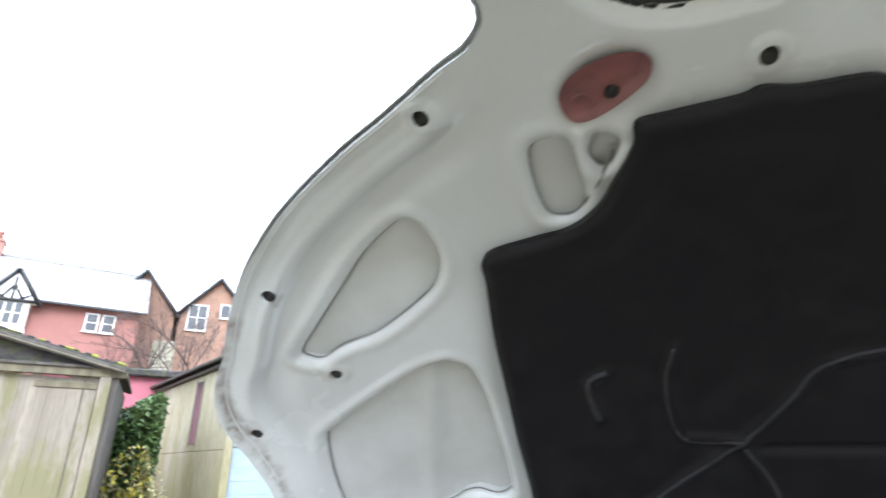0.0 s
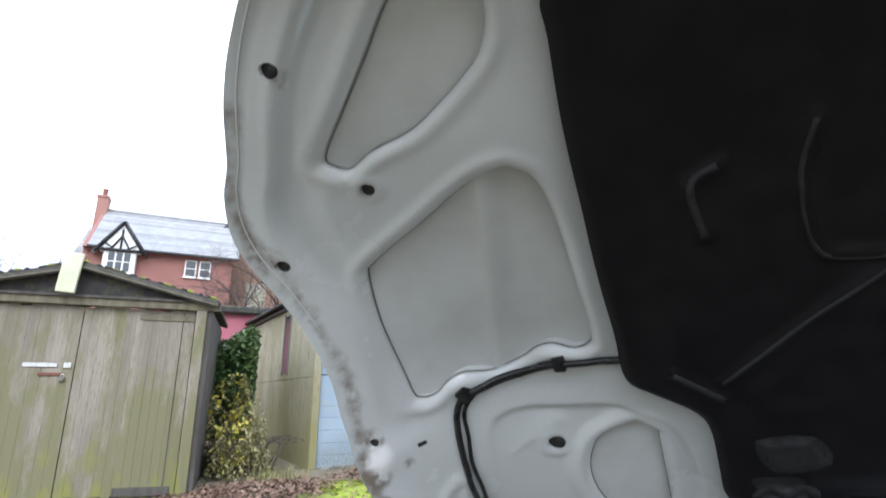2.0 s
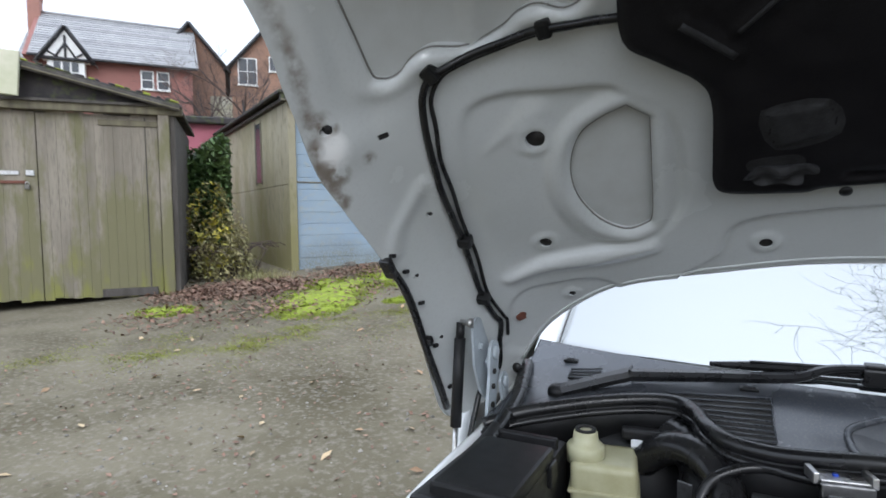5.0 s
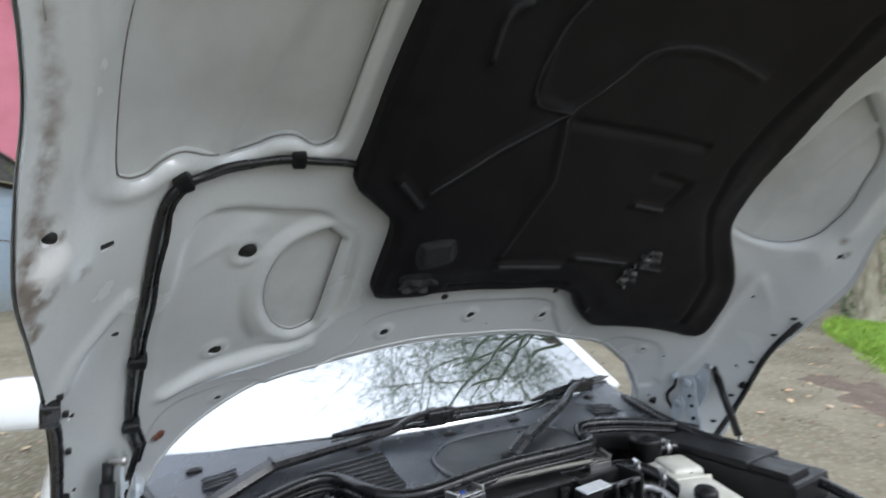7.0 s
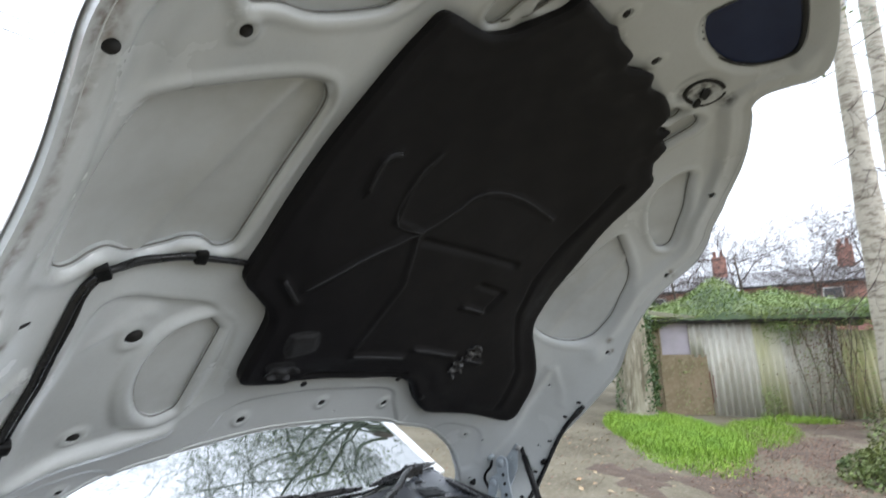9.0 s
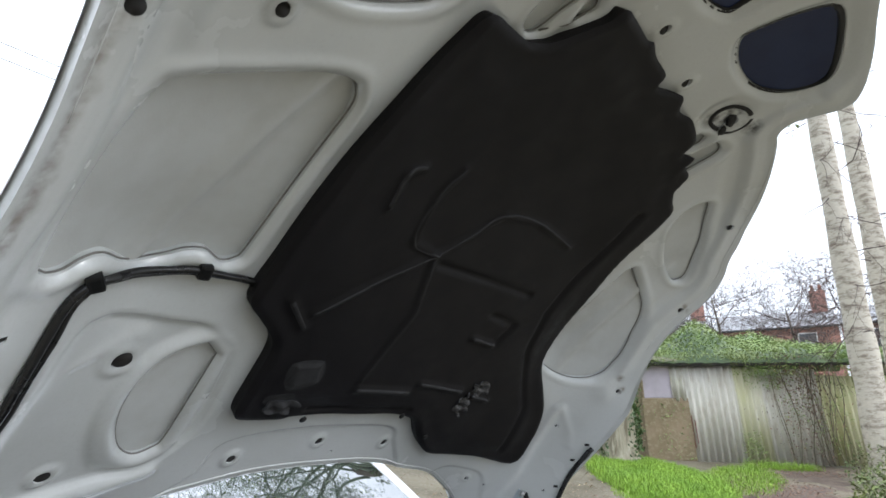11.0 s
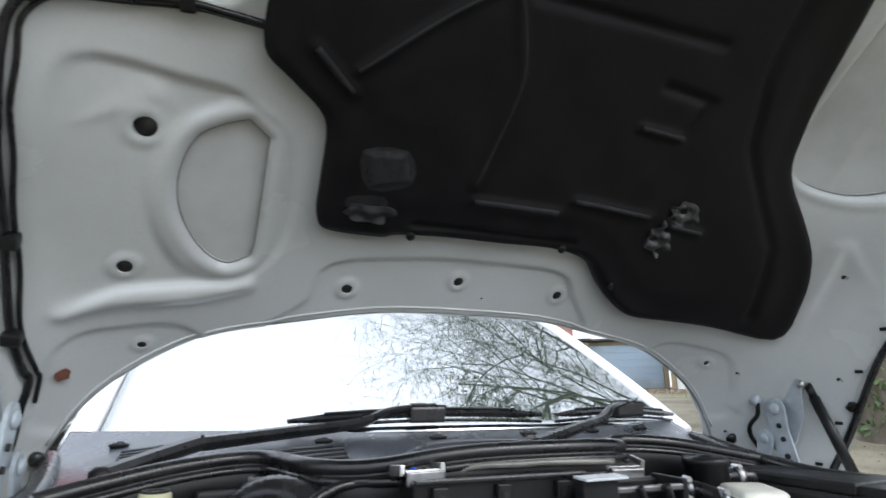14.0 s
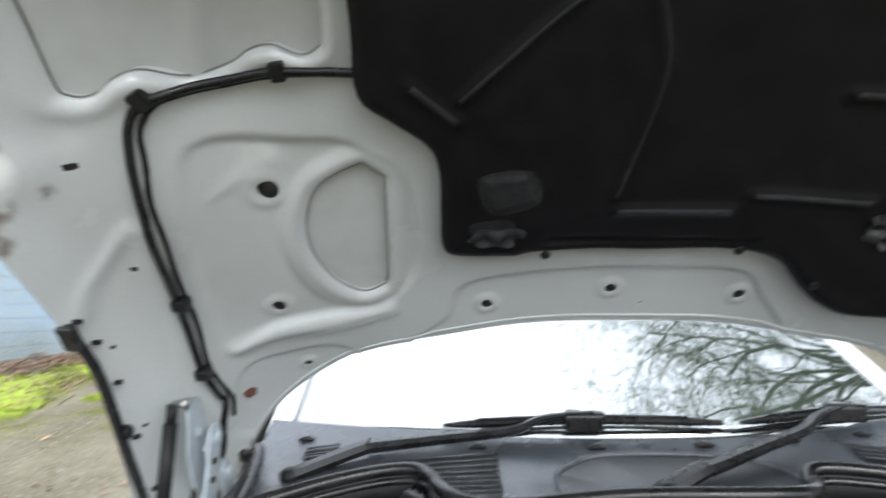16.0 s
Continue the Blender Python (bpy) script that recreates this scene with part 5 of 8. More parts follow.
tank = part("coolant_tank", box((0.100, 0.215, 0.13), (0, 0, 0), 0.028, seg=4), car, "off-white plastic coolant tank", M_WHITEISH, at=pose(0.372, -0.215, 0.812, 4, 0, -18), smooth=True)
part("tank_cap", lathe([(0.021, 0), (0.021, 0.012), (0.017, 0.018), (0, 0.018)], 20, (-0.026, -0.072, 0.062)), tank, "black tank cap", M_PLASTIC, smooth=True)
part("tank_seam", box((0.106, 0.221, 0.006), (0, 0, 0.02), 0.002), tank, mat=M_WHITEISH)
part("tank_shoulder", box((0.072, 0.075, 0.03), (0.008, 0.055, 0.058), 0.012, seg=3), tank, mat=M_WHITEISH, smooth=True)
part("tank_rib", box((0.084, 0.008, 0.01), (0.0, 0.0, 0.063), 0.003), tank, mat=M_WHITEISH)
bar("coolant_hose", spline([(0.40, -0.11, 0.893), (0.45, -0.11, 0.892), (0.49, -0.14, 0.885), (0.505, -0.2, 0.865)], 6), 0.014, M_RUBBER, car, "black coolant hose", seg=12)
rb = part("relay_box", box((0.14, 0.32, 0.10), (0, 0, 0), 0.008), car, "black relay box beside the wing", M_PLASTIC, at=pose(0.525, -0.2, 0.838, 0, 0, 3))
part("relay_box_lid", box((0.13, 0.2, 0.016), (0.0, 0.03, 0.057), 0.004), rb, "black lid", M_PLASTIC)
part("relay_box_step", box((0.08, 0.09, 0.014), (-0.02, -0.1, 0.055), 0.003), rb, mat=M_PLASTIC)
part("drip_tray", box((0.17, 0.14, 0.008), (0.50, -0.05, 0.884), 0.003, (0, 0, -18)), car, "black plastic tray", M_PLASTIC)
cl = part("hose_clamp", lathe([(0.0155, -0.005), (0.0155, 0.005)], 18, (0.432, -0.11, 0.893), (1, 0.1, 0)), car, "steel hose clamp", M_STEEL, smooth=True)
part("clamp_screw", lathe([(0.004, -0.008), (0.004, 0.008), (0, 0.008)], 8, (0.432, -0.112, 0.909), (0.1, 1, 0)), cl, mat=M_STEEL)


# ---------------------------------------------------------------- the lane and what stands along it
M_GROUND = material("gravel_lane", (0.168, 0.148, 0.103), 0.95, second=(0.084, 0.072, 0.043), scale=0.9, mix=(0.40, 0.66), fine=(0.225, 0.20, 0.165), fine_scale=26, bump=1.6, bump_scale=36, spec=0.25)
M_OLIVE = material("olive_moss_film", (0.25, 0.28, 0.045), 0.95, second=(0.16, 0.16, 0.045), scale=6, vary=0.3)
M_MOSS = material("bright_moss", (0.28, 0.36, 0.028), 0.95, second=(0.17, 0.20, 0.03), scale=9, fine=(0.24, 0.27, 0.04), fine_scale=60, bump=2.5, bump_scale=45)
M_GRASS = material("verge_grass", (0.17, 0.30, 0.025), 0.7, second=(0.25, 0.39, 0.04), scale=2, vary=0.35)
M_LEAF_DEAD = material("fallen_leaves", (0.155, 0.085, 0.058), 0.8, second=(0.23, 0.155, 0.11), scale=3, vary=0.5)
M_LEAF_PALE = material("pale_fallen_leaves", (0.42, 0.33, 0.2), 0.8, second=(0.3, 0.18, 0.1), scale=3, vary=0.4)
M_IVY = material("ivy_leaves", (0.06, 0.11, 0.035), 0.42, second=(0.12, 0.18, 0.06), scale=1.5, vary=0.45)
M_SHRUB = material("shrub_leaves", (0.085, 0.13, 0.035), 0.6, second=(0.17, 0.19, 0.05), scale=1.5, vary=0.45)
M_ROOFIVY = material("light_green_ivy", (0.20, 0.29, 0.085), 0.6, second=(0.31, 0.37, 0.14), scale=1.2, vary=0.25)
M_YELLOW = material("yellowing_leaves", (0.42, 0.36, 0.04), 0.6, second=(0.25, 0.24, 0.04), scale=3, vary=0.3)
M_BARK = material("grey_brown_bark", (0.10, 0.08, 0.06), 0.9, second=(0.16, 0.14, 0.11), scale=8, bump=2, bump_scale=25, stretch=(1, 1, 0.3))
M_BIRCH = material("white_birch_bark", (0.50, 0.46, 0.38), 0.75, second=(0.20, 0.165, 0.125), scale=4.5, mix=(0.46, 0.64), fine=(0.60, 0.55, 0.46), fine_scale=20, bump=1.2, bump_scale=14, stretch=(1, 1, 2.6))
M_TWIG = material("dark_twigs", (0.07, 0.05, 0.045), 0.85, second=(0.11, 0.085, 0.07), scale=4)
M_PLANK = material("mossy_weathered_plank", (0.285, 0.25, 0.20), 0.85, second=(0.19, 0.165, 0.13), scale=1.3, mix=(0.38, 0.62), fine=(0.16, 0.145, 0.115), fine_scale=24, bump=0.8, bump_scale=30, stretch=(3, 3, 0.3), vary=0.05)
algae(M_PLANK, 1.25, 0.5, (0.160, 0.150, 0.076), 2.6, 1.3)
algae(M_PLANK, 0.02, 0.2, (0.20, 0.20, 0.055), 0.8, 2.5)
M_SOIL = material("brown_leafy_soil", (0.078, 0.054, 0.038), 0.95, second=(0.125, 0.09, 0.063), scale=5, fine=(0.06, 0.04, 0.03), fine_scale=30, bump=2, bump_scale=25)
M_PALEBARK = material("pale_peeling_bark", (0.36, 0.32, 0.24), 0.9, second=(0.17, 0.14, 0.095), scale=3, mix=(0.45, 0.65), fine=(0.52, 0.47, 0.38), fine_scale=9, bump=2.0, bump_scale=10, stretch=(2.5, 2.5, 0.35))
M_DARKTIMBER = material("stained_timber_and_wall_shade", (0.06, 0.052, 0.045), 0.85, second=(0.10, 0.09, 0.08), scale=3, bump=1.0, bump_scale=25, stretch=(3, 3, 0.5))
M_STONE = material("grey_pebbles", (0.24, 0.22, 0.19), 0.9, second=(0.15, 0.14, 0.12), scale=6, vary=0.4)
M_BEAM = material("dark_weathered_timber", (0.12, 0.105, 0.075), 0.9, second=(0.19, 0.17, 0.11), scale=3, bump=1.2, bump_scale=30, stretch=(3, 3, 0.4))
M_FELT = material("black_roofing_felt", (0.035, 0.033, 0.034), 0.9, second=(0.07, 0.06, 0.06), scale=4, fine=(0.10, 0.12, 0.04), fine_scale=9, bump=1.2, bump_scale=40)
M_RAIL = material("dark_iron_rail", (0.06, 0.06, 0.065), 0.5, second=(0.12, 0.08, 0.05), scale=12)
M_ASB = material("stained_cement_panel", (0.36, 0.325, 0.235), 0.9, second=(0.27, 0.245, 0.15), scale=1.4, mix=(0.4, 0.65), fine=(0.2, 0.18, 0.12), fine_scale=12, bump=0.9, bump_scale=30, stretch=(1, 1, 0.4), vary=0.05)
algae(M_ASB, 0.95, 0.7, (0.22, 0.20, 0.085), 1.5, 1.0)
M_BLUEDOOR = material("faded_blue_door", (0.27, 0.345, 0.43), 0.6, second=(0.33, 0.39, 0.43), scale=1.2, mix=(0.45, 0.75), fine=(0.33, 0.36, 0.36), fine_scale=14, bump=0.4, bump_scale=30, stretch=(0.6, 0.6, 0.9), vary=0.03)
M_PINK = material("pink_red_render", (0.42, 0.14, 0.18), 0.85, second=(0.37, 0.12, 0.15), scale=1.2, bump=0.6, bump_scale=30)
M_RENDER = material("red_render", (0.30, 0.135, 0.115), 0.85, second=(0.265, 0.125, 0.105), scale=0.8, bump=0.6, bump_scale=25)
M_BRICK = material("orange_brown_brick", (0.36, 0.215, 0.15), 0.9, second=(0.27, 0.17, 0.13), scale=1.5, fine=(0.22, 0.12, 0.08), fine_scale=14, bump=0.6, bump_scale=20, vary=0.12)
M_SLATE = material("grey_slate", (0.30, 0.30, 0.305), 0.8, second=(0.36, 0.355, 0.355), scale=2, fine=(0.19, 0.19, 0.20), fine_scale=12, bump=0.4, bump_scale=15, vary=0.14, spec=0.25)
M_BRAMBLE = material("bramble_leaves", (0.22, 0.22, 0.085), 0.6, second=(0.33, 0.27, 0.14), scale=2.5, vary=0.25)
M_WHITE = material("white_woodwork", (0.78, 0.78, 0.76), 0.5, second=(0.70, 0.70, 0.68), scale=4)
M_DARKWOOD = material("black_painted_timber", (0.03, 0.03, 0.035), 0.6, second=(0.05, 0.05, 0.05), scale=5)
M_PANE = material("dark_window_pane", (0.05, 0.055, 0.065), 0.08, ior=1.6, second=(0.09, 0.095, 0.1), scale=1.0)
M_CORR = material("weathered_corrugated_sheet", (0.62, 0.60, 0.53), 0.7, second=(0.50, 0.48, 0.41), scale=1.1, mix=(0.45, 0.75), fine=(0.42, 0.38, 0.3), fine_scale=10, bump=0.3, bump_scale=30, stretch=(1, 1, 0.3))
M_CORRG = material("algae_green_corrugated_sheet", (0.46, 0.45, 0.24), 0.8, second=(0.56, 0.54, 0.42), scale=1.3, bump=0.3, bump_scale=30, stretch=(1, 1, 0.3))
M_MAUVE = material("mauve_grey_board", (0.50, 0.45, 0.50), 0.8, second=(0.42, 0.38, 0.41), scale=2, bump=0.4)
M_BROWNB = material("brown_rotting_board", (0.31, 0.235, 0.15), 0.9, second=(0.22, 0.175, 0.10), scale=2.2, mix=(0.4, 0.6), fine=(0.36, 0.30, 0.2), fine_scale=14, bump=1.0, bump_scale=20)
M_CONC = material("pale_concrete", (0.40, 0.38, 0.31), 0.9, second=(0.30, 0.29, 0.2), scale=1.5, bump=0.8, bump_scale=25)
M_PALEBOX = material("cream_painted_board", (0.62, 0.60, 0.46), 0.7, second=(0.52, 0.52, 0.36), scale=5)
M_TERRA = material("red_terrace_brick", (0.37, 0.19, 0.15), 0.9, second=(0.30, 0.16, 0.13), scale=1.5, bump=0.4)


def gz(x, y):
    """The ground's height."""
    x, y = np.asarray(x, float), np.asarray(y, float)
    far = 26 * np.tanh(y / 26)
    return 0.055 * far + 0.10 * step(-x, 3, 6) * step(y, 2, 6) + 0.025 * np.clip(x - 3, 0, 14) * step(y, 3, 10) + 0.015 * np.sin(0.9 * x + 1) * np.sin(0.7 * y) * np.exp(-(x * x + y * y) / 900)


def stretch_axis(fine, near, far, n):
    core = np.arange(-near, near + fine / 2, fine)
    tail = near + (far - near) * (np.linspace(0, 1, n + 1)[1:] ** 4)
    return np.concatenate([-tail[::-1], core, tail])


gx = stretch_axis(0.22, 16, 1800, 26)
gxx, gyy = np.meshgrid(gx, gx)
gh = gz(gxx, gyy) + 0.006 * np.sin(7 * gxx + 3 * np.sin(2 * gyy)) * np.sin(6 * gyy + 2) * (np.hypot(gxx, gyy) < 18)
k = len(gx)
gf = [(r * k + c, r * k + c + 1, (r + 1) * k + c + 1, (r + 1) * k + c) for r in range(k - 1) for c in range(k - 1)]
ground = part("ground", mesh_of("ground", np.stack([gxx.ravel(), gyy.ravel(), gh.ravel()], 1), gf, M_GROUND))
tagged(ground, "worn grey-brown gravel and dirt lane with mud and small stones", "ground", kind="structure")
rs = np.random.RandomState(11)


def flakes(name, places, sizes, mat, label, category, flat=0.25, droop=0.0, parent=None, leafy=True):
    """Many small leaves in one mesh: each a folded four-cornered blade, turned at random."""
    n = len(places)
    a, tilt = rs.uniform(0, 2 * math.pi, n), rs.normal(0, 1, (n, 2)) * flat
    f = np.stack([np.cos(a), np.sin(a), tilt[:, 0] - droop], 1)
    f /= np.linalg.norm(f, axis=1)[:, None]
    g = np.stack([-np.sin(a), np.cos(a), tilt[:, 1]], 1)
    g /= np.linalg.norm(g, axis=1)[:, None]
    h = np.cross(f, g)
    s = np.asarray(sizes)[:, None]
    p = np.asarray(places)
    v = np.stack([p - f * s, p - g * s * 0.55 + h * s * 0.12, p + f * s, p + g * s * 0.55 + h * s * 0.12], 1).reshape(-1, 3)
    i = np.arange(n) * 4
    faces = np.concatenate([np.stack([i, i + 1, i + 2], 1), np.stack([i, i + 2, i + 3], 1)]).tolist()
    ob = part(name, mesh_of(name, v, faces, mat, False), parent, "" if parent is None else label)
    if parent is None:
        tagged(ob, label, category, kind="stuff")
    else:
        tagged(ob, kind="stuff")
    return ob


def scatter(n, cx, cy, rx, ry, rot=0.0):
    """Places on the ground in an oval, denser to its middle."""
    r, a = np.sqrt(rs.uniform(0, 1, n)) * rs.uniform(0.3, 1.0, n) ** 0.4, rs.uniform(0, 2 * math.pi, n)
    x, y = rx * r * np.cos(a), ry * r * np.sin(a)
    c, s = math.cos(radians(rot)), math.sin(radians(rot))
    return cx + c * x - s * y, cy + s * x + c * y


def mound(name, cx, cy, rx, ry, rot, height, mat, label, category, n=26):
    """An uneven low hummock lying on the ground."""
    seed = rs.uniform(0, 50)
    verts, faces = [], []
    c, s = math.cos(radians(rot)), math.sin(radians(rot))
    m = 4 * n
    for i in range(n + 1):
        for j in range(m):
            a = 2 * math.pi * j / m
            edge = 1 + 0.28 * math.sin(3 * a + seed) + 0.17 * math.sin(7 * a + 2 * seed) + 0.1 * math.sin(13 * a + seed) + 0.06 * math.sin(29 * a)
            q = i / n
            lx, ly = rx * q * edge * math.cos(a), ry * q * edge * math.sin(a)
            x, y = cx + c * lx - s * ly, cy + s * lx + c * ly
            lump = 0.5 + 0.5 * noise.noise(Vector((x * 5, y * 5, seed)))
            verts.append((x, y, float(gz(x, y)) - 0.012 + (1 - q**3) * height * (0.45 + 0.9 * lump)))
    for i in range(n):
        for j in range(m):
            faces.append((i * m + j, (i + 1) * m + j, (i + 1) * m + (j + 1) % m, i * m + (j + 1) % m))
    return tagged(part(name, mesh_of(name, verts, faces, mat)), label, category, kind="stuff")


def board(name, parent, size, at, mat, label="", turn=None, bevel=0.004):
    return part(name, box(size, at, bevel, turn, 1), parent, label, mat)


def window(parent, x, z, w, h, y=0.0, bars=(1, 1), name="window"):
    """A white sash window, set in the plane y of its house."""
    win = part(name, box((w + 0.10, 0.08, h + 0.10), (x, y - 0.01, z), 0.01, None, 1), parent, "white framed window", M_WHITE)
    for i in range(bars[0] + 1):
        for j in range(bars[1] + 1):
            pw, ph = w / (bars[0] + 1), h / (bars[1] + 1)
            part("pane", box((pw - 0.05, 0.02, ph - 0.05), (x - w / 2 + pw * (i + 0.5), y - 0.052, z - h / 2 + ph * (j + 0.5))), win, mat=M_PANE)
    part("sill", box((w + 0.2, 0.14, 0.06), (x, y - 0.05, z - h / 2 - 0.07), 0.01, None, 1), win, mat=M_WHITE)
    return win


# ---- timber garage with mossy double doors
G1 = thing("timber_garage", "weathered timber garage with closed double plank doors green with algae", "garage")
G1.matrix_basis = pose(-6.52, 3.91, float(gz(-6.52, 3.91)) - 0.02, 0, 0, 47.5)
# local x runs along the front towards the lane's far end, so the doors lie at x < 0; y goes back
H1, W1 = 2.31, 3.05
part("post", box((0.13, 0.12, H1), (-0.10, -0.03, H1 / 2), 0.010, None, 1), G1, "olive corner post", M_PLANK)
# darker than the front post: the side's shade is in its colour
part("post", box((0.07, 0.10, H1), (-0.005, 0.0, H1 / 2), 0.008, None, 1), G1, "edge post with the side's shade in its colour", M_DARKTIMBER)
part("post", box((0.15, 0.13, H1), (-W1, 0, H1 / 2), 0.012, None, 1), G1, "dark corner post", M_BEAM)
board("lintel", G1, (W1 + 0.25, 0.10, 0.10), (-W1 / 2, -0.05, H1 + 0.03), M_BEAM)
board("drip_mould", G1, (W1 + 0.25, 0.05, 0.035), (-W1 / 2, -0.105, H1 + 0.09), M_DARKTIMBER)
for x0, x1 in ((-0.18, -1.47), (-1.48, -W1 + 0.08)):
    door = part("door", box((abs(x1 - x0), 0.03, H1 - 0.12), ((x0 + x1) / 2, 0.035, H1 / 2 - 0.02)), G1, "closed door of beige planks green with algae below", M_BEAM)
    n = 13
    w = abs(x1 - x0) / n
    for k in range(n):
        hh = H1 - 0.03 - rs.uniform(0, 0.02)
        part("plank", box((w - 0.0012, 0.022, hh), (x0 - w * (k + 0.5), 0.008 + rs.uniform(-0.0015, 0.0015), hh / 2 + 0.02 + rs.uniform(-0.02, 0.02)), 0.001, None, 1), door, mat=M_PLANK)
door_edge = part("door_gap", box((0.012, 0.02, H1 - 0.1), (-0.32, -0.004, H1 / 2), 0.002, None, 1), G1, "dark joint of a let-in board", M_DARKTIMBER)
part("kick_board", box((0.62, 0.025, 0.10), (-0.55, -0.014, 0.07), 0.004, None, 1), G1, "dark rotten kick board", M_DARKTIMBER)
part("top_strap", box((0.66, 0.018, 0.07), (-0.50, -0.012, H1 - 0.13), 0.004, None, 1), G1, "grey timber strap", M_BEAM)
hasp = part("hasp", box((0.36, 0.014, 0.05), (-1.84, -0.012, 1.55), 0.003, None, 1), G1, "pale galvanised hasp", M_STEEL)
part("staple", box((0.085, 0.022, 0.07), (-1.55, -0.014, 1.55), 0.006, None, 1), hasp, mat=M_STEEL)
bolt = part("bolt", box((0.26, 0.018, 0.035), (-1.72, -0.014, 1.44), 0.004, None, 1), G1, "rusty bolt", M_RUST)
lock = part("padlock", box((0.055, 0.03, 0.06), (-1.58, -0.035, 1.385), 0.008, None, 1), bolt, "brass padlock", M_BEIGEPIPE)
a_ = np.linspace(0, math.pi, 9)
bar("shackle", [(-1.58 + 0.018 * math.cos(q), -0.035, 1.412 + 0.032 * math.sin(q)) for q in a_], 0.005, M_STEEL, lock, seg=6)
# low gabled felt roof, its gable boarded in dark felt and edged with a pale capping strip
apex = (-W1 / 2, H1 + 0.46)
part("gable", prism([(0.06, H1 + 0.10), apex, (-W1 - 0.06, H1 + 0.10)], 0.05, Matrix.Translation((0, -0.04, 0))), G1, "black felted gable", M_FELT)
for s in (1, -1):
    dx = W1 / 2 + 0.10
    rise_ = 0.40
    ang = math.degrees(math.atan2(rise_, dx))
    cx = apex[0] + s * dx / 2
    roof_ = part("roof_side", box((math.hypot(dx, rise_), 2.7, 0.05), (cx, 1.15, apex[1] - rise_ / 2 + 0.03), 0.01, (0, s * ang, 0), 1), G1, "black felt roof with a mossy edge", M_FELT)
    part("capping_strip", box((math.hypot(dx, rise_), 0.02, 0.018), (cx, -0.215, apex[1] - rise_ / 2 - 0.02), 0.004, (0, s * ang, 0), 1), roof_, "grey capping strip", M_BEAM)
    part("barge_board", box((math.hypot(dx, rise_), 0.03, 0.07), (cx, -0.195, apex[1] - rise_ / 2 - 0.01), 0.006, (0, s * ang, 0), 1), roof_, "dark barge board", M_DARKTIMBER)
    for k in range(16):
        q = (k + rs.uniform(0.1, 0.9)) / 16
        part("moss_tuft", box((rs.uniform(0.04, 0.11), 0.05, rs.uniform(0.015, 0.035)), (apex[0] + s * dx * q, -0.18, apex[1] - rise_ * q + 0.065), 0.008, (0, s * ang, rs.uniform(-20, 20)), 1), roof_, mat=M_OLIVE if k % 3 == 0 else M_FELT)
# near side wall coloured dark for the shade that lies on it
part("side_wall", box((0.05, 2.2, H1), (0.0, 1.15, H1 / 2), 0.005, None, 1), G1, "timber side wall", M_DARKTIMBER)
part("side_wall", box((0.06, 2.2, H1), (-W1 - 0.05, 1.15, H1 / 2), 0.005, None, 1), G1, "timber side wall", M_BEAM)
part("back_wall", box((W1, 0.05, H1), (-W1 / 2, 2.25, H1 / 2), 0.005, None, 1), G1, "dark timber back wall", M_BEAM)
part("cream_board", box((0.21, 0.05, 0.50), (-1.64, -0.25, H1 + 0.35), 0.006, (0, 4, 0), 1), G1, "cream painted board leaning on the gable", M_PALEBOX)

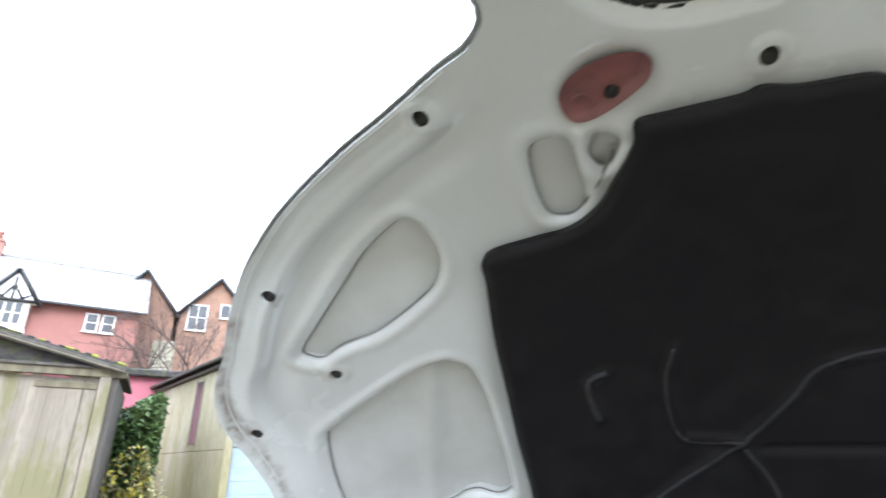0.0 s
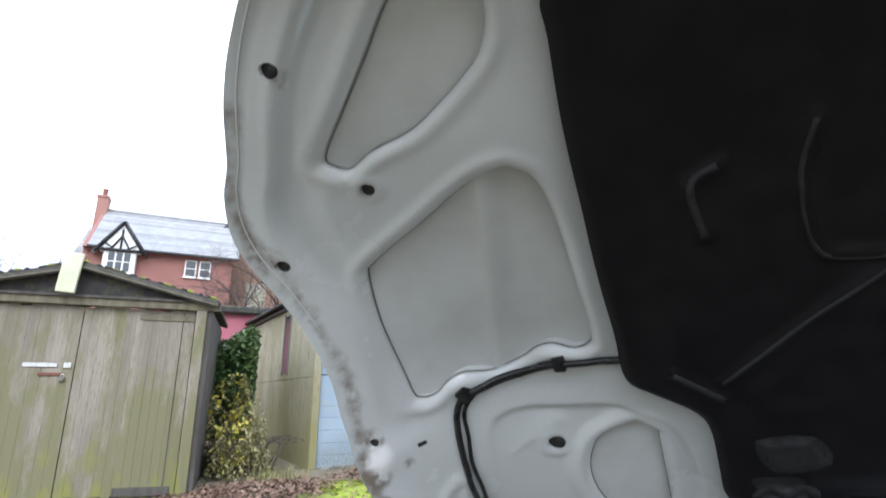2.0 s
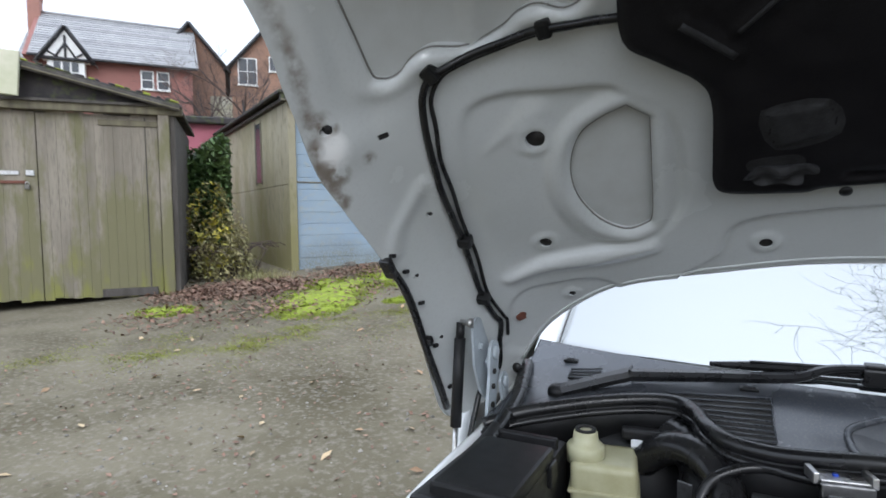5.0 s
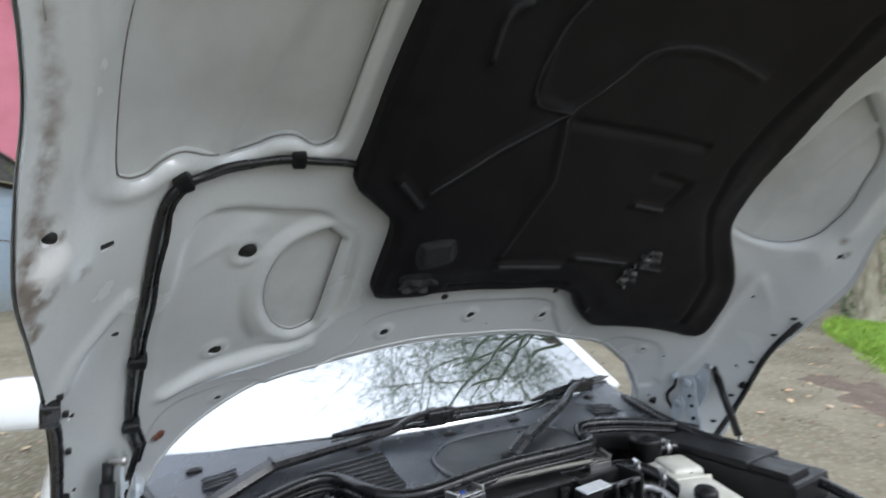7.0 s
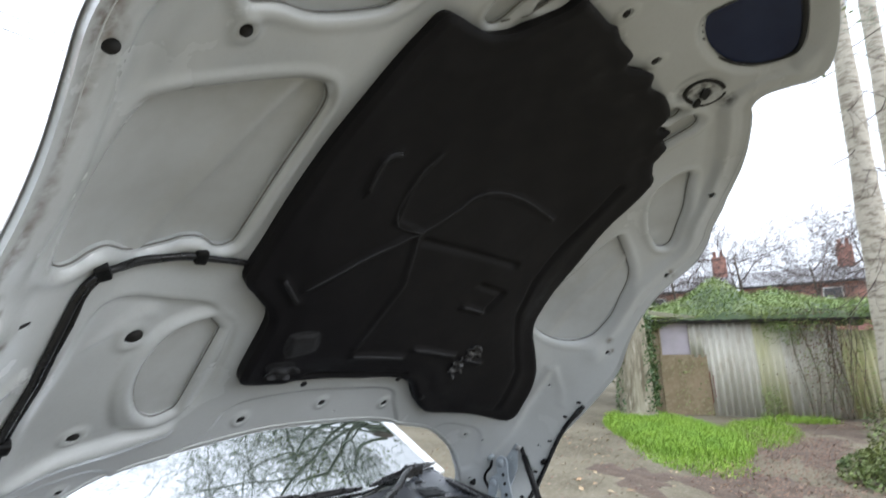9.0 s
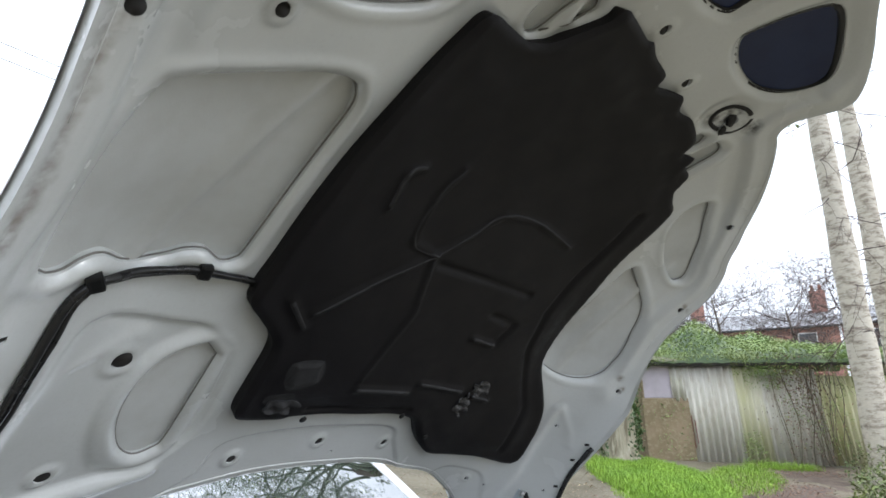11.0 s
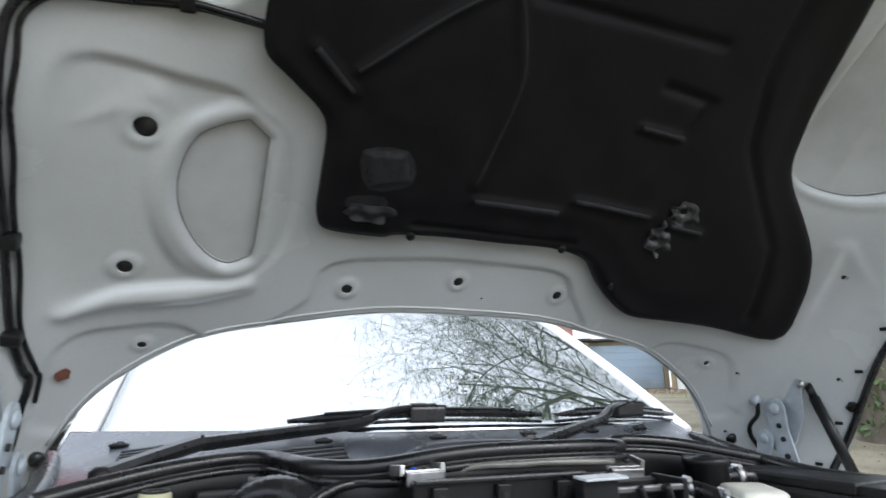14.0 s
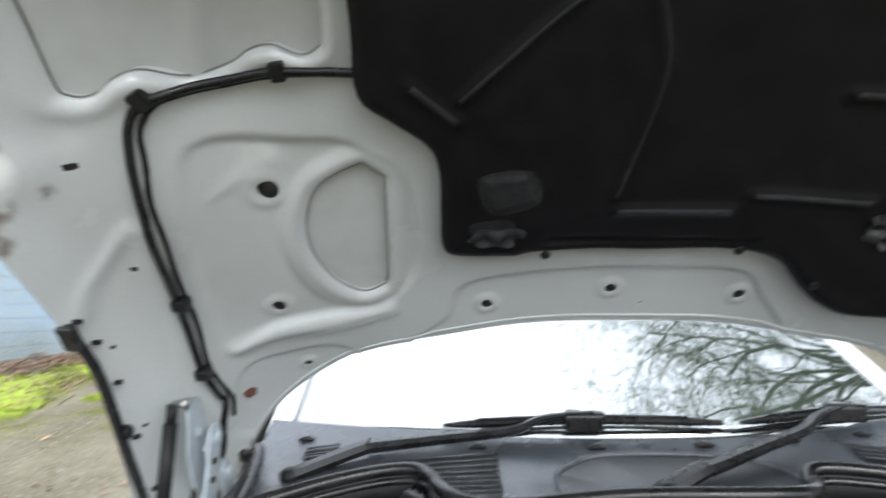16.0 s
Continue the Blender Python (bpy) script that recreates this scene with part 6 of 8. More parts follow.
# ---- cement garages with pale blue doors, one behind the other
def cement_garage(name, label, bx, by, turn, W2, H2, L2):
    g = thing(name, label, "garage")
    g.matrix_basis = pose(bx, by, float(gz(bx, by)) - 0.03, 0, 0, turn)
    bays = 6
    for k in range(bays):
        y0, y1 = 0.06 + L2 * k / bays, 0.06 + L2 * (k + 1) / bays
        for z0, z1 in ((0, 1.38), (1.388, H2 - 0.03)):
            part("cement_panel", box((0.05, y1 - y0 - 0.006, z1 - z0), (0.0, (y0 + y1) / 2, (z0 + z1) / 2), 0.003, None, 1), g, mat=M_ASB)
    slit = part("side_light", box((0.03, 0.34, 1.05), (-0.018, 1.65, 2.02), 0.004, None, 1), g, "narrow grimy side light", M_PANE)
    for yy in (1.46, 1.84):
        part("light_frame", box((0.05, 0.035, 1.12), (-0.02, yy, 2.02), 0.004, None, 1), slit, mat=M_BEAM)
    part("far_side", box((0.06, L2, H2 - 0.1), (W2, L2 / 2, H2 / 2 - 0.05), 0.004, None, 1), g, "stained cement side", M_ASB)
    part("back_wall", box((W2, 0.06, H2 - 0.1), (W2 / 2, L2, H2 / 2 - 0.05), 0.004, None, 1), g, "stained cement back", M_ASB)
    for x in (0.03, W2 - 0.03):
        part("door_post", box((0.12, 0.12, H2), (x, 0, H2 / 2), 0.01, None, 1), g, "greenish timber door post", M_ASB)
    bd = part("door", box((W2 - 0.17, 0.03, H2 - 0.12), (W2 / 2, 0.05, H2 / 2 - 0.05), 0.004, None, 1), g, "faded pale blue boarded door", M_BLUEDOOR)
    rows_ = 14
    for k in range(rows_):
        part("door_slat", box((W2 - 0.18, 0.014, (H2 - 0.14) / rows_ - 0.003), (W2 / 2, 0.03 + rs.uniform(-0.001, 0.001), 0.04 + (H2 - 0.14) * (k + 0.5) / rows_), 0.0025, None, 1), bd, mat=M_BLUEDOOR)
    board("door_rail", bd, (W2 - 0.18, 0.014, 0.022), (W2 / 2, 0.018, 1.42), M_BEAM)
    part("fascia", prism([(-0.16, H2 - 0.05), (W2 + 0.16, H2 - 0.05), (W2 + 0.16, H2 + 0.06), (W2 / 2, H2 + 0.46), (-0.16, H2 + 0.06)], 0.06, Matrix.Translation((0, -0.16, 0))), g, "black felted gable fascia", M_FELT)
    part("fascia_strip", box((W2 + 0.32, 0.02, 0.03), (W2 / 2, -0.175, H2 - 0.045), 0.004, None, 1), g, "grey timber strip", M_BEAM)
    for s in (1, -1):
        dx = W2 / 2 + 0.2
        ang = math.degrees(math.atan2(0.42, dx))
        part("roof", box((math.hypot(dx, 0.42), L2 + 0.3, 0.05), (W2 / 2 + s * dx / 2, L2 / 2 - 0.05, H2 + 0.28), 0.01, (0, s * ang, 0), 1), g, "black felt roof", M_FELT)
    part("eave", box((0.07, L2 + 0.2, 0.06), (-0.06, L2 / 2, H2 + 0.0), 0.008, None, 1), g, "dark eave", M_DARKTIMBER)
    return g


stain_or_glint(M_BLUEDOOR, [(0.3 + 0.35 * k, 0.03, 0.05 + 0.12 * math.sin(2.3 * k) ** 2, 0.42 + 0.14 * math.sin(1.7 * k)) for k in range(9)], (0.19, 0.20, 0.165), 0.3, 0.7)
cement_garage("blue_door_garage", "stained cement panel garage with a faded blue door", -6.2, 5.68, 60.0, 3.3, 2.68, 4.7)
cement_garage("cement_garage", "yellow-stained cement garage with a grey-blue door behind the first", -3.3, 10.1, 62, 3.0, 2.5, 3.0)

# ---- next garages along the lane behind the car
for cx, cy, rz, mt, lab, dm in ((1.2, 9.6, 4, M_ASB, "cement garage with a grey-blue door and felt roof", M_BLUEDOOR),):
    g = thing("lock_up_garage", lab, "garage", (cx, cy, float(gz(cx, cy))), rz, group="lock-up garages")
    part("side_wall", box((0.1, 4.5, 2.3), (-1.35, 2.3, 1.15), 0.01, None, 1), g, mat=mt)
    part("side_wall", box((0.1, 4.5, 2.3), (1.35, 2.3, 1.15), 0.01, None, 1), g, mat=mt)
    d = part("door", box((2.6, 0.05, 2.15), (0, 0.05, 1.08), 0.008, None, 1), g, "grey-blue panelled door", dm)
    for k in range(8):
        part("door_slat", box((2.5, 0.016, 0.25), (0, 0.02, 0.16 + 0.265 * k), 0.004, None, 1), d, mat=dm)
    part("roof", box((3.0, 4.9, 0.1), (0, 2.3, 2.36), 0.02, (-2, 0, 0), 1), g, "black felt roof", M_FELT)
    part("fascia", box((2.95, 0.06, 0.18), (0, -0.08, 2.28), 0.01, None, 1), g, mat=M_FELT)


# ---- houses
def roof_plane(name, parent, a, b, c, d, mat, rows=16, label="", proud=0.02):
    """Courses of slates as laid strips from eave (a, b) to ridge (d, c)."""
    a, b, c, d = map(Vector, (a, b, c, d))
    r = part(name, mesh_of(name, [a, b, c, d], [(0, 1, 2, 3)], mat, False), parent, label)
    nrm = (b - a).cross(d - a).normalized()
    for k in range(rows):
        t0, t1 = k / rows, (k + 1.15) / rows
        p = [a.lerp(d, t0) + nrm * proud * 1.6, b.lerp(c, t0) + nrm * proud * 1.6, b.lerp(c, min(1, t1)) + nrm * proud * 0.3, a.lerp(d, min(1, t1)) + nrm * proud * 0.3]
        q = [a.lerp(d, t0), b.lerp(c, t0)]
        part("slate_course", mesh_of("slate_course", p + q, [(0, 1, 2, 3), (4, 5, 1, 0)], mat, False), r)
    return r


def face_to(eye_az, dist, z=0.0):
    """A pose that stands at a bearing from the car and looks back at it; local x runs to the right of the picture, y away."""
    x, y = -0.25 + dist * math.sin(radians(eye_az)), -0.9 + dist * math.cos(radians(eye_az))
    return pose(x, y, z, 0, 0, -eye_az)


D1 = 32.0
red = thing("red_house", "red rendered house with slate roof and mock-Tudor gable", "house")
red.matrix_basis = face_to(-56.0, D1, 0.6) @ pose(0, 0, 0, 0, 0, -3)
eye_z = 1.3 - 0.6
e1, r1 = 8.45, 11.45
xl, xr = -4.02, 2.85
part("front_wall", box((xr - xl, 0.3, e1), ((xl + xr) / 2, 0.15, e1 / 2), 0.02, None, 1), red, "red rendered wall", M_RENDER)
part("side_wall", box((0.3, 7.0, e1), (xl - 0.15, 3.5, e1 / 2), 0.02, None, 1), red, "red rendered wall", M_RENDER)
roof_plane("roof", red, (xl - 0.1, -0.35, e1 - 0.05), (xr + 0.3, -0.35, e1 - 0.05), (xr + 0.3, 3.4, r1), (xl - 0.1, 3.4, r1), M_SLATE, 18, "grey slate roof")
part("gable_end", prism([(-0.35, e1 - 0.1), (3.4, r1 - 0.05), (7.1, e1 - 0.1)], 0.3, Matrix.Translation((xl, 0, 0)) @ pose(0, 0, 0, 0, 0, 90)), red, "red rendered gable end", M_RENDER)
part("gutter", box((xr - xl + 0.4, 0.12, 0.12), ((xl + xr) / 2 + 0.1, -0.42, e1 - 0.08), 0.02, None, 1), red, "black gutter", M_DARKWOOD)
bar("ridge", [(xl - 0.1, 3.4, r1 + 0.03), (xr + 0.3, 3.4, r1 + 0.03)], 0.09, M_SLATE, red, "ridge tiles")
ch = part("chimney", box((0.55, 0.8, 2.2), (xl - 0.34, 3.4, r1 - 0.35), 0.03, None, 1), red, "red brick chimney", M_TERRA)
part("chimney_cap", box((0.62, 0.92, 0.14), (xl - 0.34, 3.4, r1 + 0.72), 0.02, None, 1), ch, mat=M_TERRA)
part("chimney_pot", lathe([(0.14, 0), (0.12, 0.4), (0.15, 0.42), (0.15, 0.5), (0.1, 0.5)], 12, (xl - 0.34, 3.4, r1 + 0.78)), ch, "clay pot", M_TERRA, smooth=True)
# lower rear wing
part("rear_wing_wall", box((1.75, 3.0, e1 - 0.4), (xl - 0.75, 6.0, (e1 - 0.4) / 2), 0.02, None, 1), red, "red rendered wall", M_RENDER)
roof_plane("rear_wing_roof", red, (xl - 1.75, 4.2, e1 - 0.1), (xl + 0.6, 4.2, e1 - 0.1), (xl + 0.6, 6.2, r1 - 0.3), (xl - 1.25, 6.2, r1 - 0.3), M_SLATE, 10, "grey slate roof of the rear wing")
part("rear_pot", lathe([(0.16, 0), (0.14, 0.4), (0.18, 0.45), (0.18, 0.6)], 12, (xl - 1.0, 6.2, r1 - 0.3)), red, "clay chimney pot", M_TERRA, smooth=True)
# bay with a half-timbered gable
gx0 = -2.6
bay = part("bay_window", box((1.5, 0.5, 1.4), (gx0, -0.2, e1 - 0.80), 0.03, None, 1), red, "white bay window", M_WHITE)
for k in (-0.36, 0.0, 0.36):
    for j in (0, 1):
        part("pane", box((0.27, 0.03, 0.45), (gx0 + k, -0.46, e1 - 1.05 + 0.52 * j), 0.0), bay, mat=M_PANE)
part("bay_skirt", box((1.6, 0.55, 0.25), (gx0, -0.2, e1 - 1.6), 0.03, None, 1), bay, mat=M_WHITE)
gab = part("tudor_gable", prism([(gx0 - 0.95, e1 - 0.25), (gx0, e1 + 1.2), (gx0 + 0.95, e1 - 0.25)], 1.6, Matrix.Translation((0, -0.5, 0))), red, "black and white timbered gable", M_WHITE)
for x0, z0, x1, z1, w in ((-1.15, -0.35, 0.0, 1.32, 0.13), (1.15, -0.35, 0.0, 1.32, 0.13), (-1.0, -0.2, 1.0, -0.2, 0.10), (-0.45, -0.2, 0.0, 0.55, 0.06), (0.45, -0.2, 0.0, 0.55, 0.06), (0, -0.2, 0, 0.9, 0.06), (-0.7, 0.1, -0.2, -0.2, 0.05), (0.7, 0.1, 0.2, -0.2, 0.05)):
    bar("timber", [(gx0 + x0, -0.54, e1 + z0), (gx0 + x1, -0.54, e1 + z1)], w * 0.8, M_DARKWOOD, gab, seg=4)
for s in (1, -1):
    roof_plane("gable_roof", red, (gx0 + s * 1.25, -0.7, e1 - 0.45), (gx0 + s * 1.25, 1.4, e1 - 0.3), (gx0, 2.2, e1 + 1.32), (gx0, -0.7, e1 + 1.32), M_SLATE, 6, "slate gable roof")
for x in (0.76, 1.48):
    window(red, x, e1 - 0.75, 0.5, 0.85, 0.0, (0, 1))

D2 = 35.0
bh = thing("brick_house", "orange-brown brick house with two steep gables", "house")
bh.matrix_basis = face_to(-44.5, D2, 0.6)
ez = 1.25 - 0.6
for gx1, half, apex_el, eave_el in ((-4.0, 1.85, 0.3165, 0.248), (0.12, 2.0, 0.3165, 0.250)):
    ap, ev = apex_el * D2 + ez, eave_el * D2 + ez
    part("gable_wall", prism([(gx1 - half, 0), (gx1 - half, ev), (gx1, ap), (gx1 + half, ev), (gx1 + half, 0)], 6.0), bh, "brick gable wall", M_BRICK)
    for s in (1, -1):
        roof_plane("roof", bh, (gx1 + s * (half + 0.3), -0.25, ev - 0.2), (gx1 + s * (half + 0.3), 6.2, ev - 0.2), (gx1, 6.2, ap + 0.1), (gx1, -0.25, ap + 0.1), M_SLATE, 10, "slate roof")
        bar("barge_board", [(gx1 + s * (half + 0.3), -0.3, ev - 0.2), (gx1, -0.3, ap + 0.1)], 0.1, M_DARKWOOD, bh, "dark barge board", seg=4)
window(bh, -0.9, 0.248 * D2 + ez, 1.0, 1.5, 0.0, (1, 1))
window(bh, 0.86, 0.263 * D2 + ez, 1.0, 0.8, 0.0, (1, 0))
# flat grey box on the wall stands in for a lower slate roof
part("bare_patch", box((1.2, 0.05, 2.4), (-2.4, -0.03, 0.17 * D2 + ez), 0.02, None, 1), bh, "flat grey patch in place of a lower slate roof", M_CONC)
part("chimney", box((0.6, 0.9, 2.4), (2.2, 3, 0.300 * D2 + ez - 0.3), 0.03, None, 1), bh, "brick chimney", M_TERRA)
for k in range(3):
    bar("gutter_pipe", [(-1.2 + 2.0 * k, -0.08, 0.3), (-1.2 + 2.0 * k, -0.08, 7.6)], 0.06, M_DARKWOOD, bh, "black downpipe", seg=6)

# pink lean-to behind the hedge, and the pink and brick backs behind the garages
for az, dist, w, top, mat, lab in ((-49.0, 13.5, 4.2, 0.163 * 13.5 + 1.25, M_PINK, "low pink rendered outbuilding with a felt roof"), (6.5, 24.0, 5.0, 0.19 * 24 + 1.26, M_BRICK, "brick outbuilding with a dark roof"), (29.6, 33.0, 4.6, 5.4, M_TERRA, "red-brown brick building up the lane"), (-26.3, 24.0, 5.0, 0.40 * 24, M_BRICK, "brick house back with a mossy roof")):
    b = thing("outbuilding", lab, "building")
    b.matrix_basis = face_to(az, dist, 0.3)
    part("wall", box((w, 3.0, top), (0, 1.5, top / 2 - 0.3), 0.02, None, 1), b, "rendered wall" if mat is M_PINK else "brick wall", mat)
    part("roof", box((w + 0.3, 3.4, 0.16), (0, 1.5, top - 0.22), 0.03, (4, 0, 0), 1), b, "dark felt roof", M_FELT)
    if az < -20 and mat is M_BRICK:
        part("side_gable", prism([(-w / 2 - 2.6, -0.3), (-w / 2, -0.3), (-w / 2, top - 0.4), (-w / 2 - 2.6, top - 3.0)], 2.6, Matrix.Translation((0, 0.2, 0))), b, "brick lean-to wall", mat)
        roof_plane("roof", b, (-w / 2 - 2.8, -0.1, top - 3.15), (-w / 2 + 0.1, -0.1, top - 0.25), (-w / 2 + 0.1, 3.0, top - 0.25), (-w / 2 - 2.8, 3.0, top - 3.15), M_SLATE, 6, "slate lean-to roof")
    window(b, w * 0.2, top - 1.4, 0.8, 0.9, 0.0, (1, 0))

# pink gabled house end behind the garages
ph = thing("pink_house", "pink-red rendered house end with a steep gable", "house")
ph.matrix_basis = face_to(-14.0, 21.0, 0.3)
part("gable_wall", prism([(-3.8, -0.3), (3.8, -0.3), (3.8, 6.4), (0.0, 13.0), (-3.8, 6.4)], 0.3, Matrix.Translation((0, 0.1, 0))), ph, "pink-red rendered gable", M_PINK)
for s in (1, -1):
    a_, b_ = (s * 4.05, 6.0), (0.0, 13.25)
    roof_plane("roof", ph, (a_[0], -0.15, a_[1]), (b_[0], -0.15, b_[1]), (b_[0], 6.0, b_[1]), (a_[0], 6.0, a_[1]), M_SLATE, 6, "grey slate roof")
window(ph, 1.2, 3.6, 1.0, 1.3, 0.0, (1, 0))

# ---- right-hand side: corrugated shed under ivy
S0, S1 = Vector((12.3, 3.36, 0)), Vector((15.35, -1.04, 0))
along = (S1 - S0).normalized()
shed_rz = math.degrees(math.atan2(along.y, along.x))
shed = thing("corrugated_shed", "tumbledown corrugated iron shed smothered in ivy", "shed")
shed.matrix_basis = pose(S0.x, S0.y, float(gz(S0.x, S0.y)) - 0.12, 0, 0, shed_rz)


def corrugated(name, parent, x0, x1, z0, z1, y, mat, label, pitch=0.15, deep=0.040):
    n = int((x1 - x0) / pitch * 10)
    xs = np.linspace(x0, x1, n + 1)
    verts, faces = [], []
    for z in (z0, z1):
        for x in xs:
            verts.append((x, y + deep * math.sin(2 * math.pi * x / pitch), z + rs.uniform(-0.004, 0.004)))
    faces = [(i, i + 1, n + 2 + i, n + 1 + i) for i in range(n)]
    ob = part(name, mesh_of(name, verts, faces, mat), parent, label)
    so = ob.modifiers.new("thickness", "SOLIDIFY")
    so.thickness = 0.004
    return ob


part("board_wall", box((1.05, 0.05, 1.44), (0.42, 0.0, 0.70), 0.01, None, 1), shed, "rotting brown board", M_BROWNB)
part("mauve_panel", box((0.66, 0.04, 0.72), (0.30, 0.03, 1.78), 0.01, None, 1), shed, "mauve-grey board", M_MAUVE)
corrugated("sheet", shed, 0.60, 1.02, 1.36, 2.12, -0.03, M_CORR, "pale corrugated sheet")
corrugated("sheet", shed, 0.92, 2.02, 0.0, 2.12, -0.05, M_CORR, "pale corrugated sheet")
corrugated("sheet", shed, 2.0, 2.62, 0.0, 2.1, -0.02, M_CORRG, "green stained corrugated sheet")
corrugated("sheet", shed, 2.6, 3.9, 0.0, 2.05, 0.02, M_CORR, "pale corrugated sheet")
corrugated("sheet", shed, 3.85, 6.2, 0.0, 1.9, -0.03, M_CORRG, "green stained corrugated sheet")
for k in range(3):
    part("rust_run", box((0.02, 0.006, 0.5), (0.93 + 0.064 * (k % 2), -0.085, 0.6 + 0.1 * k), 0.002, None, 1), shed, mat=M_RUST)
part("gutter_edge", box((6.3, 0.1, 0.07), (3.2, -0.14, 2.16), 0.012, None, 1), shed, "grey roof edge", M_FELT)
part("roof", box((6.6, 3.4, 0.07), (3.2, 1.45, 2.42), 0.01, (9, 0, 0), 1), shed, "mossy felt roof", M_FELT)
part("roof_moss", box((1.5, 2.6, 0.06), (0.5, 1.2, 2.47), 0.02, (9, 0, 0), 1), shed, "moss on the roof", M_SHRUB)
part("verge_board", box((1.05, 0.03, 0.10), (0.25, -0.16, 2.30), 0.006, (0, 9, 0), 1), shed, "pale grey verge board", M_CONC)
part("back_boards", box((6.2, 0.05, 2.1), (3.1, 3.0, 1.05), 0.01, None, 1), shed, mat=M_BROWNB)
part("side_board", box((0.05, 3.0, 2.1), (-0.05, 1.5, 1.05), 0.01, None, 1), shed, mat=M_BROWNB)


def cloud(n, at, size, turn=0.0):
    """Random places in a box about a point, in the thing's own frame."""
    p = rs.uniform(-1, 1, (n, 3)) * np.asarray(size) / 2
    return np.asarray(at) + p


def roof_bulk(x, y):
    """How high the ivy heaps up over the shed roof."""
    return 2.26 + 0.16 * np.maximum(y, 0) + 0.16 + 0.13 * np.sin(1.9 * x + 0.7) * np.sin(1.4 * y + x) + 0.07 * np.sin(5.3 * x + 2 * y) + 0.72 * np.exp(-((x - 1.75) / 0.55) ** 2 - ((y - 1.0) / 0.9) ** 2) - 0.35 * np.exp(-((x + 0.1) / 0.55) ** 2) + 0.22 * np.exp(-((x - 3.6) / 0.7) ** 2)


xs_, ys_ = np.linspace(-0.2, 6.4, 56), np.linspace(-0.28, 3.0, 26)
bx_, by_ = np.meshgrid(xs_, ys_)
edge_ = np.minimum(1, np.minimum(by_ + 0.28, 3.0 - by_) / 0.35) * 1.0
bulk = np.stack([bx_, by_, 2.18 + (roof_bulk(bx_, by_) - 2.26) * edge_ + 0.02 * np.sin(17 * bx_) * np.sin(19 * by_)], -1).reshape(-1, 3)
part("ivy_bulk", mesh_of("ivy_bulk", bulk, [(r * 56 + c, r * 56 + c + 1, (r + 1) * 56 + c + 1, (r + 1) * 56 + c) for r in range(25) for c in range(55)], M_IVY), shed, "tangled ivy stems under the leaves")
ivy_places = []
for (x0, x1, y0, y1, z0, z1, n) in ((-0.2, 6.4, -0.3, 3.0, 2.42, 2.80, 27000), (1.9, 6.3, -0.34, 0.0, 1.9, 2.55, 3200), (2.2, 3.0, -0.25, 0.0, 1.6, 2.2, 500), (2.9, 4.4, -0.24, 0.0, 0.2, 2.1, 900), (-0.5, -0.1, -0.2, 0.4, 0.5, 2.3, 420), (4.1, 6.2, -0.25, 0.0, 1.4, 2.2, 900), (0.1, 0.9, -0.12, 0.0, 0.1, 1.3, 150), (1.95, 2.4, -0.2, -0.05, 0.0, 0.7, 260)):
    p = np.stack([rs.uniform(x0, x1, n), rs.uniform(y0, y1, n), rs.uniform(z0, z1, n)], 1)
    if z0 > 2.3:
        p[:, 2] = 2.23 + (roof_bulk(p[:, 0], p[:, 1]) - 2.26) * np.minimum(1, np.minimum(p[:, 1] + 0.4, 3.1 - p[:, 1]) / 0.4) + rs.normal(0.02, 0.05, n)
    elif z1 > 1.5:
        p = p[rs.uniform(0, 1, n) < 0.35 + 0.65 * (np.sin(3.1 * p[:, 0] + 2.5 * p[:, 2]) > -0.2)]
    ivy_places.append(p)
ivy_places = np.concatenate(ivy_places)
flakes("ivy", ivy_places, rs.uniform(0.016, 0.038, len(ivy_places)), M_ROOFIVY, "green ivy over the shed", "ivy", 0.7, 0.3, parent=shed)
dry = np.stack([rs.normal(3.45, 0.38, 1700), rs.uniform(-0.3, 0.0, 1700), rs.uniform(0.0, 1, 1700) ** 0.6 * 2.35], 1)
flakes("dead_creeper", dry, rs.uniform(0.012, 0.035, 1700), M_LEAF_DEAD, "brown dead creeper", "creeper", 0.9, 0.8, parent=shed)
for k in range(14):
    x = rs.uniform(2.8, 4.2)
    bar("creeper_stem", spline([(x + 0.1 * math.sin(k + j), -0.12 - 0.05 * math.sin(2 * k + j), 2.3 - 0.46 * j) for j in range(6)], 3), rs.uniform(0.006, 0.014), M_BEAM, shed, seg=5)
flakes("dark_ivy", cloud(700, (-0.38, -0.1, 1.3), (0.35, 0.4, 2.0)), rs.uniform(0.04, 0.08, 700), M_IVY, "dark ivy", "ivy", 0.9, 0.5, parent=shed)


# the whole shed leans
for ob in shed.children:
    for vert in ob.data.vertices:
        vert.co.x -= (0.03 + 0.008 * max(0.0, vert.co.x)) * vert.co.z


def world_flakes(name, places, lo, hi, mat, label, category, flat=0.8, droop=0.2):
    return flakes(name, places, rs.uniform(lo, hi, len(places)), mat, label, category, flat, droop)


def bush(n, cx, cy, rx, ry, h, zbase=0.0):
    """Leaf places over an uneven rounded bush."""
    u, a = rs.uniform(0, 1, n), rs.uniform(0, 2 * math.pi, n)
    zz = rs.uniform(0, 1, n) ** 0.8
    rad = np.sqrt(np.clip(1 - zz**2.2, 0.03, 1)) * (0.72 + 0.28 * np.sin(5 * a + 7 * zz) * np.sin(3 * a + 1)) * (1 - 0.35 * u**3)
    x, y = cx + rx * rad * np.cos(a), cy + ry * rad * np.sin(a)
    return np.stack([x, y, gz(x, y) + zbase + zz * h * (0.85 + 0.3 * np.sin(3 * a + 2))], 1)


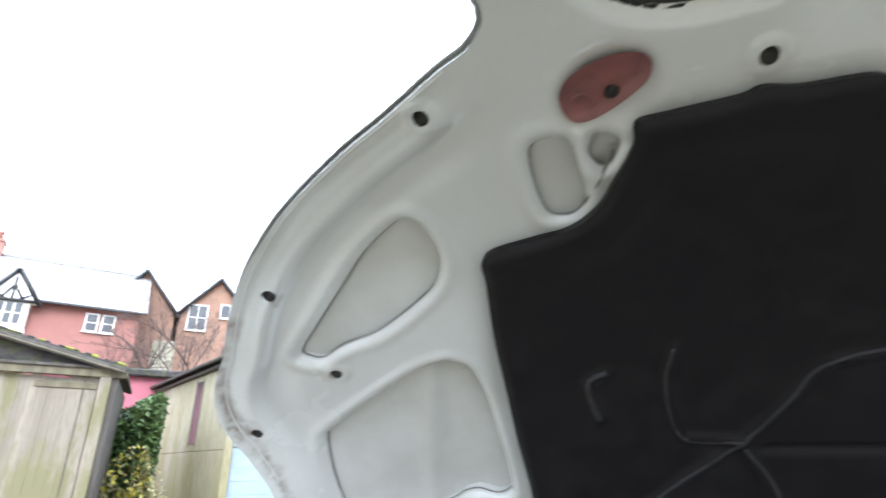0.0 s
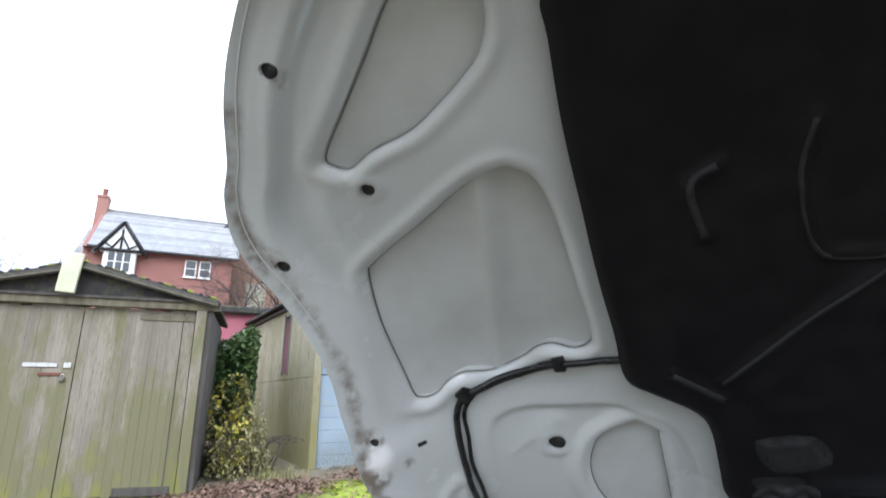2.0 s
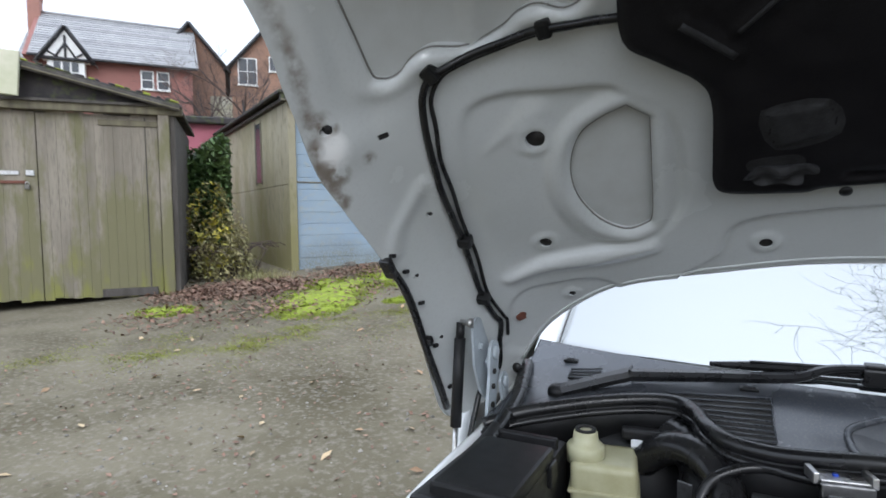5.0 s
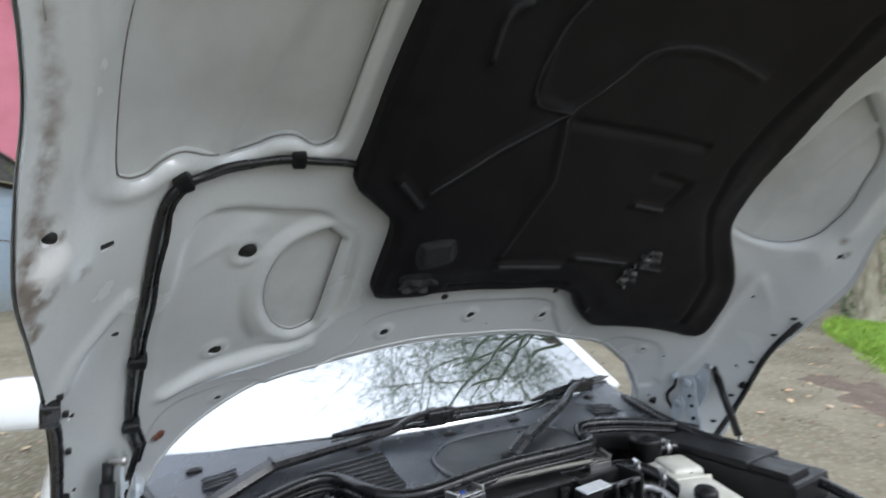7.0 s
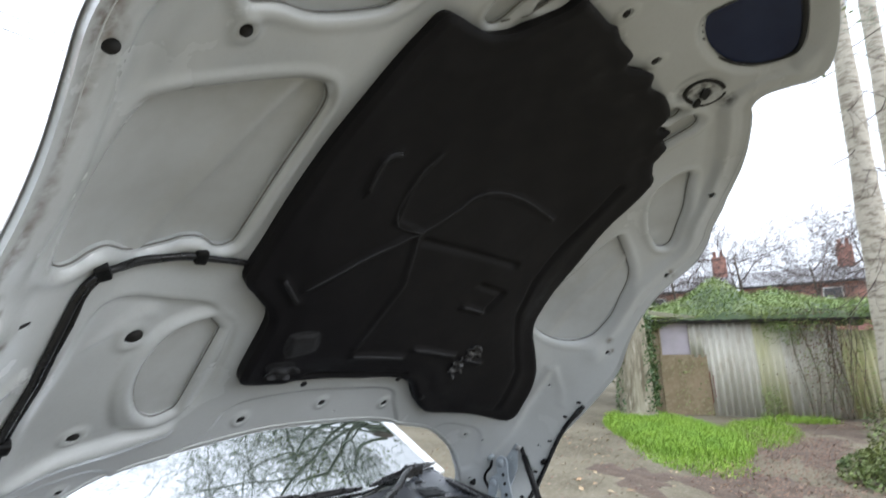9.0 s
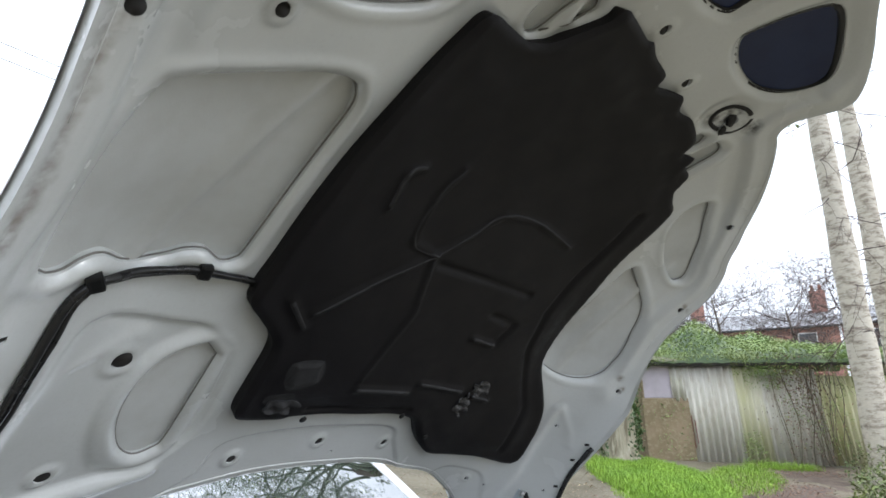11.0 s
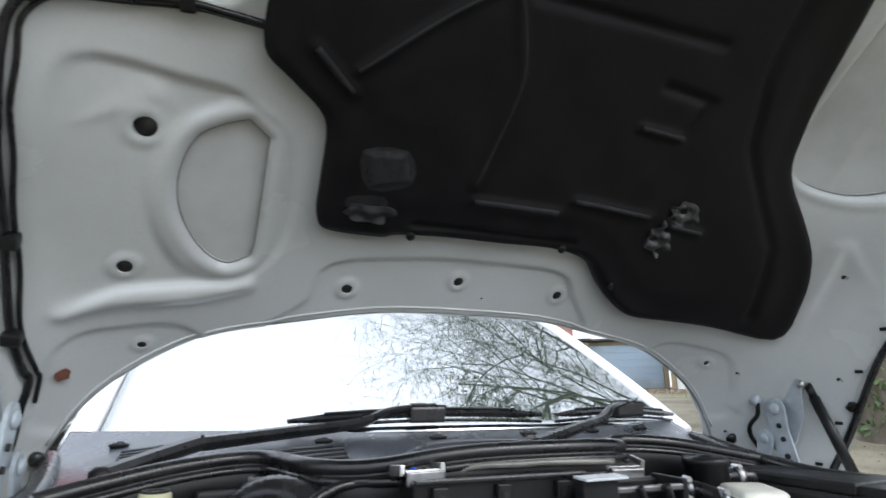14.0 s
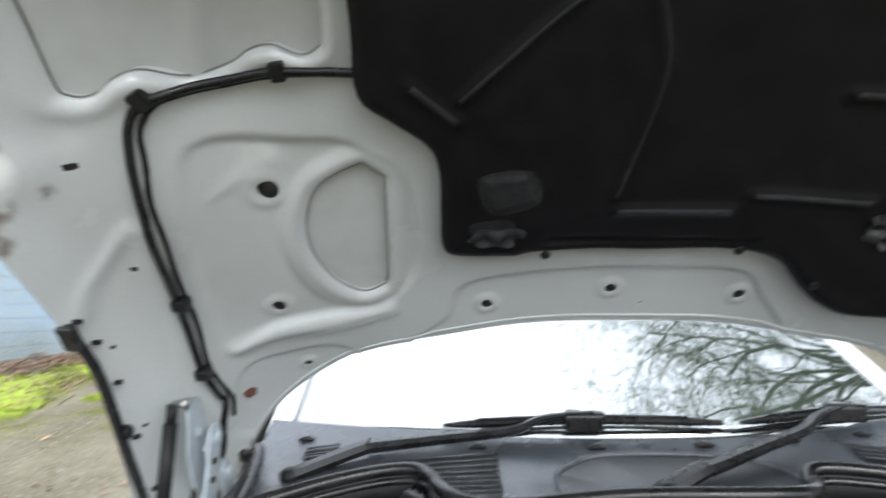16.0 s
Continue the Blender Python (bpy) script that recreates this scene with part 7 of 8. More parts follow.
# hedge and brambles between the garages
hn = 9000
ha, hb, hh = rs.uniform(-0.5, 0.42, hn), rs.uniform(-0.6, 0.6, hn), rs.uniform(0.0, 1, hn) ** 0.75
hx, hy = -8.05 + 0.66 * ha - 0.75 * hb, 5.62 + 0.75 * ha + 0.66 * hb
hedge_at = np.stack([hx, hy, gz(hx, hy) + hh * (2.05 + 0.10 * np.sin(5 * ha) + 0.07 * np.sin(11 * ha + 3 * hb))], 1)
world_flakes("hedge", hedge_at, 0.035, 0.075, M_IVY, "dark green ivy hedge between the garages", "hedge")
world_flakes("bramble", np.concatenate([bush(2600, -7.2, 5.1, 0.8, 0.65, 1.25), bush(1100, -6.75, 4.85, 0.6, 0.55, 0.6)]), 0.014, 0.036, M_BRAMBLE, "straggling green and brown brambles", "bramble", 0.9, 0.2)
world_flakes("yellow_leaves", np.concatenate([bush(260, -7.2, 5.0, 0.6, 0.5, 1.3), bush(60, -6.8, 4.7, 0.3, 0.3, 0.8)]), 0.03, 0.06, M_YELLOW, "yellowing bramble leaves", "bramble", 0.8, 0.2)
stems_v, stems_f = [], []
for k in range(90):
    a = rs.uniform(0, 2 * math.pi)
    x, y = -7.15 + rs.uniform(-0.5, 0.45), 5.1 + rs.uniform(-0.5, 0.45)
    p = [Vector((x, y, float(gz(x, y))))]
    lean = Vector((math.cos(a) * 0.1, math.sin(a) * 0.1, 0.22))
    for j in range(5):
        p.append(p[-1] + lean)
        lean += Vector((rs.uniform(-0.05, 0.05), rs.uniform(-0.05, 0.05), -0.07))
    v, f = tube([tuple(q) for q in p], 0.006, 4)
    b = len(stems_v)
    stems_v += v
    stems_f += [tuple(i + b for i in q) for q in f]
tagged(part("bramble_canes", mesh_of("bramble_canes", stems_v, stems_f, M_TWIG)), "bare brown bramble canes", "bramble", kind="stuff")

# moss banks, grass verge, leaves
MOSS_AT = []
for cx, cy, rx, ry, rot, hh_ in ((-4.5, 4.45, 1.1, 0.55, 110, 0.06), (-4.2, 3.75, 0.45, 0.35, 60, 0.04), (-5.0, 5.0, 0.35, 0.28, -40, 0.05), (-4.5, 6.0, 0.8, 0.5, -30, 0.055), (-4.0, 5.5, 0.4, 0.25, 70, 0.045), (-5.73, 3.12, 0.38, 0.24, 20, 0.05), (-3.5, 4.6, 0.3, 0.16, 60, 0.03), (-3.6, 7.2, 0.6, 0.35, 60, 0.05), (-3.1, 8.3, 0.5, 0.3, 70, 0.05)):
    mound("moss", cx, cy, rx * 0.8, ry * 0.8, rot, hh_ * 0.8, M_MOSS, "bright yellow-green moss on the gravel", "moss", 14)
    MOSS_AT.append((cx, cy, rx, ry, rot))


def grass(name, cx, cy, rx, ry, rot, n, lo, hi, label, mat=None):
    x, y = scatter(n, cx, cy, rx, ry, rot)
    h, a, w = rs.uniform(lo, hi, n), rs.uniform(0, 2 * math.pi, n), rs.uniform(0.0028, 0.0062, n)
    lean = rs.uniform(0.2, 0.9, n) * h
    b = np.stack([x, y, gz(x, y) - 0.01], 1)
    side = np.stack([-np.sin(a), np.cos(a), 0 * a], 1) * w[:, None]
    fwd = np.stack([np.cos(a), np.sin(a), 0 * a], 1)
    mid = b + fwd * (lean * 0.35)[:, None] + np.array([0, 0, 1.0]) * (h * 0.6)[:, None]
    tip = b + fwd * lean[:, None] + np.array([0, 0, 1.0]) * h[:, None]
    v = np.stack([b - side, b + side, mid + side * 0.7, mid - side * 0.7, tip], 1).reshape(-1, 3)
    i = np.arange(n)[:, None] * 5
    f = [tuple(q) for q in (i + np.array([0, 1, 2, 3])).tolist()] + [tuple(q) for q in (i + np.array([3, 2, 4])).tolist()]
    return tagged(part(name, mesh_of(name, v, f, mat or M_GRASS, False)), label, "grass", kind="stuff")


for cx, cy, rx, ry, rot in MOSS_AT:
    grass("moss_fringe", cx, cy, rx * 1.15, ry * 1.25, rot, int(16000 * rx * ry + 2000), 0.006, 0.038, "short bright moss tufts among the gravel", M_MOSS)
for cx, cy, rx, ry, rot, n in ((-4.25, 2.25, 0.75, 0.32, 35, 3600), (-3.85, 2.75, 0.6, 0.3, 55, 3000), (-3.4, 3.5, 0.7, 0.28, 60, 2200), (-3.0, 4.3, 0.6, 0.25, 65, 1600), (-4.9, 1.7, 0.6, 0.25, 40, 1500), (-4.2, 3.2, 1.8, 0.9, 50, 3500)):
    grass("moss_fringe", cx, cy, rx * 1.15, ry * 1.9, rot, 6 * n, 0.004, 0.016, "thin olive moss film on the gravel", M_OLIVE)
mound("grass_bank", 9.3, 2.45, 2.3, 0.85, 32, 0.09, M_MOSS, "mossy bank under the verge grass", "verge", 14)
grass("verge_grass", 9.3, 2.45, 2.9, 1.05, 30, 60000, 0.03, 0.17, "lush bright green verge grass before the shed")
grass("verge_grass", 7.4, 1.6, 1.7, 0.75, 30, 11000, 0.02, 0.08, "short bright green verge grass")
grass("verge_grass", 10.6, 1.3, 2.4, 0.7, 8, 7000, 0.02, 0.1, "short green verge grass")
grass("verge_grass", 13.0, 1.0, 0.9, 0.4, -50, 900, 0.08, 0.2, "thin green grass along the shed")
grass("weeds", -6.1, 5.0, 0.5, 0.4, 30, 350, 0.05, 0.2, "weeds between the garages", M_BRAMBLE)
grass("verge_grass", 15.0, 12.0, 6.0, 0.8, -50, 900, 0.04, 0.12, "green verge grass along the far lane")
x, y = scatter(2400, -5.85, 4.2, 1.2, 0.7, 48)
x2, y2 = scatter(1000, -5.0, 6.3, 1.3, 0.5, 65)
x3, y3 = scatter(500, -5.2, 3.2, 1.2, 0.8, 45)
x4, y4 = scatter(900, -4.7, 4.7, 2.0, 1.0, 100)
x = np.concatenate([x, x2, x3, x4]); y = np.concatenate([y, y2, y3, y4])
flakes("leaf_litter", np.stack([x, y, gz(x, y) + rs.uniform(0.005, 0.05, len(x))], 1), rs.uniform(0.018, 0.042, len(x)), M_LEAF_DEAD, "red-brown fallen leaves by the garages", "leaves", 0.35)
for cx, cy, rx, ry, rot in ((6.2, 0.75, 1.7, 0.8, 30), (5.4, 1.5, 0.9, 0.5, 40), (9.0, 0.3, 2.2, 0.85, 8), (12.2, 0.4, 1.7, 0.9, 0), (14.0, 0.4, 1.0, 0.7, -50), (-5.9, 4.2, 1.0, 0.6, 48)):
    mound("bare_soil", cx, cy, rx, ry, rot, 0.022, M_SOIL, "dark brown leafy soil beside the lane", "soil", 14)
x, y = scatter(9000, 8.0, 0.5, 4.0, 1.3, 12)
x2, y2 = scatter(900, 12.6, 0.6, 1.2, 0.8, -45)
x3, y3 = scatter(1400, 12.5, 7.5, 4.5, 2.0, 30)
x = np.concatenate([x, x2, x3]); y = np.concatenate([y, y2, y3])
flakes("leaf_litter", np.stack([x, y, gz(x, y) + rs.uniform(0.005, 0.05, len(x))], 1), rs.uniform(0.008, 0.021, len(x)), M_LEAF_DEAD, "brown fallen leaves along the verge", "leaves", 0.35)
x, y = scatter(60, -2.6, 2.6, 3.2, 2.4, 30)
x2, y2 = scatter(260, 7.0, 3.0, 4.0, 2.4, 20)
x = np.concatenate([x, x2]); y = np.concatenate([y, y2])
flakes("pale_leaves", np.stack([x, y, gz(x, y) + 0.012], 1), rs.uniform(0.022, 0.045, len(x)), M_LEAF_PALE, "pale leaves and pebbles strewn on the gravel", "leaves", 0.25)
x, y = scatter(2600, -2.2, 2.4, 4.2, 3.4, 35)
x2, y2 = scatter(1500, 5.5, 2.5, 4.0, 2.8, 10)
x = np.concatenate([x, x2]); y = np.concatenate([y, y2])
flakes("leaf_crumbs", np.stack([x, y, gz(x, y) + 0.008], 1), rs.uniform(0.006, 0.022, len(x)), M_LEAF_DEAD, "crumbled brown leaves trodden into the gravel", "leaves", 0.3)
x, y = scatter(1500, 10.6, 6.9, 1.9, 0.6, 20)
x2, y2 = scatter(500, 8.6, 6.6, 1.6, 0.7, 10)
x = np.concatenate([x, x2]); y = np.concatenate([y, y2])
flakes("leaf_litter", np.stack([x, y, gz(x, y) + rs.uniform(0.004, 0.03, len(x))], 1), rs.uniform(0.012, 0.03, len(x)), M_LEAF_DEAD, "red-brown fallen leaves before the concrete garage", "leaves", 0.35)
for cx, cy, rx, ry, rot, n in ((11.6, 8.0, 1.2, 0.35, 25, 900), (13.6, 8.7, 1.2, 0.4, 20, 500), (16.5, 18.6, 4.0, 1.0, -38, 260)):
    grass("verge_grass", cx, cy, rx, ry, rot, n, 0.02, 0.08, "thin mossy tufts at the foot of the garages")
x, y = scatter(3200, 15.5, 16.5, 5.5, 2.6, -38)
flakes("leaf_litter", np.stack([x, y, gz(x, y) + rs.uniform(0.004, 0.04, len(x))], 1), rs.uniform(0.02, 0.05, len(x)), M_LEAF_DEAD, "red-brown fallen leaves before the lock-ups", "leaves", 0.35)
# rubble along the foot of the blue door
for k in range(16):
    q = 0.25 + 0.18 * k + rs.uniform(-0.06, 0.06)
    px_, py_ = -6.2 + math.cos(radians(60)) * q + math.sin(radians(60)) * rs.uniform(0.12, 0.35), 5.68 + math.sin(radians(60)) * q - math.cos(radians(60)) * rs.uniform(0.12, 0.35)
    r = rs.uniform(0.04, 0.085)
    stone = part("stone", box((2 * r, 1.5 * r, 1.1 * r), (0, 0, 0.3 * r), 0.3 * r, None, 2), None, mat=M_STONE, at=pose(px_, py_, float(gz(px_, py_)), rs.uniform(-12, 12), rs.uniform(-12, 12), rs.uniform(0, 180)))
    tagged(stone, "rough grey stone lying at the foot of the blue door", "stone", group="stones by the blue door")
# loose stones
n = 1300
sx, sy = scatter(n, -2.2, 2.6, 3.4, 3.0, 30)
v, f = [], []
for i in range(n):
    r = rs.uniform(0.005, 0.014) * (1.5 if rs.rand() < 0.06 else 1)
    b = len(v)
    z0 = float(gz(sx[i], sy[i]))
    for dx, dy, dz in ((1, 0, 0.1), (0, 1, 0.1), (-1, 0, 0.1), (0, -1, 0.1), (0.1, 0.1, 0.75)):
        v.append((sx[i] + dx * r * rs.uniform(0.6, 1.2), sy[i] + dy * r * rs.uniform(0.6, 1.2), z0 + dz * r))
    f += [(b, b + 1, b + 4), (b + 1, b + 2, b + 4), (b + 2, b + 3, b + 4), (b + 3, b, b + 4)]
tagged(part("loose_stones", mesh_of("loose_stones", v, f, M_STONE, False)), "loose grey stones on the gravel lane", "stones", kind="stuff")

# shrubs on the right
world_flakes("shrub", np.concatenate([bush(2000, 8.9, -0.95, 1.0, 0.8, 0.6), bush(2200, 7.5, -0.95, 1.0, 0.75, 0.5), bush(900, 11.8, -0.6, 0.8, 0.6, 0.6), bush(2200, 7.2, -0.5, 0.75, 0.45, 0.32)]), 0.016, 0.036, M_SHRUB, "low green shrub with small leaves by the birch", "shrub")
world_flakes("tall_shrub", np.concatenate([bush(1800, 14.2, 4.6, 1.1, 1.0, 3.3), bush(1400, 15.8, 3.2, 1.2, 1.0, 2.9)]), 0.05, 0.10, M_SHRUB, "green leafy shrub behind the shed roof", "shrub")


# ---- trees
def branching(start, direction, length, radius, depth, out, rg, spread=0.55, kids=3, gravity=0.0, steps=5, wander=0.16, thin=0.003, low=-9.0):
    """A limb and its twigs, as tubes gathered in out."""
    p, d = Vector(start), Vector(direction).normalized()
    pts = [p.copy()]
    for k in range(steps):
        d = (d + Vector(rg.normal(0, wander, 3)) + Vector((0, 0, gravity))).normalized()
        if p.z < low:
            d = Vector((d.x, d.y, abs(d.z) + 0.35)).normalized()
        p = p + d * length / steps
        pts.append(p.copy())
    rad = np.linspace(radius, radius * 0.55, steps + 1)
    v, f = tube([tuple(q) for q in pts], rad, 7 if radius > 0.05 else (5 if radius > 0.015 else 3))
    b = len(out[0])
    out[0].extend(v)
    out[1].extend([tuple(i + b for i in q) for q in f])
    if depth == 0:
        return
    for k in range(kids + (1 if depth > 2 else 0)):
        t = rg.uniform(0.35, 1.0)
        at = pts[min(steps, int(t * steps))]
        turn = Vector(rg.normal(0, 1, 3))
        side = (turn - turn.dot(d) * d).normalized()
        nd = (d * (1 - spread * 0.5) + side * spread).normalized()
        branching(at, nd, length * rg.uniform(0.5, 0.78), max(thin, radius * rg.uniform(0.36, 0.55)), depth - 1, out, rg, spread, kids, gravity, steps, wander, thin, low)


def tree(name, at, trunk_pts, radii, limbs, seed, label, bark, twig=None, depth=3, kids=3, gravity=0.02, spread=0.6, category="tree", wander=0.16, thin=0.003, low=-9.0):
    rg = np.random.RandomState(seed)
    t = thing(name, label, category, at)
    tp = spline(trunk_pts, 6)
    rr = np.interp(np.linspace(0, 1, len(tp)), np.linspace(0, 1, len(radii)), radii)
    part("trunk", mesh_of("trunk", *tube(tp, rr * (1 + 0.06 * np.sin(np.arange(len(tp)) * 1.7)), 18), bark), t, "tree trunk")
    out = ([], [])
    for p, d, l, r in limbs:
        branching(p, d, l, r, depth, out, rg, spread, kids, gravity, 5, wander, thin, low)
    part("crown", mesh_of("crown", out[0], out[1], twig or M_TWIG), t, "bare winter branches")
    return t


rg = np.random.RandomState(3)
for bx_, by_, lean, seed, rad, ht in ((12.0, -0.72, (0.1, -0.1), 5, 0.24, 12), (13.4, -1.25, (0.3, -0.1), 6, 0.24, 13)):
    pts = [(0, 0, -0.1), (lean[0] * 0.06, lean[1] * 0.06, 1.5), (lean[0] * 0.3, lean[1] * 0.3, 4), (lean[0] * 0.8, lean[1] * 0.8, 8), (lean[0] * 1.3, lean[1] * 1.2, ht)]
    limbs = []
    for k in range(26):
        h = rg.uniform(2.4, ht - 0.5)
        f_ = h / ht
        a = rg.uniform(0, 2 * math.pi)
        limbs.append(((lean[0] * f_**1.3 * 1.2, lean[1] * f_**1.3 * 1.15, h), (math.cos(a), math.sin(a), rg.uniform(-0.35, 0.3)), rg.uniform(0.7, 1.8), 0.014))
    tree("birch_tree", (bx_, by_, float(gz(bx_, by_))), pts, [rad * 1.12, rad, rad * 0.9, rad * 0.7, rad * 0.4], limbs, seed, "white-barked birch tree with drooping bare twigs", M_BIRCH, depth=2, kids=3, gravity=-0.06, spread=0.7)
M_TWIG_GREY = material("lichened_twigs", (0.20, 0.25, 0.20), 0.85, second=(0.30, 0.36, 0.27), scale=4)
# big ivy-clad tree whose bare crown hangs over the car
tx, ty = 9.2, 5.1
limbs = [((-0.2, 0, 4.2), (-0.80, -0.05, 0.60), 5.6, 0.075), ((0.1, 0.1, 4.6), (-0.62, 0.36, 0.70), 5.2, 0.065), ((0.2, -0.1, 5.0), (-0.5, -0.35, 0.8), 5.0, 0.06), ((0, 0.2, 5.2), (0.4, 0.6, 0.8), 4.5, 0.06), ((-0.3, 0.1, 3.6), (-0.88, 0.2, 0.42), 5.4, 0.06), ((0, 0, 5.5), (-0.3, 0.1, 0.95), 5.0, 0.06), ((0.1, 0, 4.4), (-0.76, 0.15, 0.66), 6.0, 0.065), ((-0.3, 0, 4.0), (-0.84, -0.16, 0.5), 6.2, 0.06), ((0, 0.1, 4.8), (-0.72, 0.32, 0.6), 6.2, 0.06), ((-0.1, 0, 5.3), (-0.55, 0, 0.83), 6.0, 0.055), ((0, 0, 4.1), (-0.9, 0.08, 0.45), 6.6, 0.06), ((0, 0.1, 4.6), (-0.82, 0.24, 0.56), 7.0, 0.06), ((0, 0, 5.0), (-0.8, -0.02, 0.6), 7.0, 0.055), ((-0.1, 0.1, 3.9), (-0.88, 0.3, 0.4), 6.8, 0.055)]
big = tree("old_tree", (tx, ty, float(gz(tx, ty))), [(0, 0, -0.2), (0.05, 0.02, 1.2), (-0.05, 0.05, 3.0), (0.0, 0.05, 5.6)], [0.42, 0.33, 0.28, 0.2], limbs, 12, "old tree with ivy on its trunk and wide bare crown", M_BARK, twig=M_TWIG_GREY, depth=5, kids=3, gravity=0.045, spread=0.68, wander=0.24, thin=0.006, low=4.4)
a = rs.uniform(0, 2 * math.pi, 1500)
h = rs.uniform(0.1, 4.6, 1500)
flakes("trunk_ivy", np.stack([(0.36 + rs.uniform(-0.02, 0.10, 1500)) * np.cos(a), (0.36 + rs.uniform(-0.02, 0.1, 1500)) * np.sin(a), h], 1), rs.uniform(0.04, 0.085, 1500), M_IVY, "dark ivy on the trunk", "ivy", 0.9, 0.5, parent=big)
# ivy and evergreen tufts among the old tree's limbs
crown_ = next(o for o in big.children if o.name.startswith("crown"))
tips = np.array([tuple(q.co) for q in crown_.data.vertices])
tips = tips[(tips[:, 0] > -4.6) & (np.sin(1.3 * tips[:, 0] + 0.9 * tips[:, 1]) * np.sin(1.1 * tips[:, 2] + 0.7 * tips[:, 0]) > 0.3)]
tips = tips[rs.randint(0, len(tips), 5200)] + rs.normal(0, 0.07, (5200, 3))
flakes("crown_ivy", tips, rs.uniform(0.03, 0.07, 5200), M_ROOFIVY, "green ivy tufts among the limbs", "ivy", 0.8, 0.4, parent=big)
# broken old trunk beside the shed
stump = thing("dead_tree", "pale peeling dead tree wrapped in ivy beside the shed", "tree", (10.85, 3.55, float(gz(10.85, 3.55)) - 0.05))
part("trunk", mesh_of("trunk", *tube(spline([(0, 0, 0), (0.02, 0.02, 0.9), (0.06, 0.05, 1.9), (0.05, 0.1, 3.1)], 6), [0.46, 0.40, 0.36, 0.345, 0.34, 0.335, 0.33, 0.33, 0.325, 0.32, 0.32, 0.31, 0.31, 0.30, 0.30, 0.30, 0.29, 0.29, 0.28][:19], 22), M_PALEBARK), stump, "peeling pale bark")
a = rs.uniform(0, 2 * math.pi, 3200)
on_ = np.sin(3 * a + 0.6) > 0.1
flakes("trunk_ivy", np.stack([(0.34 + rs.uniform(0.0, 0.09, 3200)) * np.cos(a), (0.34 + rs.uniform(0.0, 0.09, 3200)) * np.sin(a), rs.uniform(0.1, 3.2, 3200)], 1)[on_], rs.uniform(0.022, 0.05, int(on_.sum())), M_IVY, "dark ivy on the trunk", "ivy", 0.9, 0.5, parent=stump)
# bare trees at a distance
for x_, y_, s_, seed in ((-22.4, 7.9, 0.78, 21), (-24.5, 8.6, 0.8, 22), (-15.3, 13.5, 0.72, 27), (-17.0, 13.2, 0.7, 28), (30, 11, 1.2, 26)):
    g0 = float(gz(x_, y_))
    limbs = [((0, 0, 2.2 * s_ + 0.35 * k), (math.cos(2.4 * k), math.sin(2.4 * k), 0.9), 2.9 * s_, 0.035) for k in range(8)]
    tree("bare_tree", (x_, y_, g0), [(0, 0, -0.2), (0.05, 0.05, 2.0 * s_), (0, 0.1, 5.0 * s_)], [0.16, 0.12, 0.05], limbs, seed, "bare winter tree behind the houses", M_BARK, depth=4, kids=3, gravity=0.02)
for x_, y_, top_, seed in ((20.5, 5.6, 4.6, 31), (21.0, 3.4, 4.9, 32), (21.5, 1.2, 4.5, 33), (19.5, -0.9, 4.8, 34)):
    g0 = float(gz(x_, y_))
    limbs = [((0, 0, top_ * (0.45 + 0.05 * k)), (math.cos(2.4 * k), math.sin(2.4 * k), 0.35), 2.2, 0.022) for k in range(11)]
    tree("thorn_tree", (x_, y_, g0), [(0, 0, -0.2), (0.1, -0.1, top_ * 0.5), (0, 0.1, top_)], [0.09, 0.06, 0.025], limbs, seed, "bare tangled thorn tree behind the shed", M_BARK, depth=4, kids=3, gravity=0.0, spread=0.8, wander=0.28, thin=0.005)

# ---- terrace behind the shed
for az, dist, w, seed in ((73.5, 40, 6.5, 0), (83.2, 41, 6.8, 1), (92.6, 42, 6.6, 2)):
    tb = thing("terrace_house", "red brick terrace house with slate roof and chimney", "house", group="terrace houses")
    tb.matrix_basis = face_to(az, dist, 0.2)
    ev, rd = 0.119 * dist + 1.1, 0.155 * dist + 1.1
    part("wall", box((w, 0.3, ev), (0, 0.15, ev / 2), 0.02, None, 1), tb, "red brick wall", M_TERRA)
    roof_plane("roof", tb, (-w / 2 - 0.1, -0.3, ev), (w / 2 + 0.1, -0.3, ev), (w / 2 + 0.1, 3.4, rd), (-w / 2 - 0.1, 3.4, rd), M_SLATE, 12, "pale grey slate roof")
    ch = part("chimney", box((0.9, 0.9, 2.0), (w / 2 - 0.6, 3.2, rd + 0.25), 0.03, None, 1), tb, "red brick chimney", M_TERRA)
    for k in (-0.22, 0.22):
        part("chimney_pot", lathe([(0.12, 0), (0.1, 0.4), (0.13, 0.45)], 10, (w / 2 - 0.6 + k, 3.2, rd + 1.25)), ch, "clay pot", M_TERRA, smooth=True)
    part("gutter", box((w, 0.14, 0.14), (0, -0.35, ev - 0.03), 0.02, None, 1), tb, "gutter", M_DARKWOOD)
    for k in (-0.25, 0.25):
        window(tb, k * w, ev - 1.0, 0.95, 1.2, 0.0, (0, 1))

fb_ = face_to(32.8, 26.5).translation
world_flakes("shrub", bush(1500, fb_.x, fb_.y, 0.8, 0.7, 1.7), 0.03, 0.07, M_SHRUB, "green shrub beside the lock-ups", "shrub")
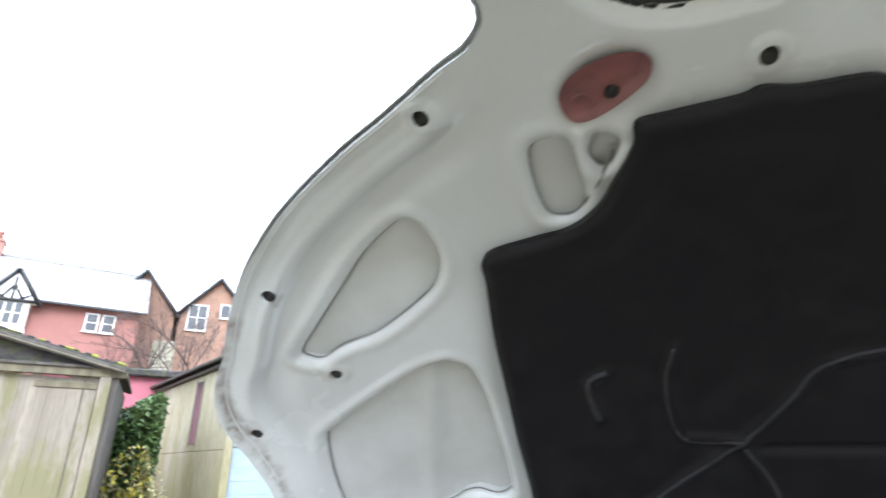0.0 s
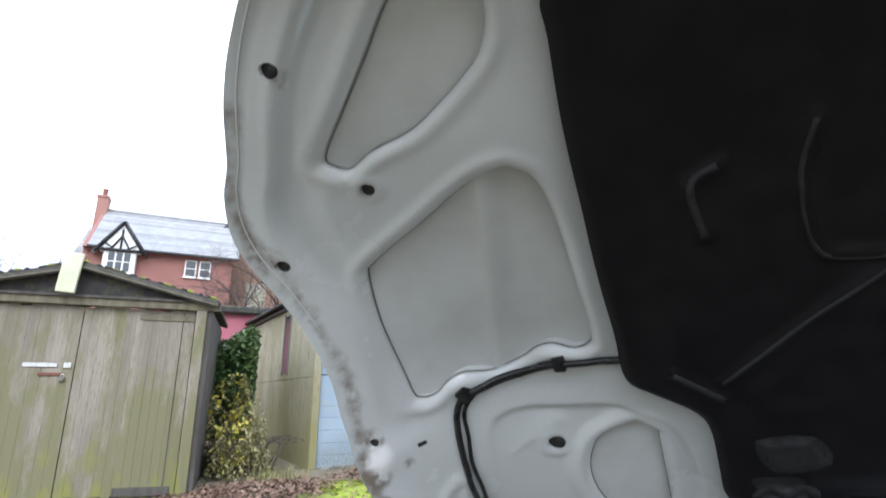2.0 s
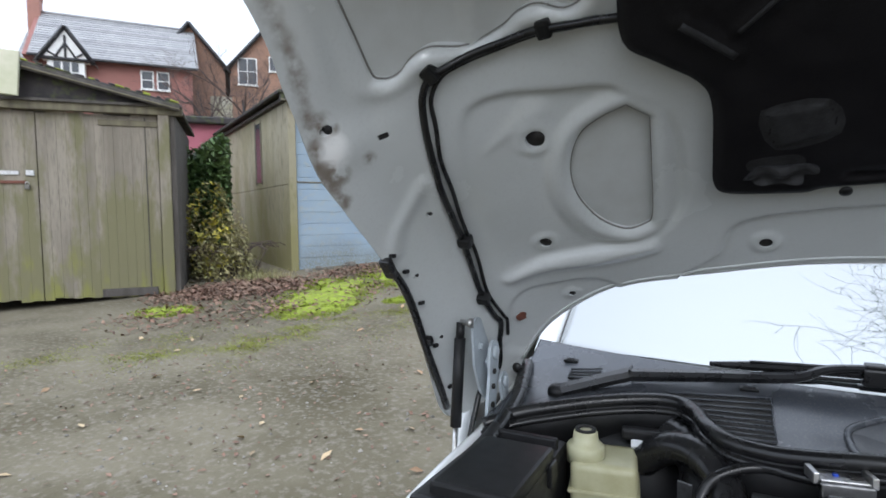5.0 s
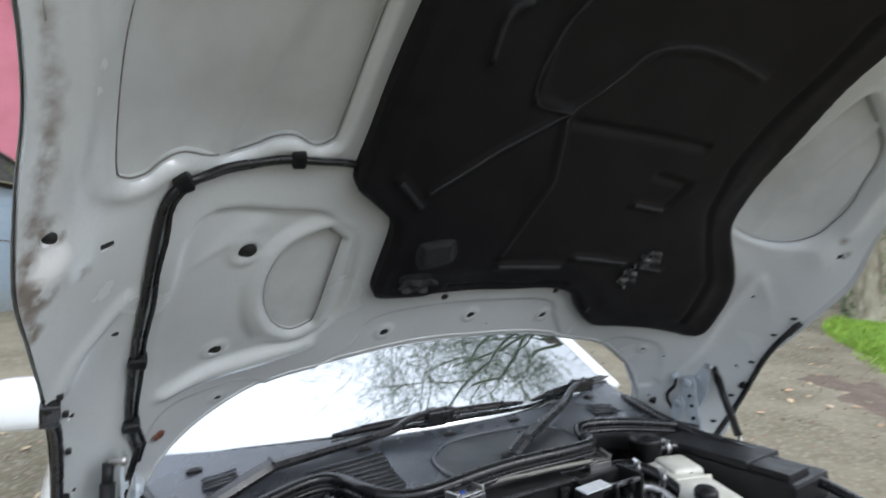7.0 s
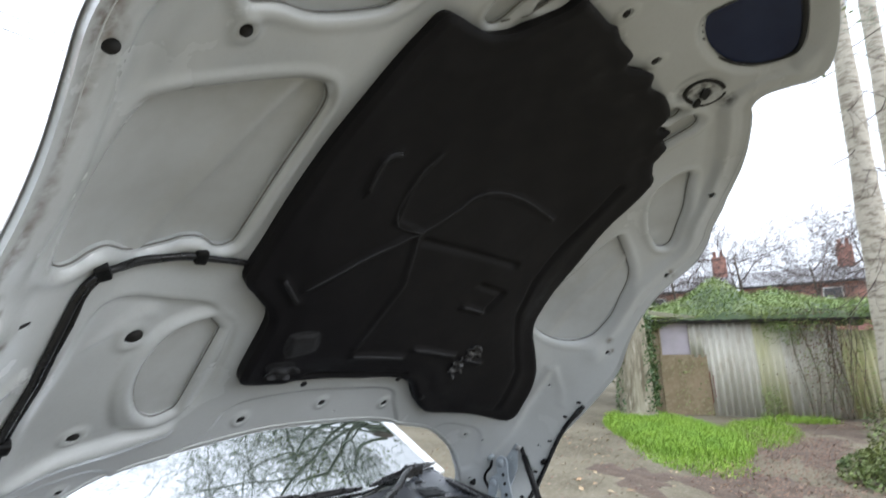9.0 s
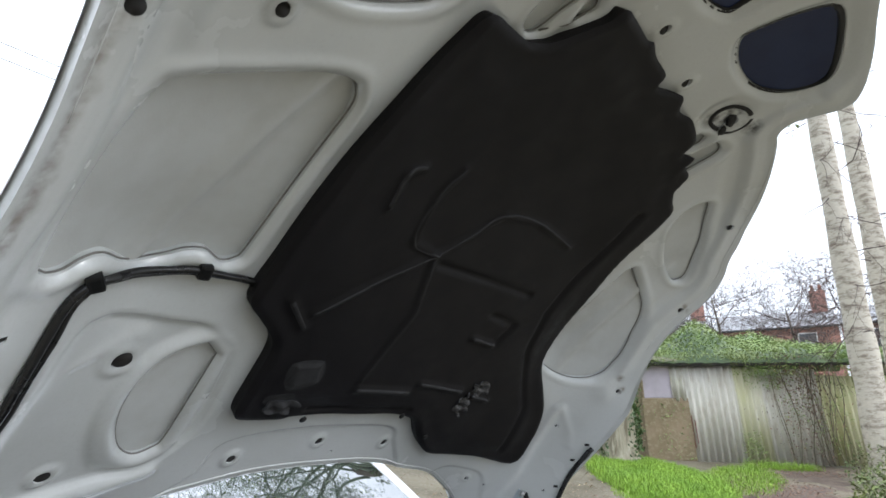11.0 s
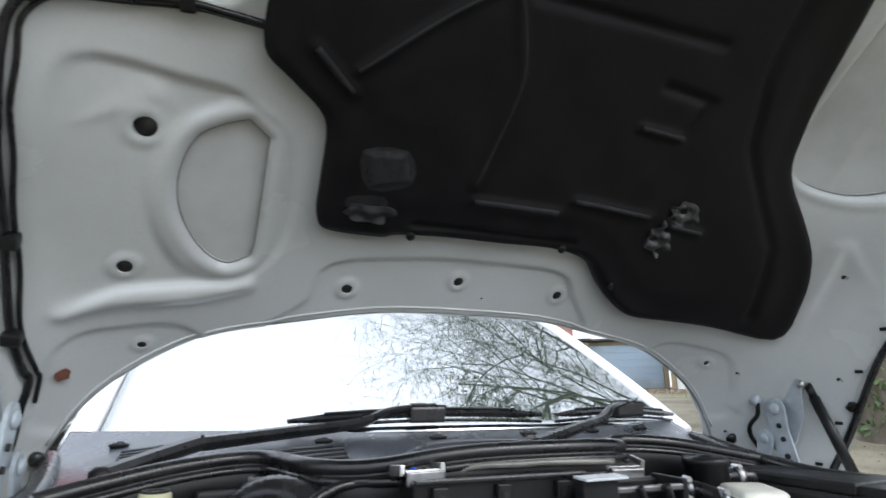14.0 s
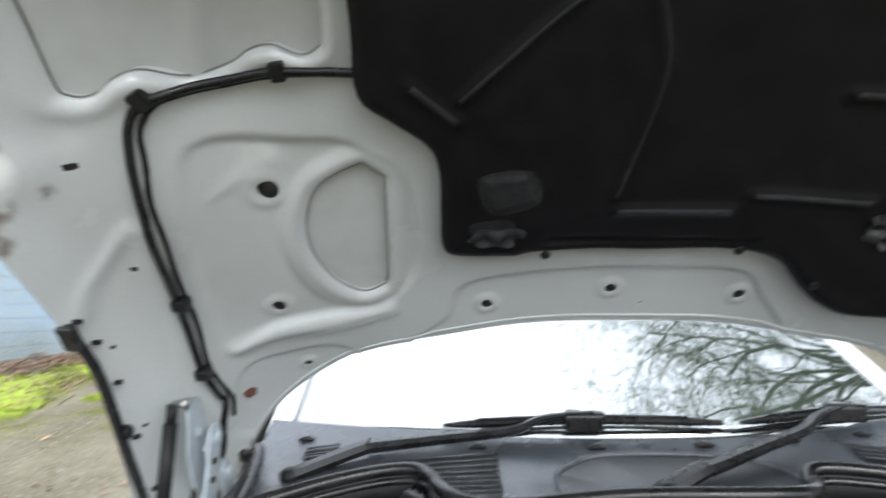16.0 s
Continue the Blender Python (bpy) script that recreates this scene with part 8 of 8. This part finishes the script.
# ---- far garages up the lane
for az, dist, w, dm, lab in ((33.6, 27.5, 0.9, M_BROWNB, "narrow ochre lock-up up the lane"), (38.3, 28.0, 3.4, M_BLUEDOOR, "lock-up garage with a pale blue door"), (45.6, 27.0, 2.6, M_WHITE, "lock-up garage with a white door"), (52.5, 26, 3.0, M_ASB, "cement lock-up garage up the lane")):
    g = thing("lock_up_garage", lab, "garage", group="lock-up garages")
    m = face_to(az, dist)
    gx_, gy_ = m.translation.x, m.translation.y
    g.matrix_basis = face_to(az, dist, float(gz(gx_, gy_)) - 0.05)
    part("side_wall", box((w + 0.4, 4.0, 2.25), (0, 2.1, 1.12), 0.02, None, 1), g, mat=M_ASB)
    d = part("door", box((w, 0.06, 2.05), (0, 0.06, 1.02), 0.01, None, 1), g, "closed door", dm)
    for k in range(6):
        part("door_slat", box((w - 0.06, 0.02, 0.30), (0, 0.025, 0.2 + 0.33 * k), 0.005, None, 1), d, mat=dm)
    for s in (1, -1):
        part("door_post", box((0.2, 0.16, 2.2), (s * (w / 2 + 0.12), 0.0, 1.1), 0.02, None, 1), g, "ochre timber post", M_BROWNB)
    part("roof", box((w + 0.8, 4.4, 0.12), (0, 2.0, 2.32), 0.02, None, 1), g, "felt roof", M_FELT)
wall = thing("concrete_garage", "yellow-stained concrete garage beside the old tree", "garage")
wall.matrix_basis = face_to(55.2, 15.0, float(gz(12.0, 7.7)) - 0.05)
for k in range(3):
    for j in range(3):
        part("concrete_panel", box((0.58, 0.08, 0.75), (-0.62 + 0.6 * k, 0.05, 0.38 + 0.76 * j), 0.006, None, 1), wall, mat=M_CONC)
part("garage_side", box((0.1, 4.0, 2.3), (-0.95, 2.1, 1.15), 0.01, None, 1), wall, "stained concrete side", M_CONC)
part("roof", box((2.1, 4.3, 0.1), (0, 2.0, 2.36), 0.02, None, 1), wall, "felt roof", M_FELT)
# sky wires over the lane
for z_, y_ in ((5.6, 7.5), (5.9, 7.6)):
    w_ = bar("overhead_wire", spline([(-14, y_, z_ + 1.2), (-5, y_ + 0.5, z_ + 0.5), (2, y_ + 1, z_ + 0.6)], 6), 0.008, M_RAIL, seg=5)
    tagged(w_, "thin dark overhead wire across the lane", "wire")
